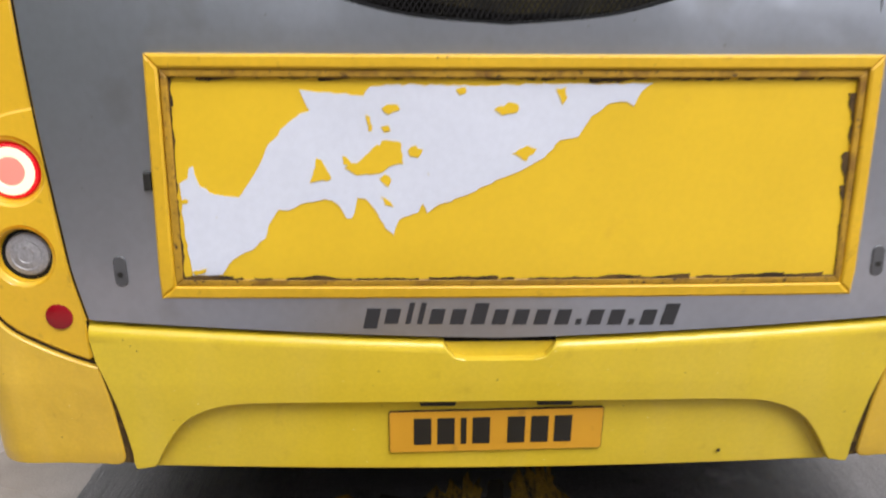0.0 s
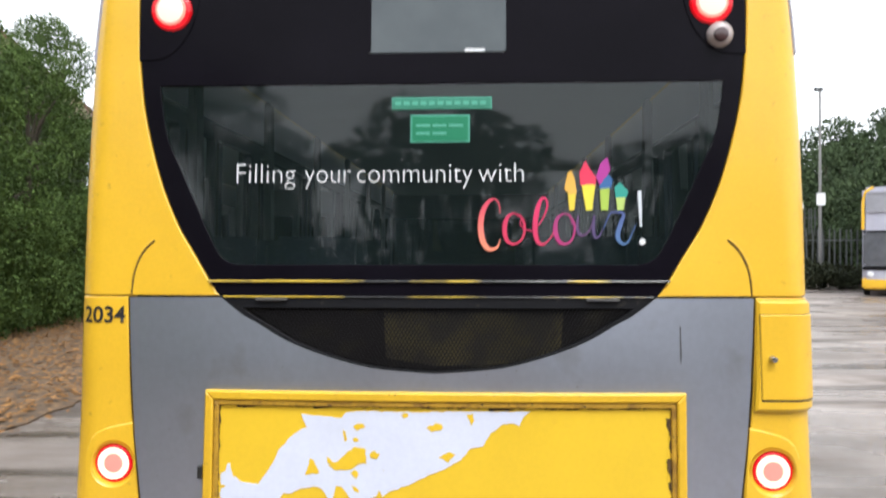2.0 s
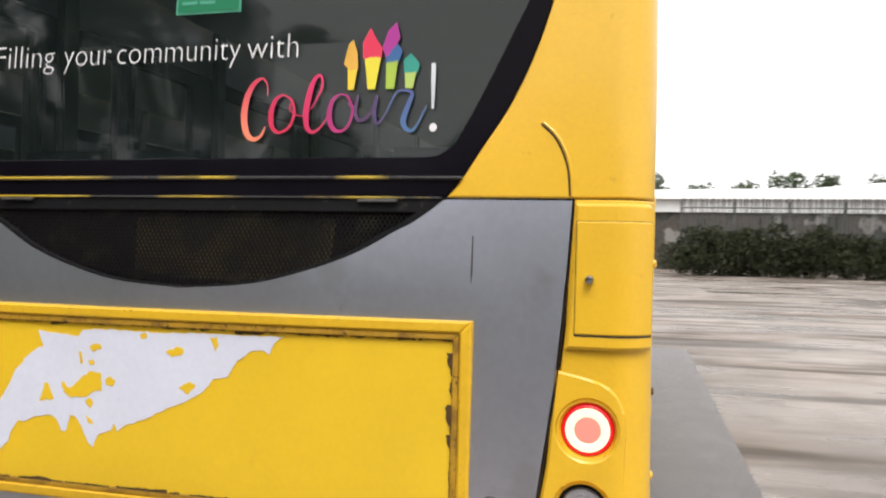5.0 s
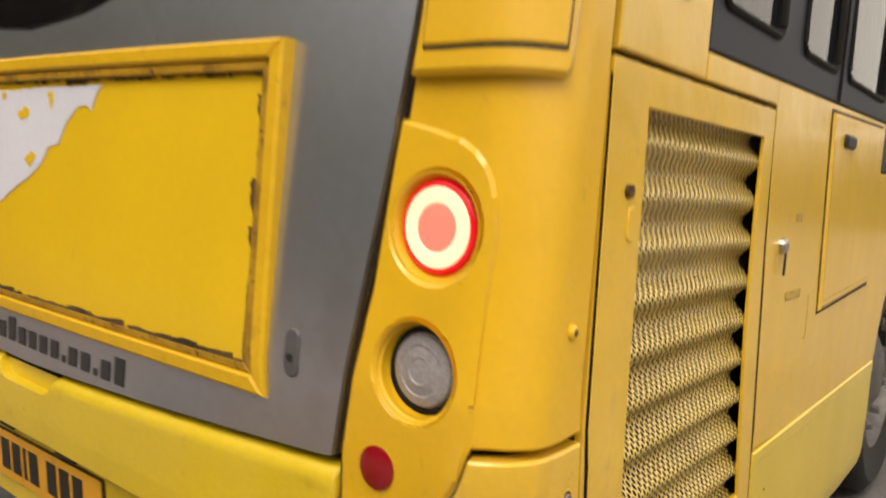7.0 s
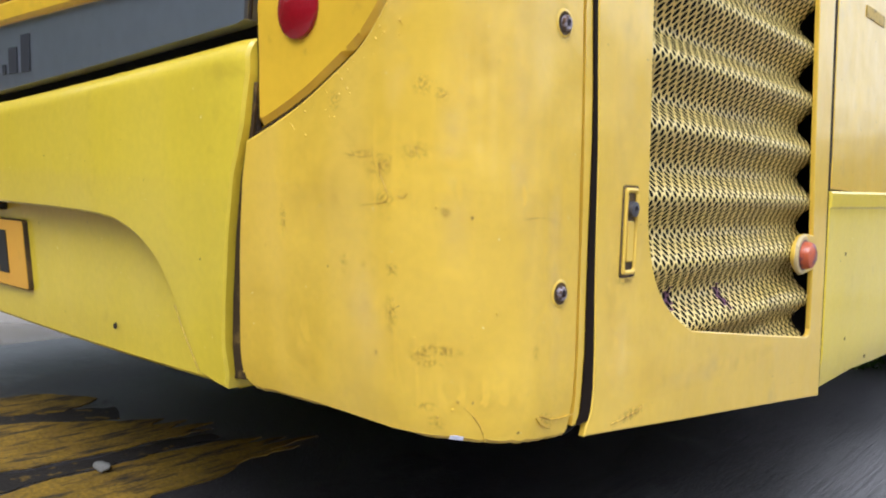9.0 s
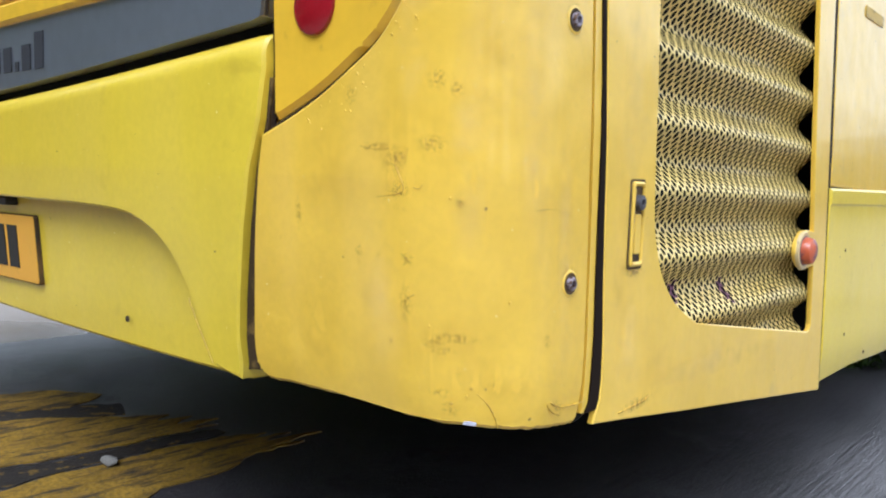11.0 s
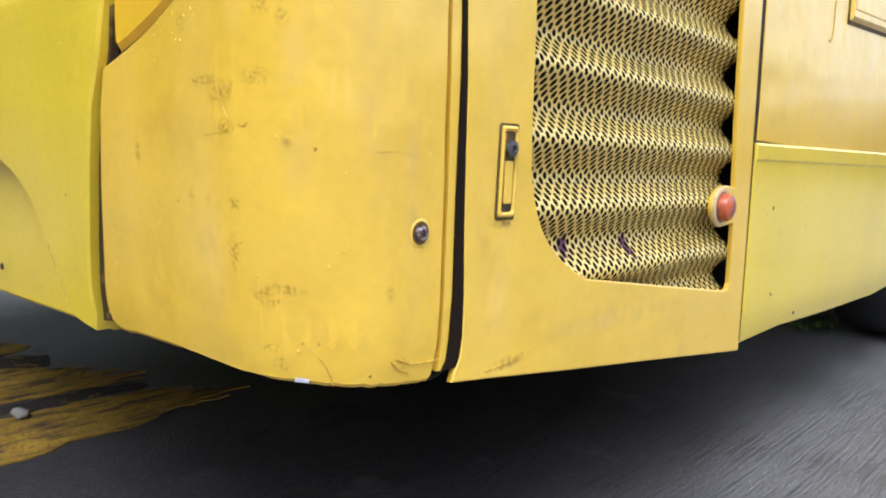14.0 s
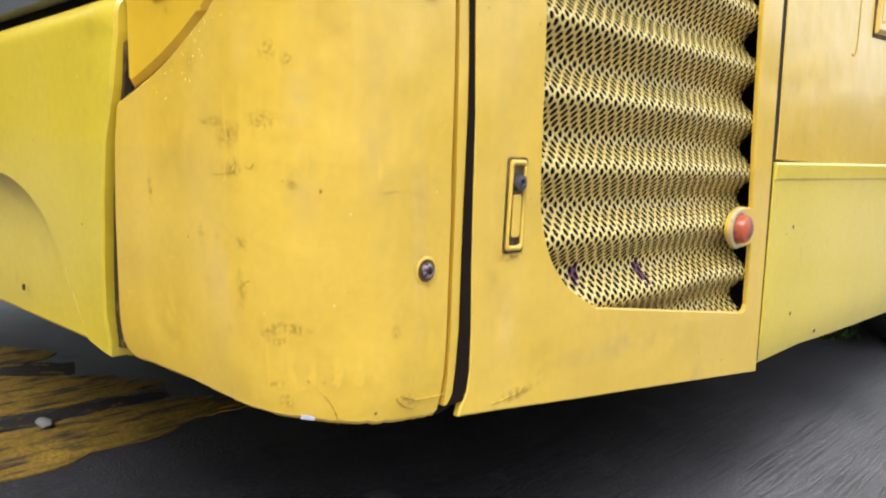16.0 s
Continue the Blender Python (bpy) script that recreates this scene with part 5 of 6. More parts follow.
part("knob", lathe([(0.011, 0.0), (0.010, 0.012), (0.006, 0.020), (0.009, 0.026), (0, 0.028)], frame_at(1.054, 1.442, 0.016), 16), CHROME, flap, "small chrome turn knob")

# ---- the bus's flanks ----
def right_flank(y, z, off=0.0):
    return flank(y, z, off, 1)


def left_flank(y, z, off=0.0):
    return flank(y, z, off, -1)


LENGTH = 9.4
DOOR = [(0.176, 0.3612), (0.238, 0.354), (0.376, 0.3364), (0.5525, 0.3154), (0.924, 0.270), (0.911, 0.455), (0.897, 0.62), (0.886, 0.77), (0.874, 0.92), (0.862, 1.06), (0.858, 1.325), (0.157, 1.322), (0.158, 1.05), (0.160, 0.83), (0.167, 0.78), (0.173, 0.70), (0.177, 0.65), (0.180, 0.573), (0.1835, 0.505), (0.188, 0.447), (0.189, 0.405), (0.187, 0.386), (0.179, 0.371)]
VENT = bent([(0.271, 1.267), (0.272, 1.02), (0.275, 0.80), (0.279, 0.713), (0.2825, 0.622), (0.287, 0.565), (0.298, 0.53), (0.314, 0.502), (0.343, 0.474), (0.375, 0.456), (0.409, 0.4405)], 5) + [(0.640, 0.408), (0.838, 0.3812), (0.849, 0.3835), (0.8548, 0.392), (0.850, 0.442), (0.847, 0.488)] + bent([(0.846, 0.489), (0.796, 0.4865), (0.765, 0.501), (0.756, 0.518), (0.766, 0.536), (0.796, 0.5475), (0.838, 0.545)], 4) + [(0.824, 0.645), (0.811, 0.777), (0.798, 0.905), (0.796, 1.10), (0.802, 1.268)]
door = panel("engine_door", DOOR, YELLOW_SIDE, bus, 0.002, 0.007, 0.0016, holes=[VENT[::-1]], mapping=right_flank, label="yellow engine bay door with perforated vent")
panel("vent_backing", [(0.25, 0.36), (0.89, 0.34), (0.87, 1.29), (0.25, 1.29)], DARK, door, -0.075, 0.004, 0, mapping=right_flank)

# corrugated perforated screen behind the vent opening
WAVE, DEPTH = 0.0777, 0.0138


def screen_point(y, z):
    ph = (z - 0.559) / WAVE * 2 * math.pi
    return right_flank(y, z, -0.0185 + DEPTH * math.cos(ph + math.pi))


verts, faces, cells = [], [], []
PY, PZ = 0.0096, 0.0112
for i in range(65):
    for j in range(int(0.93 / PZ)):
        cy, cz = 0.240 + (i + 0.5) * PY, 0.362 + (j + 0.5 + 0.5 * (i % 2)) * PZ
        if cy > 0.857 - 0.10 * max(0.0, min(0.40, cz - 0.50)) and cz > 0.456:
            continue
        k0 = len(verts)
        cells.append((cy, cz))
        ring_o = [(cy + PY / 2 * a, cz + PZ / 2 * b) for a, b in ((-1, -1), (0, -1), (1, -1), (1, 0), (1, 1), (0, 1), (-1, 1), (-1, 0))]
        ring_i = [(cy + 0.0039 * math.cos(radians(225 + 45 * k)), cz + 0.0043 * math.sin(radians(225 + 45 * k))) for k in range(8)]
        verts += [screen_point(*p) for p in ring_o] + [screen_point(*p) for p in ring_i]
        faces += [(k0 + k, k0 + (k + 1) % 8, k0 + 8 + (k + 1) % 8, k0 + 8 + k) for k in range(8)]
me = bpy.data.meshes.new("perforated_screen")
me.from_pydata(verts, [], faces)
me.materials.append(material("perforated_metal_paint", (0.76, 0.56, 0.17), 0.30, spots=((60, 0.62, 0.75, (0.34, 0.24, 0.08)), (9, 0.55, 0.85, (0.45, 0.33, 0.11))), grain=0.1, vary=0.08))
me.materials.append(material("purple_marker_paint", (0.12, 0.030, 0.070), 0.6, vary=0.2))
for k, (cy, cz) in enumerate(cells):
    # two dabs of purple paint on the metal
    if any(math.hypot((cy - y) * 1.05, (cz - z) * 0.75) < 0.0115 for y, z in ((0.402, 0.476), (0.546, 0.470))):
        for i in range(8):
            me.polygons[8 * k + i].material_index = 1
me.shade_smooth()
ob = new("perforated_screen", me)
ob.parent = door
tagged(ob, "corrugated perforated metal screen, dull yellow")
# marker lamp
f = frame_at(sy(0.788, 0.516), 0.516, 0.0)
base = part("marker_base", lathe([(0.0245, -0.004), (0.0245, 0.0040), (0.0235, 0.0055), (0, 0.0055)], f, 32), material("grimy_lamp_base", (0.20, 0.115, 0.105), 0.6, spots=((90, 0.5, 0.7, (0.10, 0.05, 0.06)),)), bus, "round side marker lamp with orange lens")
part("marker_ring", lathe([(0.0310, 0.0005), (0.0302, 0.0048), (0.0285, 0.0058), (0.0236, 0.0052)], f, 36), CREAM, base, "weathered cream ring")
part("lens", lathe([(0.0215, 0.005), (0.0212, 0.012), (0.0190, 0.018), (0.0120, 0.0215), (0, 0.0225)], f, 28), ORANGE_LENS, base, "faded orange lens")
panel("marker_tongue", [(0.796, 0.489), (0.85, 0.489), (0.847, 0.545), (0.796, 0.545)], YELLOW_SIDE, bus, 0.0015, 0.012, 0.002, mapping=right_flank)


def recessed_latch(y, z0, z1, w, parent, metal=CHROME):
    # dark plate paints a shadow outline round the latch
    outline = panel("latch_shadow", round_rect(y - w / 2 - 0.003, y + w / 2 + 0.0025, z0 - 0.003, z1 + 0.0025, 0.004), GRIME_AND_SHADOW, parent, 0.0030, 0.002, 0, mapping=right_flank)
    ring = panel("latch_plate", round_rect(y - w / 2, y + w / 2, z0, z1, 0.004), YELLOW_SIDE, parent, 0.006, 0.006, 0.002, holes=[round_rect(y - w / 2 + 0.0038, y + w / 2 - 0.0038, z0 + 0.005, z1 - 0.005, 0.003)[::-1]], mapping=right_flank, label="recessed paddle latch")
    panel("latch_pocket", round_rect(y - w / 2 + 0.003, y + w / 2 - 0.003, z0 + 0.004, z1 - 0.004, 0.003), GRIME_AND_SHADOW, ring, 0.0028, 0.002, 0, mapping=right_flank)
    panel("paddle", round_rect(y - w / 2 + 0.0075, y + w / 2 - 0.0055, z0 + 0.013, z1 - 0.034, 0.003), YELLOW_SIDE, ring, 0.0048, 0.003, 0.001, mapping=right_flank)
    part("latch_lock", lathe([(0.0085, 0.0), (0.008, 0.006), (0.004, 0.007), (0.003, 0.004), (0, 0.004)], frame_at(sy(y, z1 - 0.022), z1 - 0.022, 0.003), 14), metal, ring)
    return ring


recessed_latch(0.2425, 0.5185, 0.608, 0.026, door, DARK_STEEL)
part("latch_lock", lathe([(0.010, 0.0), (0.009, 0.007), (0, 0.008)], frame_at(sy(0.222, 1.150), 1.150, 0.002), 14), GRIME_AND_SHADOW, door)
panel("grab_plate", round_rect(0.226, 0.250, 1.080, 1.130, 0.01), YELLOW_SIDE, door, 0.005, 0.005, 0.002, mapping=right_flank)
for pts, r_ in (([(0.215, 0.366), (0.238, 0.367), (0.262, 0.368), (0.284, 0.371), (0.296, 0.378)], 0.0020), ([(0.232, 0.420), (0.240, 0.412), (0.247, 0.398)], 0.0012), ([(0.236, 0.455), (0.243, 0.449)], 0.0012)):
    part("dent_ridge", tube([right_flank(a, b, 0.0002) for a, b in bent(pts, 5)], r_, 8, taper=0.35), YELLOW_SIDE, door)
part("dent_line", tube([right_flank(a, b, 0.002) for a, b in bent([(0.226, 0.3635), (0.255, 0.3648), (0.280, 0.3668), (0.292, 0.371)], 4)], 0.0009, 6), SCUFF, door)
# darker film along the dent and below the latch
for a, z, w, h, turn in ((0.262, 0.367, 0.085, 0.016, 6), (0.2425, 0.513, 0.05, 0.014, 0)):
    smudge(a, z, w, h, EDGE_DARK, door, right_flank, 0.0034, turn)
for a, z, w, h, mat in ((0.236, 0.44, 0.05, 0.11, PALE_FILM), (0.225, 0.70, 0.05, 0.40, PALE_FILM), (0.50, 0.385, 0.40, 0.035, PALE_FILM), (0.30, 0.40, 0.10, 0.08, FAINT_STAIN), (0.215, 0.50, 0.04, 0.20, FAINT_STAIN)):
    smudge(a, z, w, h, mat, door, right_flank, 0.0031)

# black rubber strip between corner and door, and its neighbour
SEAM_Z = (0.3755, 0.385, 0.405, 0.447, 0.506, 0.573, 0.65, 0.70, 0.78, 0.83, 1.05, 1.30)
FLANGE_Y = (0.162, 0.168, 0.1705, 0.1725, 0.1705, 0.169, 0.1685, 0.1665, 0.160, 0.1545, 0.1535, 0.1525)
DOOR_Y = (0.182, 0.1865, 0.189, 0.188, 0.1835, 0.180, 0.177, 0.173, 0.167, 0.160, 0.158, 0.157)
panel("seal_flange", [(seam_y(z) + 0.0046, z) for z in SEAM_Z] + [(y, z) for y, z in reversed(list(zip(FLANGE_Y, SEAM_Z)))], YELLOW_SIDE, bus, -0.001, 0.012, 0, mapping=right_flank, label="narrow yellow flange beside the rubber seal")
panel("rubber_seal", [(y + 0.0004, z) for y, z in zip(FLANGE_Y, SEAM_Z)] + [(y - 0.0004, z) for y, z in reversed(list(zip(DOOR_Y, SEAM_Z)))], BROWN_RUBBER, bus, 0.0010, 0.01, 0, mapping=right_flank, label="black rubber seal in the panel gap")
part("rubber_tail", tube([right_flank(a, z, -0.010) for a, z in ((0.180, 0.386), (0.174, 0.376), (0.165, 0.370), (0.153, 0.367))], 0.0055, 8, taper=0.5), DARK, bus)

panel("door_gap", [(0.925, 0.285), (0.912, 0.455), (0.899, 0.640), (0.888, 0.77), (0.876, 0.92), (0.864, 1.06), (0.860, 1.328), (0.868, 1.333), (0.883, 1.06), (0.896, 0.92), (0.907, 0.77), (0.915, 0.68), (0.917, 0.590), (0.933, 0.285)], GAP_FILL, bus, -0.0006, 0.01, 0, mapping=right_flank, label="dark gap before the engine door")

# forward lower panels of the flank
ARCH_Y, ARCH_Z, ARCH_R = 2.76, 0.47, 0.56


def arch_points(a0, a1, steps=14):
    return [(ARCH_Y + ARCH_R * math.cos(radians(a0 + (a1 - a0) * k / steps)), ARCH_Z + ARCH_R * math.sin(radians(a0 + (a1 - a0) * k / steps))) for k in range(steps + 1)]


def skirt_roll(a, z):
    """The skirt's lower edge rolls inwards, a little uneven."""
    t = max(0.0, (0.345 - z) / 0.075)
    return -0.010 * t * t - 0.0015 * math.sin(a * 9.0) * t


for q, fl in ((1, right_flank), (-1, left_flank)):
    fwd = [(0.919, 0.621), (0.916, 0.68), (0.908, 0.77), (0.897, 0.92), (0.884, 1.06), (0.870, 1.335), (0.870, 1.384), (2.016, 1.402), (2.016, 1.25), (2.76, 1.25)] + arch_points(90, 180)[0:] + [(2.20, 0.600)]
    if q < 0:
        fwd = [(0.200, 0.621), (0.170, 1.373)] + fwd[6:]
    fwd = [p for i, p in enumerate(fwd) if i == 0 or abs(p[0] - fwd[i - 1][0]) + abs(p[1] - fwd[i - 1][1]) > 1e-3]
    fwd = [p for p in fwd if not (p[1] < 0.60 and p[0] > 2.1)]
    upper = panel("flank_panel", fwd, YELLOW_SIDE, bus, 0.0, 0.02, 0.003, mapping=fl, label="faded yellow flank panel")
    lowline = [(0.9335, 0.276), (1.14, 0.282), (1.32, 0.274), (1.53, 0.266), (1.88, 0.260), (2.17, 0.272), (2.200, 0.47), (2.202, 0.593), (0.9130, 0.589)]
    if q < 0:
        lowline = [(0.21, 0.364), (0.92, 0.290)] + lowline[1:-1] + [(0.20, 0.584)]
    panel("skirt_panel", lowline, LEMON, bus, 0.002, 0.03, 0.002, mapping=fl, label="yellow skirt panel with rolled lower edge and stone marks", shape=skirt_roll, levels=(0.285, 0.30, 0.315, 0.33, 0.345, 0.36, 0.375, 0.39))
    panel("moulding", [(0.9125 if q > 0 else 0.20, 0.587), (2.200, 0.591), (2.200, 0.628), (0.9105 if q > 0 else 0.20, 0.617)], LEMON, bus, 0.0045, 0.012, 0.004, mapping=fl)
    ahead = [(LENGTH, 1.25), (LENGTH, 0.24), (3.27, 0.24)] + arch_points(-10, 90, 14)
    panel("flank_panel", ahead, YELLOW_SIDE, bus, 0.0, 0.02, 0.003, mapping=fl, label="faded yellow flank panel")
    # quarter panel behind the first side window
    panel("upper_quarter", [(0.168, 1.333), (0.474, 1.333), (0.474, 2.42), (0.168, 2.42)], YELLOW_SIDE, bus, 0.001, 0.02, 0.003, mapping=fl, label="yellow upper quarter panel")
    if q > 0:
        panel("belt_panel", [(0.480, 1.333), (0.866, 1.337), (0.866, 1.383), (0.480, 1.377)], YELLOW_SIDE, bus, 0.001, 0.02, 0.002, mapping=fl)
    panel("cove_panel", [(0.126, 2.432), (0.20, 2.426), (LENGTH, 2.426), (LENGTH, 2.70), (0.146, 2.70)], PALE_GREY, bus, 0.008, 0.02, 0.003, mapping=fl, label="pale grey cove panel under the roof")
    # window band with real openings
    PANES = [(0.520, 0.850), (1.005, 1.312), (1.430, 1.930), (2.190, 3.400), (3.560, 4.770), (4.930, 6.140), (6.300, 7.510), (7.670, 8.900)]
    holes = [round_rect(a, b, 1.462 if b < 2.1 else 1.32, 2.34, 0.03) for a, b in PANES]
    band_line = [(0.478, 1.382), (2.020, 1.407), (2.020, 1.256), (LENGTH, 1.256), (LENGTH, 2.420), (0.478, 2.420)]
    band = panel("window_band", band_line, material("dark_grey_band", (0.024, 0.028, 0.042), 0.5, vary=0.1, spec=0.2), bus, 0.0, 0.03, 0.003, holes=[h[::-1] for h in holes], mapping=fl, label="dark grey window band")
    for h, (a, b) in zip(holes, PANES):
        g = panel("window_pane", [(a - 0.005 if y < (a + b) / 2 else b + 0.005, z) for y, z in ((a, 1.454 if b < 2.1 else 1.312), (b, 1.454 if b < 2.1 else 1.312), (b, 2.345), (a, 2.345))], SIDE_GLASS, bus, -0.008, 0.001, 0, mapping=fl, label="tinted side window pane")
        g.visible_shadow = False
        part("rubber_seal", tube([fl(y, z, 0.001) for y, z in h], 0.008, 6, closed=True), RUBBER, band)
    for y in (1.360,):
        part("band_joint", tube([fl(y, z, 0.002) for z in (1.398, 1.8, 2.42)], 0.004, 6), RUBBER, band)
    # wheel
    wheel = new("wheel")
    wheel.parent = bus
    wheel.location = (q * 1.06, ARCH_Y, 0.476)
    axis = pose(0, 0, 0, 0, 90 * q, 0)
    part("tyre", lathe([(0.29, -0.11), (0.42, -0.12), (0.455, -0.10), (0.47, -0.07), (0.47, 0.07), (0.455, 0.10), (0.42, 0.12), (0.29, 0.10)], axis, 48), TYRE, wheel)
    part("rim", lathe([(0.29, 0.10), (0.285, 0.06), (0.26, 0.03), (0.18, 0.05), (0.10, 0.09), (0.0, 0.09)], axis, 40), material("dirty_wheel_steel", (0.17, 0.165, 0.16), 0.55, metal=0.6, grain=0.3, grain_size=40), wheel)
    for k in range(10):
        a = k * math.pi / 5
        part("wheel_nut", lathe([(0.016, 0.05), (0.016, 0.085), (0, 0.09)], axis @ Matrix.Translation((0.215 * math.cos(a), 0.215 * math.sin(a), 0)), 6), STEEL, wheel)
    bm = bmesh.new()
    for k in range(17):
        a = radians(180 * k / 16)
        for x in (q * 0.80, q * 1.185):
            bm.verts.new((x, ARCH_Y + 0.575 * math.cos(a), 0.47 + 0.575 * math.sin(a)))
    bm.verts.ensure_lookup_table()
    for k in range(16):
        bm.faces.new((bm.verts[2 * k], bm.verts[2 * k + 1], bm.verts[2 * k + 3], bm.verts[2 * k + 2]))
    part("wheel_housing", bm, DARK, bus)

part("hook_line", tube([right_flank(a, z, 0.0004) for a, z in bent([(1.259, 0.925), (1.261, 0.890), (1.263, 0.856), (1.262, 0.838), (1.256, 0.824), (1.246, 0.820), (1.240, 0.824)], 4)], 0.0011, 6), SCUFF, bus)
# raised hatch beyond the battery door, with its dark joint
HATCH = [(1.356, 0.874), (1.958, 0.906), (1.962, 1.388), (1.318, 1.374), (1.338, 1.10)]
panel("hatch_joint", [(1.3515, 0.869), (1.962, 0.901), (1.966, 1.390), (1.3135, 1.376), (1.3335, 1.10)], GRIME_AND_SHADOW, bus, 0.0022, 0.004, 0, mapping=right_flank)
side_panel = panel("flank_hatch", HATCH, YELLOW_SIDE, bus, 0.0075, 0.008, 0.012, mapping=right_flank, label="raised yellow hatch with bevelled edge")
panel("hatch_groove", [(1.376, 0.900), (1.940, 0.929), (1.940, 0.932), (1.379, 0.903), (1.345, 1.30), (1.342, 1.30)], SCUFF, side_panel, 0.0082, 0.002, 0, mapping=right_flank)
# small fittings of the right flank
lock = part("barrel_lock", lathe([(0.018, 0), (0.017, 0.010), (0.010, 0.014), (0, 0.015)], frame_at(sy(0.988, 1.052), 1.052), 20), CHROME, bus, "chrome barrel lock with key hanging")
part("key", box(-0.004, 0.004, -0.055, 0.0, 0.008, 0.012, 0.001), INK, lock).matrix_local = frame_at(sy(0.992, 1.044), 1.044)
panel("emergency_handle", round_rect(1.440, 1.545, 1.292, 1.326, 0.010), INK, bus, 0.018, 0.016, 0.006, mapping=right_flank, label="small black recessed handle")
for y, z, w, h in ((1.11, 1.112, 0.05, 0.018), (1.115, 0.937, 0.12, 0.020), (1.50, 1.255, 0.06, 0.022)):
    panel("small_notice", round_rect(y - w / 2, y + w / 2, z - h / 2, z + h / 2, 0.003), material("faded_notice", (0.52, 0.34, 0.07), 0.6, spots=((60, 0.5, 0.6, (0.25, 0.17, 0.05)),)), bus, 0.0015, 0.001, 0, mapping=right_flank)
hatch = panel("side_hatch", round_rect(0.205, 0.376, 1.434, 1.650, 0.004), YELLOW_SIDE, bus, 0.0045, 0.006, 0.002, mapping=right_flank, label="small closed yellow hatch")
panel("hatch_latch", round_rect(0.215, 0.231, 1.508, 1.552, 0.004), INK, hatch, 0.006, 0.002, 0, mapping=right_flank)
for y, z in ((1.023, 0.508), (1.055, 0.352), (1.20, 0.30)):
    part("speck", lathe([(0.004, 0.0), (0.003, 0.0012), (0, 0.001)], frame_at(sy(y, z), z, 0.0015), 8), GRIME_AND_SHADOW, bus)
stud = part("stud", lathe([(0.011, -0.010), (0.010, 0.003), (0.006, 0.006), (0, 0.006)], frame_at(sy(0.098, 0.970), 0.970), 14), YELLOW, bus)
part("stud_hole", lathe([(0.005, 0.0062), (0.004, 0.0068), (0, 0.0066)], frame_at(sy(0.098, 0.970), 0.970), 10), GRIME_AND_SHADOW, stud)
part("rear_clip", lathe([(0.012, 0), (0.010, 0.008), (0, 0.010)], frame_at(sy(0.10, 1.48), 1.48), 10), YELLOW, bus)

# inside of the bus, seen dimly through the glass
part("saloon_floor", box(-1.14, 1.14, 0.12, LENGTH, 1.00, 1.03), INSIDE, bus)
part("saloon_ceiling", box(-1.12, 1.12, 0.16, LENGTH, 2.66, 2.70), material("ceiling_lining", (0.32, 0.33, 0.34), 0.6, vary=0.05), bus)
part("front_wall", box(-1.19, 1.19, LENGTH - 0.06, LENGTH, 0.30, 1.25), INSIDE, bus)
part("front_header", box(-1.19, 1.19, LENGTH - 0.06, LENGTH, 2.30, 2.80), INSIDE, bus)
part("front_screen", box(-1.19, 1.19, LENGTH - 0.04, LENGTH - 0.02, 1.25, 2.30), SCREEN_GLASS, bus)
# unseen dark boxes added to keep light off the ground beneath
part("low_light_block", box(-0.40, 1.06, 0.60, 2.15, 0.29, 0.46), DARK, bus)
part("rear_light_block", box(-1.05, 1.05, 0.11, 0.60, 0.39, 0.46), DARK, bus)
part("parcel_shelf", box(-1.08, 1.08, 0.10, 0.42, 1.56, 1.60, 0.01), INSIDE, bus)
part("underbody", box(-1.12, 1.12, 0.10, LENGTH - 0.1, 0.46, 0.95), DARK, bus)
for q in (1, -1):
    part("side_lining", box(q * 1.13 - 0.01, q * 1.13 + 0.01, 0.2, LENGTH, 1.03, 1.30), INSIDE, bus)
    for y in (0.9, 2.1, 3.48, 4.85, 6.22, 7.6):
        part("inner_pillar", box(q * 1.11 - 0.02, q * 1.11 + 0.02, y - 0.05, y + 0.05, 1.25, 2.66, 0.01), INSIDE, bus)
    for y in (0.62, 1.42, 2.22, 3.02, 3.82, 4.62):
        for x in (q * 0.52, q * 0.93):
            seat = new("passenger_seat")
            seat.parent = bus
            part("seat_cushion", box(x - 0.20, x + 0.20, y + 0.12, y + 0.55, 1.22 if y > 2 else 1.42, 1.32 if y > 2 else 1.52, 0.03), SEAT, seat)
            part("seat_back", box(x - 0.20, x + 0.20, y, y + 0.10, 1.30 if y > 2 else 1.46, 1.62 if y > 2 else 1.84, 0.04), SEAT, seat)
            part("seat_leg", box(x - 0.03, x + 0.03, y + 0.25, y + 0.40, 1.03, 1.23 if y > 2 else 1.43), STEEL, seat)

# ---- surroundings ----
def leaf_cloud(centres, count, size, seed, squash=0.8):
    """Small leaf blades scattered through clumps: one mesh's worth of vertices and faces."""
    r = np.random.RandomState(seed)
    v, f = [], []
    for cx, cy, cz, rad in centres:
        k = int(count * rad ** 2)
        d = r.normal(size=(k, 3))
        d /= np.linalg.norm(d, axis=1)[:, None]
        p = d * (rad * r.uniform(0.55, 1.08, k) ** 0.6)[:, None]
        p[:, 2] *= squash
        p += (cx, cy, cz)
        a = r.normal(size=(k, 3))
        a /= np.linalg.norm(a, axis=1)[:, None]
        b = np.cross(a, r.normal(size=(k, 3)))
        b /= np.linalg.norm(b, axis=1)[:, None]
        s = size * r.uniform(0.6, 1.4, k)[:, None]
        i = len(v)
        for q in (p - a * s, p + b * s * 0.5, p + a * s, p - b * s * 0.5):
            v.append(q)
        f.append(k)
    vv, ff, base = [], [], 0
    for j, k in enumerate(f):
        four = v[4 * j:4 * j + 4]
        vv.append(np.concatenate(four))
        ff += [(base + i, base + k + i, base + 2 * k + i, base + 3 * k + i) for i in range(k)]
        base += 4 * k
    return np.concatenate(vv), ff


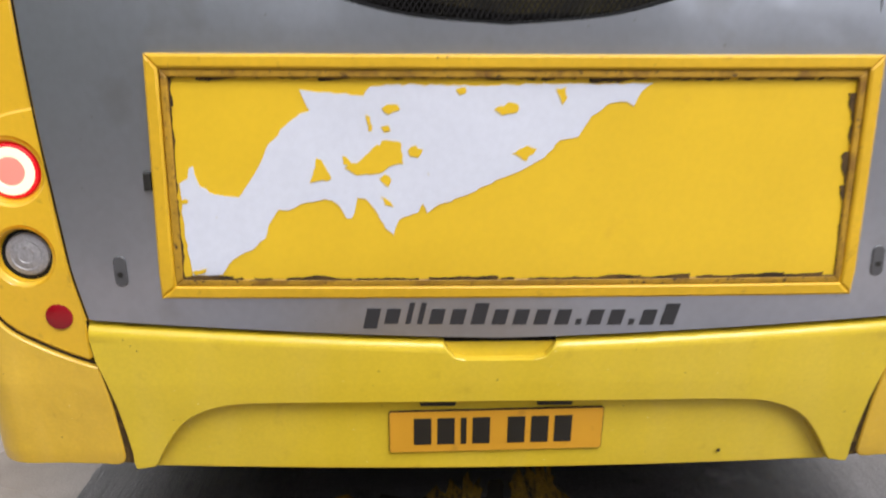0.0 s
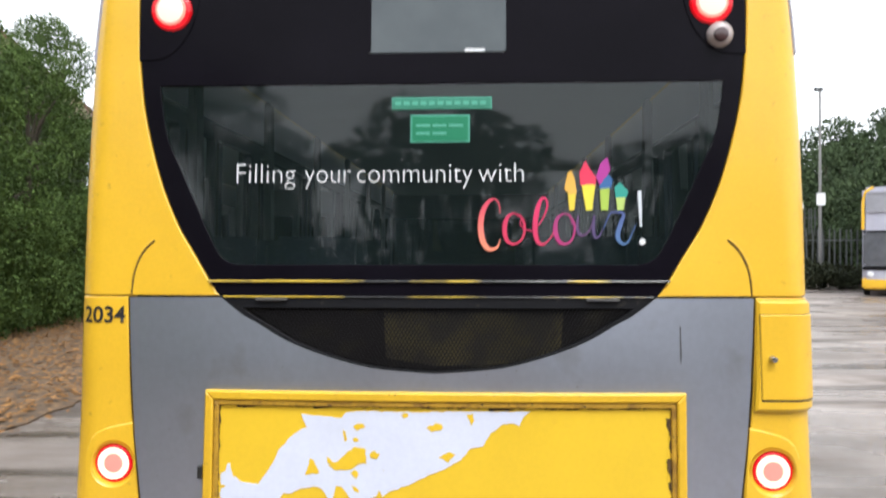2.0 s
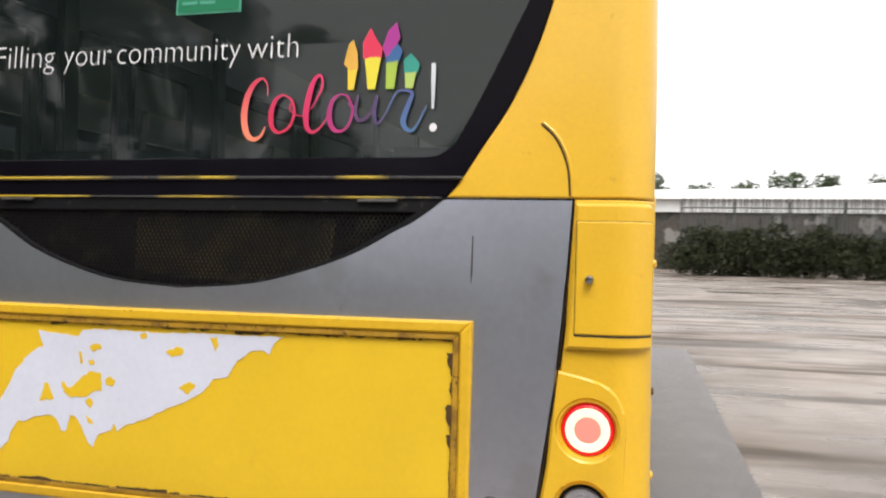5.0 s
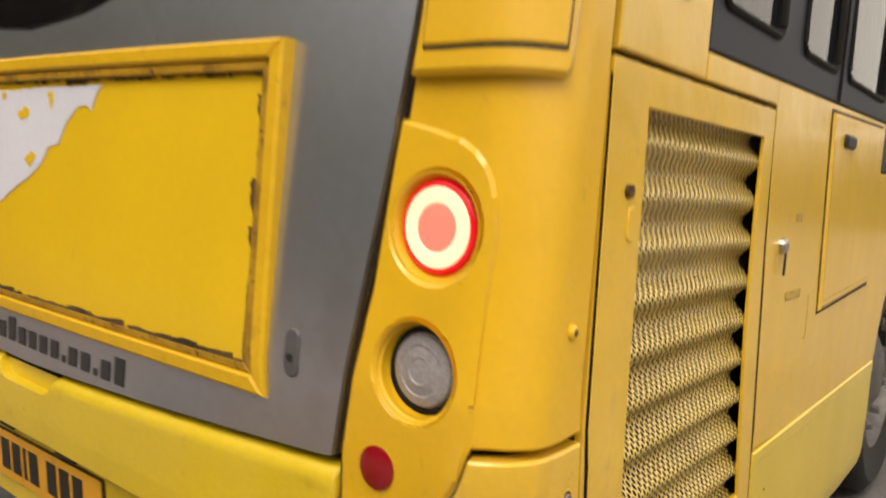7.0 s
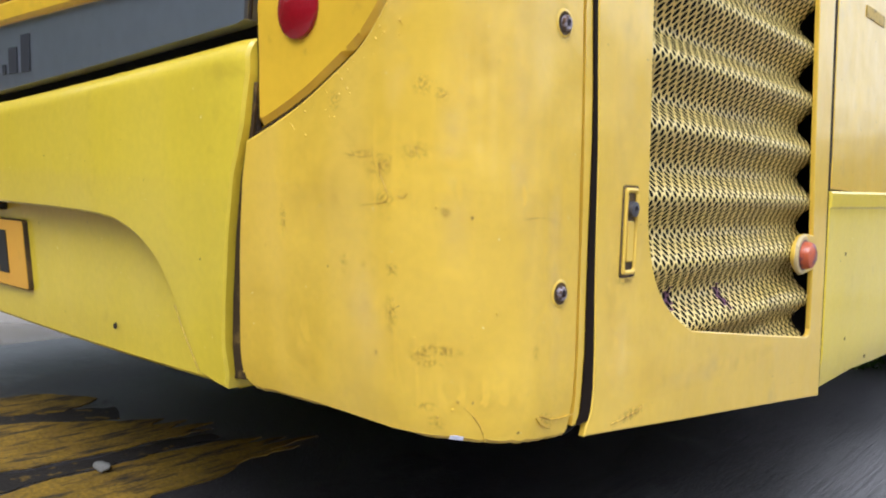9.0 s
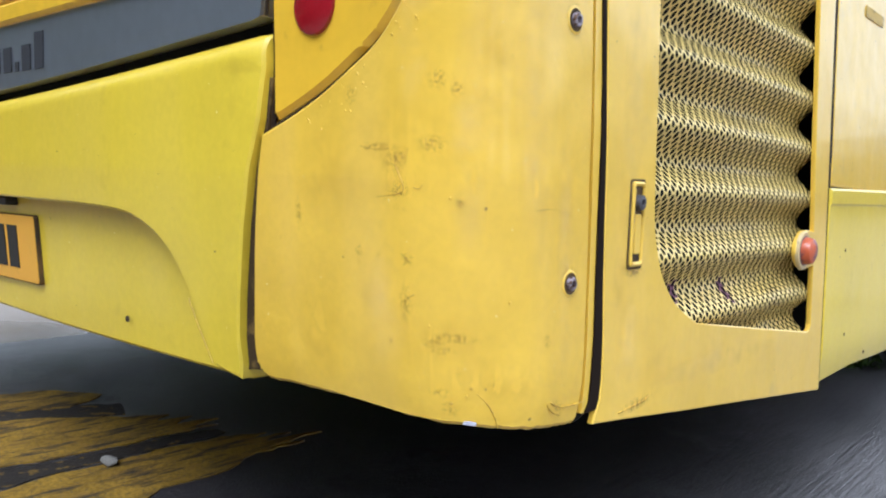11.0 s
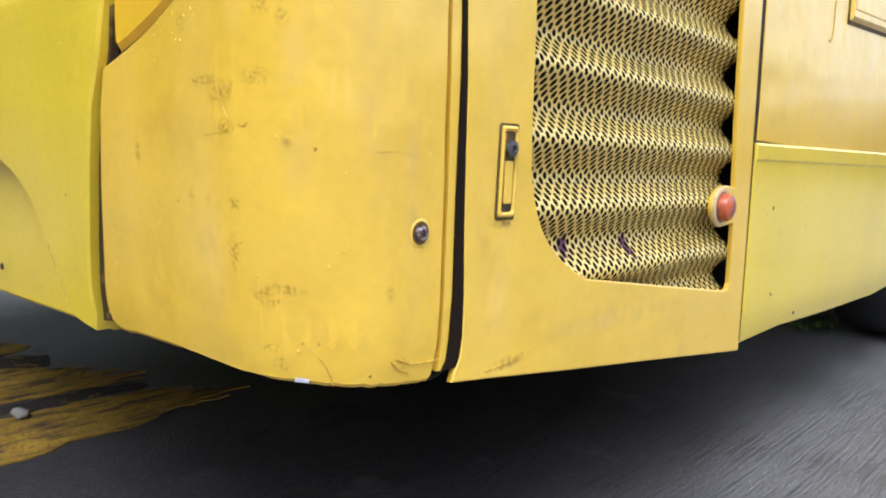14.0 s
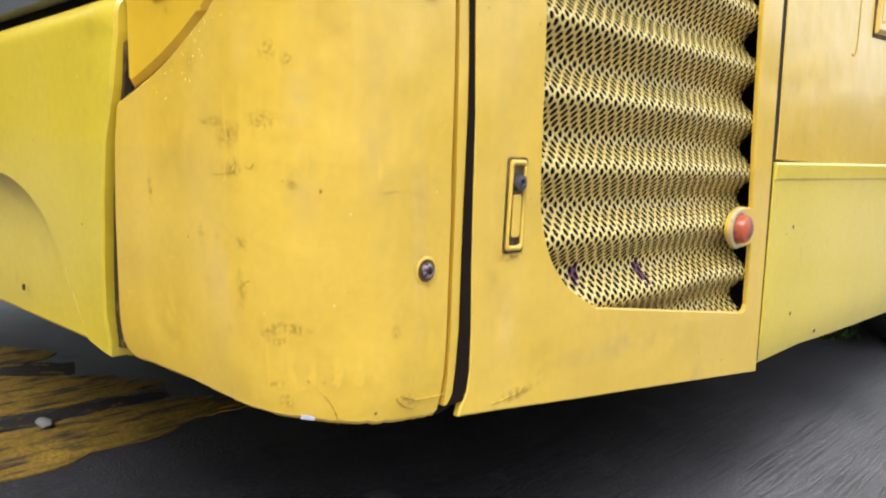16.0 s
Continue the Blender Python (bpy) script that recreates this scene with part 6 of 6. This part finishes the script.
def tree(name, height, spread, seed, mat, label, category="tree", leaves=130, leaf=0.09, bare=0.12, clumps=26, full=(0.16, 0.30)):
    r = random.Random(seed)
    root = thing(name, label, category)
    trunk = tube([(0, 0, -0.1), (0.05, 0.04, height * 0.25), (-0.06, 0.05, height * 0.55), (0.02, -0.03, height * 0.85)], 0.035 * height * 0.5, 9, taper=0.25)
    trunk_ob = part("trunk", trunk, BARK, root)
    centres = []
    for k in range(clumps):
        a, h = r.uniform(0, 2 * math.pi), r.uniform(bare, 0.97)
        reach = spread * math.sin(math.pi * min(1, 0.22 + 0.74 * h)) * r.uniform(0.35, 1.0)
        c = (reach * math.cos(a), reach * math.sin(a), h * height)
        centres.append((*c, r.uniform(*full) * spread * (1.15 - 0.5 * h)))
        if k < 9:
            part("limb", tube([(0, 0, max(0.2, c[2] - 0.25 * height)), (c[0] * 0.5, c[1] * 0.5, c[2] - 0.08 * height), c], 0.05, 6, taper=0.3), BARK, trunk_ob)
    v, f = leaf_cloud(centres, leaves, leaf, seed)
    me = bpy.data.meshes.new("crown")
    me.from_pydata(v, [], f)
    me.materials.append(mat)
    ob = new("crown", me)
    ob.parent = root
    return root


# tall hedge trees along the verge, left of the bus
verge = flat_patch("verge", [(-4.7, -6), (-4.6, 6), (-4.9, 18), (-5.5, 40), (-60, 60), (-60, -40), (-4.8, -40)], 0.02, SOIL, 0.10, 0.04)
tagged(verge, "leaf-strewn bare soil verge", "verge", kind="structure")
hedge_a = tree("hedge_tree", 8.2, 2.9, 3, LEAF, "tall dense green hedge tree on the verge", leaves=1500, leaf=0.042, clumps=80, full=(0.18, 0.32), bare=0.04)
hedge_b = tree("hedge_tree", 7.4, 2.6, 9, LEAF, "tall dense green hedge tree on the verge", leaves=1500, leaf=0.042, clumps=80, full=(0.18, 0.32), bare=0.03)
spots = [(-11.3, 11.5, 0), (-11.9, 15.3, 1), (-12.6, 19.5, 0), (-12.0, 24.0, 1), (-12.2, 29.0, 0), (-11.6, 8.0, 1), (-11.5, 4.0, 0), (-14.5, 13.5, 1), (-15.0, 18.0, 0), (-15.0, 23.0, 0), (-11.8, 34.0, 1), (-10.6, 26.0, 0), (-9.8, 31.0, 1), (-9.0, 38.0, 0), (-8.0, 45.0, 1), (-11.6, -1.0, 1), (-12.0, -6.0, 0), (-11.0, 9.8, 1), (-11.4, 13.4, 1), (-11.6, 17.3, 0), (-12.0, 21.7, 0), (-12.6, 10.6, 0)]
first = {0: True, 1: True}
for i, (x, y, k) in enumerate(spots):
    src = (hedge_a, hedge_b)[k]
    sc = (1.0 + 0.09 * ((i * 7) % 5 - 2)) * (0.80 if 7 < y < 18.5 else 0.90)
    m = Matrix.Translation((x, y, 0.0)) @ pose(0, 0, 0, 0, 0, i * 67)
    if first[k]:
        src.matrix_basis, first[k] = m, False
    else:
        copy_thing(src, m @ Matrix.Diagonal((1, 1, sc, 1)))
for ob in (hedge_a, hedge_b):
    tagged(ob, group="hedge trees on the verge")
# low growth that closes the hedge's foot
r = np.random.RandomState(4)
cs = [(-9.7 - 1.3 * r.rand(), y, 0.35 + 0.9 * r.rand(), 0.75 + 0.35 * r.rand()) for y in np.arange(2, 36, 0.55)]
v, f = leaf_cloud(cs, 950, 0.042, 8)
me = bpy.data.meshes.new("undergrowth")
me.from_pydata(v, [], f)
me.materials.append(LEAF)
tagged(new("undergrowth", me), "dark green undergrowth at the hedge's foot", "undergrowth", kind="stuff")
# fallen leaves on the verge
r = np.random.RandomState(6)
n = 15000
px, py = -4.8 - 6.5 * r.rand(n) ** 1.1, -2 + 26 * r.rand(n)
edge = 600
px[:edge] = -4.3 - 0.8 * r.rand(edge)
ang, sz_ = r.rand(n) * 6.28, 0.03 + 0.04 * r.rand(n)
v, f = [], []
for i in range(n):
    c, s_ = math.cos(ang[i]) * sz_[i], math.sin(ang[i]) * sz_[i]
    h = 0.028 + 0.012 * (i % 5)
    v += [(px[i] - c, py[i] - s_, h), (px[i] + s_ * 0.5, py[i] - c * 0.5, h + 0.01), (px[i] + c, py[i] + s_, h + 0.006), (px[i] - s_ * 0.5, py[i] + c * 0.5, h + 0.014)]
    f.append((4 * i, 4 * i + 1, 4 * i + 2, 4 * i + 3))
me = bpy.data.meshes.new("fallen_leaves")
me.from_pydata(v, [], f)
me.materials.append(LITTER)
tagged(new("fallen_leaves", me), "brown fallen leaves on the verge", "leaves", kind="stuff")

# house whose hipped roof shows over the hedge
TILES = material("brown_roof_tiles", (0.17, 0.115, 0.080), 0.8, spots=((1.2, 0.50, 0.66, (0.13, 0.125, 0.055)), (5, 0.58, 0.70, (0.10, 0.065, 0.045))), grain=0.3, grain_size=12, bump=0.6, vary=0.2, coarse=1.5)
house = thing("house", "brick house with brown hipped tile roof behind the hedge", "house", (-22.3, 26.0, 0))
part("wall", box(-9.0, 3.2, 0.6, 9.0, 0, 8.2), BRICK_WALL, house)
bm = bmesh.new()
eave = [bm.verts.new(p) for p in ((-9.6, 0, 8.1), (3.9, 0, 8.1), (3.9, 9.6, 8.1), (-9.6, 9.6, 8.1))]
low = [bm.verts.new((v.co.x, v.co.y, 7.9)) for v in eave]
ridge = [bm.verts.new(p) for p in ((-6.0, 4.8, 12.9), (-0.2, 4.8, 12.9))]
bm.faces.new((eave[0], eave[1], ridge[1], ridge[0]))
bm.faces.new((eave[1], eave[2], ridge[1]))
bm.faces.new((eave[2], eave[3], ridge[0], ridge[1]))
bm.faces.new((eave[3], eave[0], ridge[0]))
for k in range(4):
    bm.faces.new((low[k], low[(k + 1) % 4], eave[(k + 1) % 4], eave[k]))
bm.faces.new(low)
bmesh.ops.recalc_face_normals(bm, faces=bm.faces[:])
roof = part("roof", bm, TILES, house, smooth=0)
RIDGE_TILE = material("ridge_tiles", (0.13, 0.07, 0.05), 0.8, vary=0.2)
for a, c in (((-6.0, 4.8, 12.9), (-0.2, 4.8, 12.9)), ((-0.2, 4.8, 12.9), (3.9, 0, 8.1)), ((-0.2, 4.8, 12.9), (3.9, 9.6, 8.1))):
    part("ridge_tile", tube([a, c], 0.14, 8), RIDGE_TILE, roof)
for k in range(18):
    z = 8.35 + k * 0.25
    f = (z - 8.1) / 4.8
    part("tile_course", box(-9.6 + 3.6 * f, 3.9 - 4.1 * f, 4.8 * f - 0.02, 4.8 * f + 0.03, z - 0.03, z + 0.02), TILES, roof)
part("gutter", tube([(-9.7, -0.05, 8.0), (3.95, -0.05, 8.0)], 0.08, 8), FENCE_PAINT, house)

# palisade fences at the far side of the yard
FY = 47.0


def palisade(x0, y0, x1, y1, height, step, label):
    fence = thing("palisade_fence", label, "fence", (x0, y0, 0), "fences at the yard's edge")
    run = math.hypot(x1 - x0, y1 - y0)
    fence.rotation_euler = (0, 0, math.atan2(y1 - y0, x1 - x0))
    pale = box(-0.05, 0.05, -0.012, 0.012, 0.0, height - 0.1)
    for v in pale.verts:
        if v.co.z > 2:
            v.co.x *= 0.55
    first_pale = part("pale", pale, FENCE_PAINT, fence, smooth=0)
    first_pale.location = (0, 0, 0.1)
    for k in range(1, int(run / step)):
        o = new("pale", first_pale.data)
        o.parent = fence
        o.location = (k * step, 0.012 * math.sin(k * 1.7), 0.1 + 0.03 * math.sin(k * 2.9))
        o.rotation_euler = (0, radians(0.6 * math.sin(k * 4.1)), 0)
    for z in (0.8, height - 0.6):
        part("rail", box(0, run, 0.02, 0.07, z, z + 0.07), FENCE_PAINT, fence)
    for k in range(int(run / 3) + 1):
        part("post", box(k * 3 - 0.07, k * 3 + 0.07, 0.07, 0.2, 0.0, height - 0.2), FENCE_PAINT, fence)


palisade(4.0, FY, 21.2, FY, 4.55, 0.205, "tall grey steel palisade fence before the shed")
palisade(16.6, 38.6, 25.5, 36.4, 3.0, 0.26, "grey steel palisade fence before dark trees")
# shrubs in front of them
r = np.random.RandomState(12)
cs = [(0.9 * math.cos(k * 2.4), 0.6 * math.sin(k * 1.9), 0.35 + 1.25 * ((k * 37) % 10) / 10, 0.6 + 0.25 * ((k * 13) % 7) / 7) for k in range(13)]
v, f = leaf_cloud(cs, 260, 0.10, 21)
me = bpy.data.meshes.new("shrub")
me.from_pydata(v, [], f)
me.materials.append(SHRUB)
shrub = tagged(new("shrub", me), "dull brown-green shrub before the palisade fence", "shrub", "shrubs along the fence")
shrub.location = (4.2, FY - 1.3, 0)
places = [(x, FY - 1.3 + 0.6 * r.rand()) for x in np.arange(5.3, 21.5, 1.15)] + [(x, 37.4 - (x - 16.6) * 0.25) for x in np.arange(16.2, 26, 1.3)]
for i, (x, y) in enumerate(places):
    copy_thing(shrub, Matrix.Translation((x, y, -0.1)) @ pose(0, 0, 0, 0, 0, i * 50) @ Matrix.Diagonal((1, 1, (1.30 if y > 40 else 0.6) + 0.45 * r.rand(), 1)))

# long white-roofed shed beyond the fence
shed = thing("white_shed", "long low shed with white rounded roof beyond the fence", "shed")
part("wall", box(1, 24.0, 59, 72, 0, 4.5), BRICK_WALL, shed)
part("fascia", box(0.9, 24.1, 58.8, 59.0, 4.25, 5.3), WHITE_CLAD, shed)
bm = bmesh.new()
prof = [(58.4, 5.2), (58.5, 5.6), (58.8, 6.0), (59.6, 6.35), (61.5, 6.62), (66, 6.7), (70, 6.6), (72.5, 6.0), (73, 5.2)]
rows_ = []
for x in (-6.0, 2.0, 14.0, 18.6, 23.6, 24.2, 24.6, 24.75):
    drop = 0.55 * max(0.0, min(1.0, (18.6 - x) / 6)) + 0.35 * max(0.0, (x - 23.6) / 1.15) ** 2
    rows_.append([bm.verts.new((x, y, z - drop * (z - 5.2) / 1.5)) for y, z in prof])
for a, c in zip(rows_, rows_[1:]):
    for k in range(len(prof) - 1):
        bm.faces.new((a[k], a[k + 1], c[k + 1], c[k]))
bm.faces.new(rows_[0])
bm.faces.new(rows_[-1][::-1])
bmesh.ops.recalc_face_normals(bm, faces=bm.faces[:])
part("roof", bm, WHITE_CLAD, shed)
for x in (21.0, 22.6):
    part("roof_vent", tube([(x, 66, 6.4), (x, 66, 7.7)], 0.09, 8), STEEL, shed)
# distant trees
far_a = tree("distant_tree", 9.5, 4.2, 31, LEAF_FAR, "distant dull green tree beyond the yard", leaves=170, leaf=0.13, bare=0.05, clumps=70, full=(0.22, 0.36))
far_b = tree("distant_tree", 7.5, 3.8, 37, LEAF_FAR, "distant dull green tree beyond the yard", leaves=170, leaf=0.13, bare=0.05, clumps=70, full=(0.22, 0.36))
tagged(far_a, group="distant trees")
tagged(far_b, group="distant trees")
far_a.matrix_basis = Matrix.Translation((26.3, 76, 0)) @ Matrix.Diagonal((1.05, 1.05, 1.1, 1))
far_b.matrix_basis = Matrix.Translation((24.0, 78, 0)) @ Matrix.Diagonal((1.0, 1.0, 1.15, 1))
for i, (x, y, s_, k) in enumerate(((29.5, 74, 1.2, 0), (33, 72, 1.35, 0), (37, 70, 1.4, 0), (31, 66, 1.25, 1), (35, 62, 1.5, 1), (40, 60, 1.35, 0), (28, 62, 1.2, 1), (27.5, 54, 1.1, 1), (24.0, 43.5, 0.9, 1), (27.5, 43.5, 1.1, 0), (31, 42, 1.1, 0), (24.6, 49.5, 0.85, 1), (35, 45, 1.2, 1), (20.0, 82, 1.05, 1), (16.5, 84, 1.1, 1), (12.5, 86, 1.0, 1), (8, 88, 1.0, 1), (3, 92, 1.0, 0), (-4, 95, 0.9, 0), (46, 44, 1.2, 1), (52, 36, 1.3, 0), (58, 26, 1.3, 1), (60, 14, 1.3, 0), (60, 2, 1.2, 1))):
    copy_thing((far_a, far_b)[k], Matrix.Translation((x, y, 0)) @ pose(0, 0, 0, 0, 0, i * 77) @ Matrix.Diagonal((s_, s_, s_, 1)))
# unseen trees close the yard behind the viewer, tallest at the verge, to darken reflections
for i, (x, y, s_, k) in enumerate(((-10.0, -3.5, 1.25, 0), (-10.5, -7.0, 1.3, 1), (-9.5, -10.0, 1.3, 0), (-12.5, -8.5, 1.4, 1), (-12, -13, 1.4, 0), (-8.5, -13.5, 1.3, 1), (-7.0, -17.0, 1.2, 0), (-14, -5, 1.4, 0))):
    copy_thing((hedge_a, hedge_b)[k], Matrix.Translation((x, y, 0)) @ pose(0, 0, 0, 0, 0, i * 91) @ Matrix.Diagonal((s_, s_, s_, 1)))
for i, (x, y, s_, k) in enumerate(((-6, -20, 0.95, 0), (-3.6, -20, 0.90, 0), (-1.6, -21, 1.30, 1), (0.4, -21, 1.05, 0), (2.6, -20.5, 0.84, 0), (4.8, -21, 0.92, 0), (7.0, -21, 1.15, 1), (9.2, -21, 0.82, 0), (11.6, -22, 1.05, 1), (14, -22, 0.86, 0), (17, -23, 0.90, 0), (20, -23, 0.80, 0), (23, -24, 0.90, 0), (28, -22, 0.9, 1), (34, -18, 0.9, 0), (40, -10, 1.1, 1))):
    copy_thing((far_a, far_b)[k], Matrix.Translation((x, y, 0)) @ pose(0, 0, 0, 0, 0, i * 91) @ Matrix.Diagonal((s_, s_, s_ * 0.85, 1)))

# lamp post
post = thing("lamp_post", "grey street lamp post with small white sign", "street lamp", (17.3, 38.0, 0))
part("column", tube([(0, 0, 0), (0, 0, 10.0)], 0.095, 12, taper=0.55), STEEL, post)
part("lamp_head", box(-0.28, 0.14, -0.10, 0.10, 9.98, 10.14, 0.03), FENCE_PAINT, post)
part("sign_plate", box(-0.22, 0.22, -0.11, -0.09, 4.2, 4.8), WHITE_CLAD, post)


# parked double-decker and a second bus beside it
BUS_GLASS = material("bus_glass_grey", (0.10, 0.105, 0.12), 0.2, vary=0.15)
UPPER_GLASS = material("bus_glass_pale", (0.30, 0.30, 0.33), 0.2, vary=0.1)


def parked_bus(x, y, w, h, length, label, decks, turn, paint):
    b = thing("parked_bus", label, "bus", (x, y, 0), "parked buses across the yard")
    b.rotation_euler = (0, 0, radians(turn))
    hw = w / 2
    part("body", box(-hw, hw, 0, length, 0.35, h, 0.14), paint, b)
    part("bumper", box(-hw - 0.01, hw + 0.01, -0.05, 0.6, 0.30, 0.78, 0.08), YELLOW, b)
    for q in (1, -1):
        part("headlamp", lathe([(0.12, 0), (0.10, 0.03), (0, 0.05)], pose(q * (hw - 0.3), -0.03, 0.92, 90, 0, 0), 16), WHITE, b)
        part("wheel", lathe([(0.48, -0.12), (0.48, 0.12), (0, 0.12)], pose(q * (hw - 0.1), 1.9, 0.48, 0, 90, 0), 20), TYRE, b)
        part("corner_trim", tube([(q * (hw - 0.03), 0.0, 2.75), (q * (hw - 0.04), -0.01, h - 0.6), (q * (hw - 0.12), 0.0, h - 0.22), (q * (hw - 0.4), 0.05, h - 0.02)], 0.06, 8), YELLOW, b)
    part("windscreen", box(-hw + 0.04, hw - 0.04, -0.04, 0.02, 1.25, 2.62, 0.08), BUS_GLASS, b)
    part("wiper_line", box(-hw + 0.02, hw - 0.02, -0.05, 0.02, 1.08, 1.24, 0.03), BLACK, b)
    part("brow", box(-hw + 0.03, hw - 0.03, -0.045, 0.02, 2.62, 2.70, 0.02), BLACK, b)
    if decks > 1:
        part("upper_windscreen", box(-hw + 0.14, hw - 0.14, -0.035, 0.02, 3.45, h - 0.22, 0.08), UPPER_GLASS, b)
    return b


parked_bus(16.95, 30.0, 2.5, 4.5, 10.5, "parked double-decker bus, white and yellow, grey windscreen", 2, -28, PALE_GREY)
parked_bus(11.0, 15.6, 2.5, 2.7, 8.0, "parked yellow single-decker bus", 1, -35, YELLOW)
# a weed growing at the joint under the flank
v, f = leaf_cloud([(0.0, 0.0, 0.035, 0.05), (0.05, 0.06, 0.03, 0.04)], 24000, 0.016, 5)
me = bpy.data.meshes.new("weed")
me.from_pydata(v, [], f)
me.materials.append(LEAF)
weed = tagged(new("weed", me), "small green weed on dark concrete under the bus", "weed")
weed.location = (0.86, 2.54, 0.0)
# a little stone by the painted line
bm = bmesh.new()
bmesh.ops.create_icosphere(bm, subdivisions=2, radius=0.014)
for v in bm.verts:
    v.co += noise.noise_vector(v.co * 90) * 0.004
    v.co.x *= 1.6
    v.co.z *= 0.7
stone = tagged(link("stone", bm, material("pale_stone", (0.24, 0.22, 0.20), 0.85, grain=0.3, grain_size=300, bump=0.5)), "small pale stone on the painted line", "stone")
stone.location = (0.098, 0.200, 0.018)
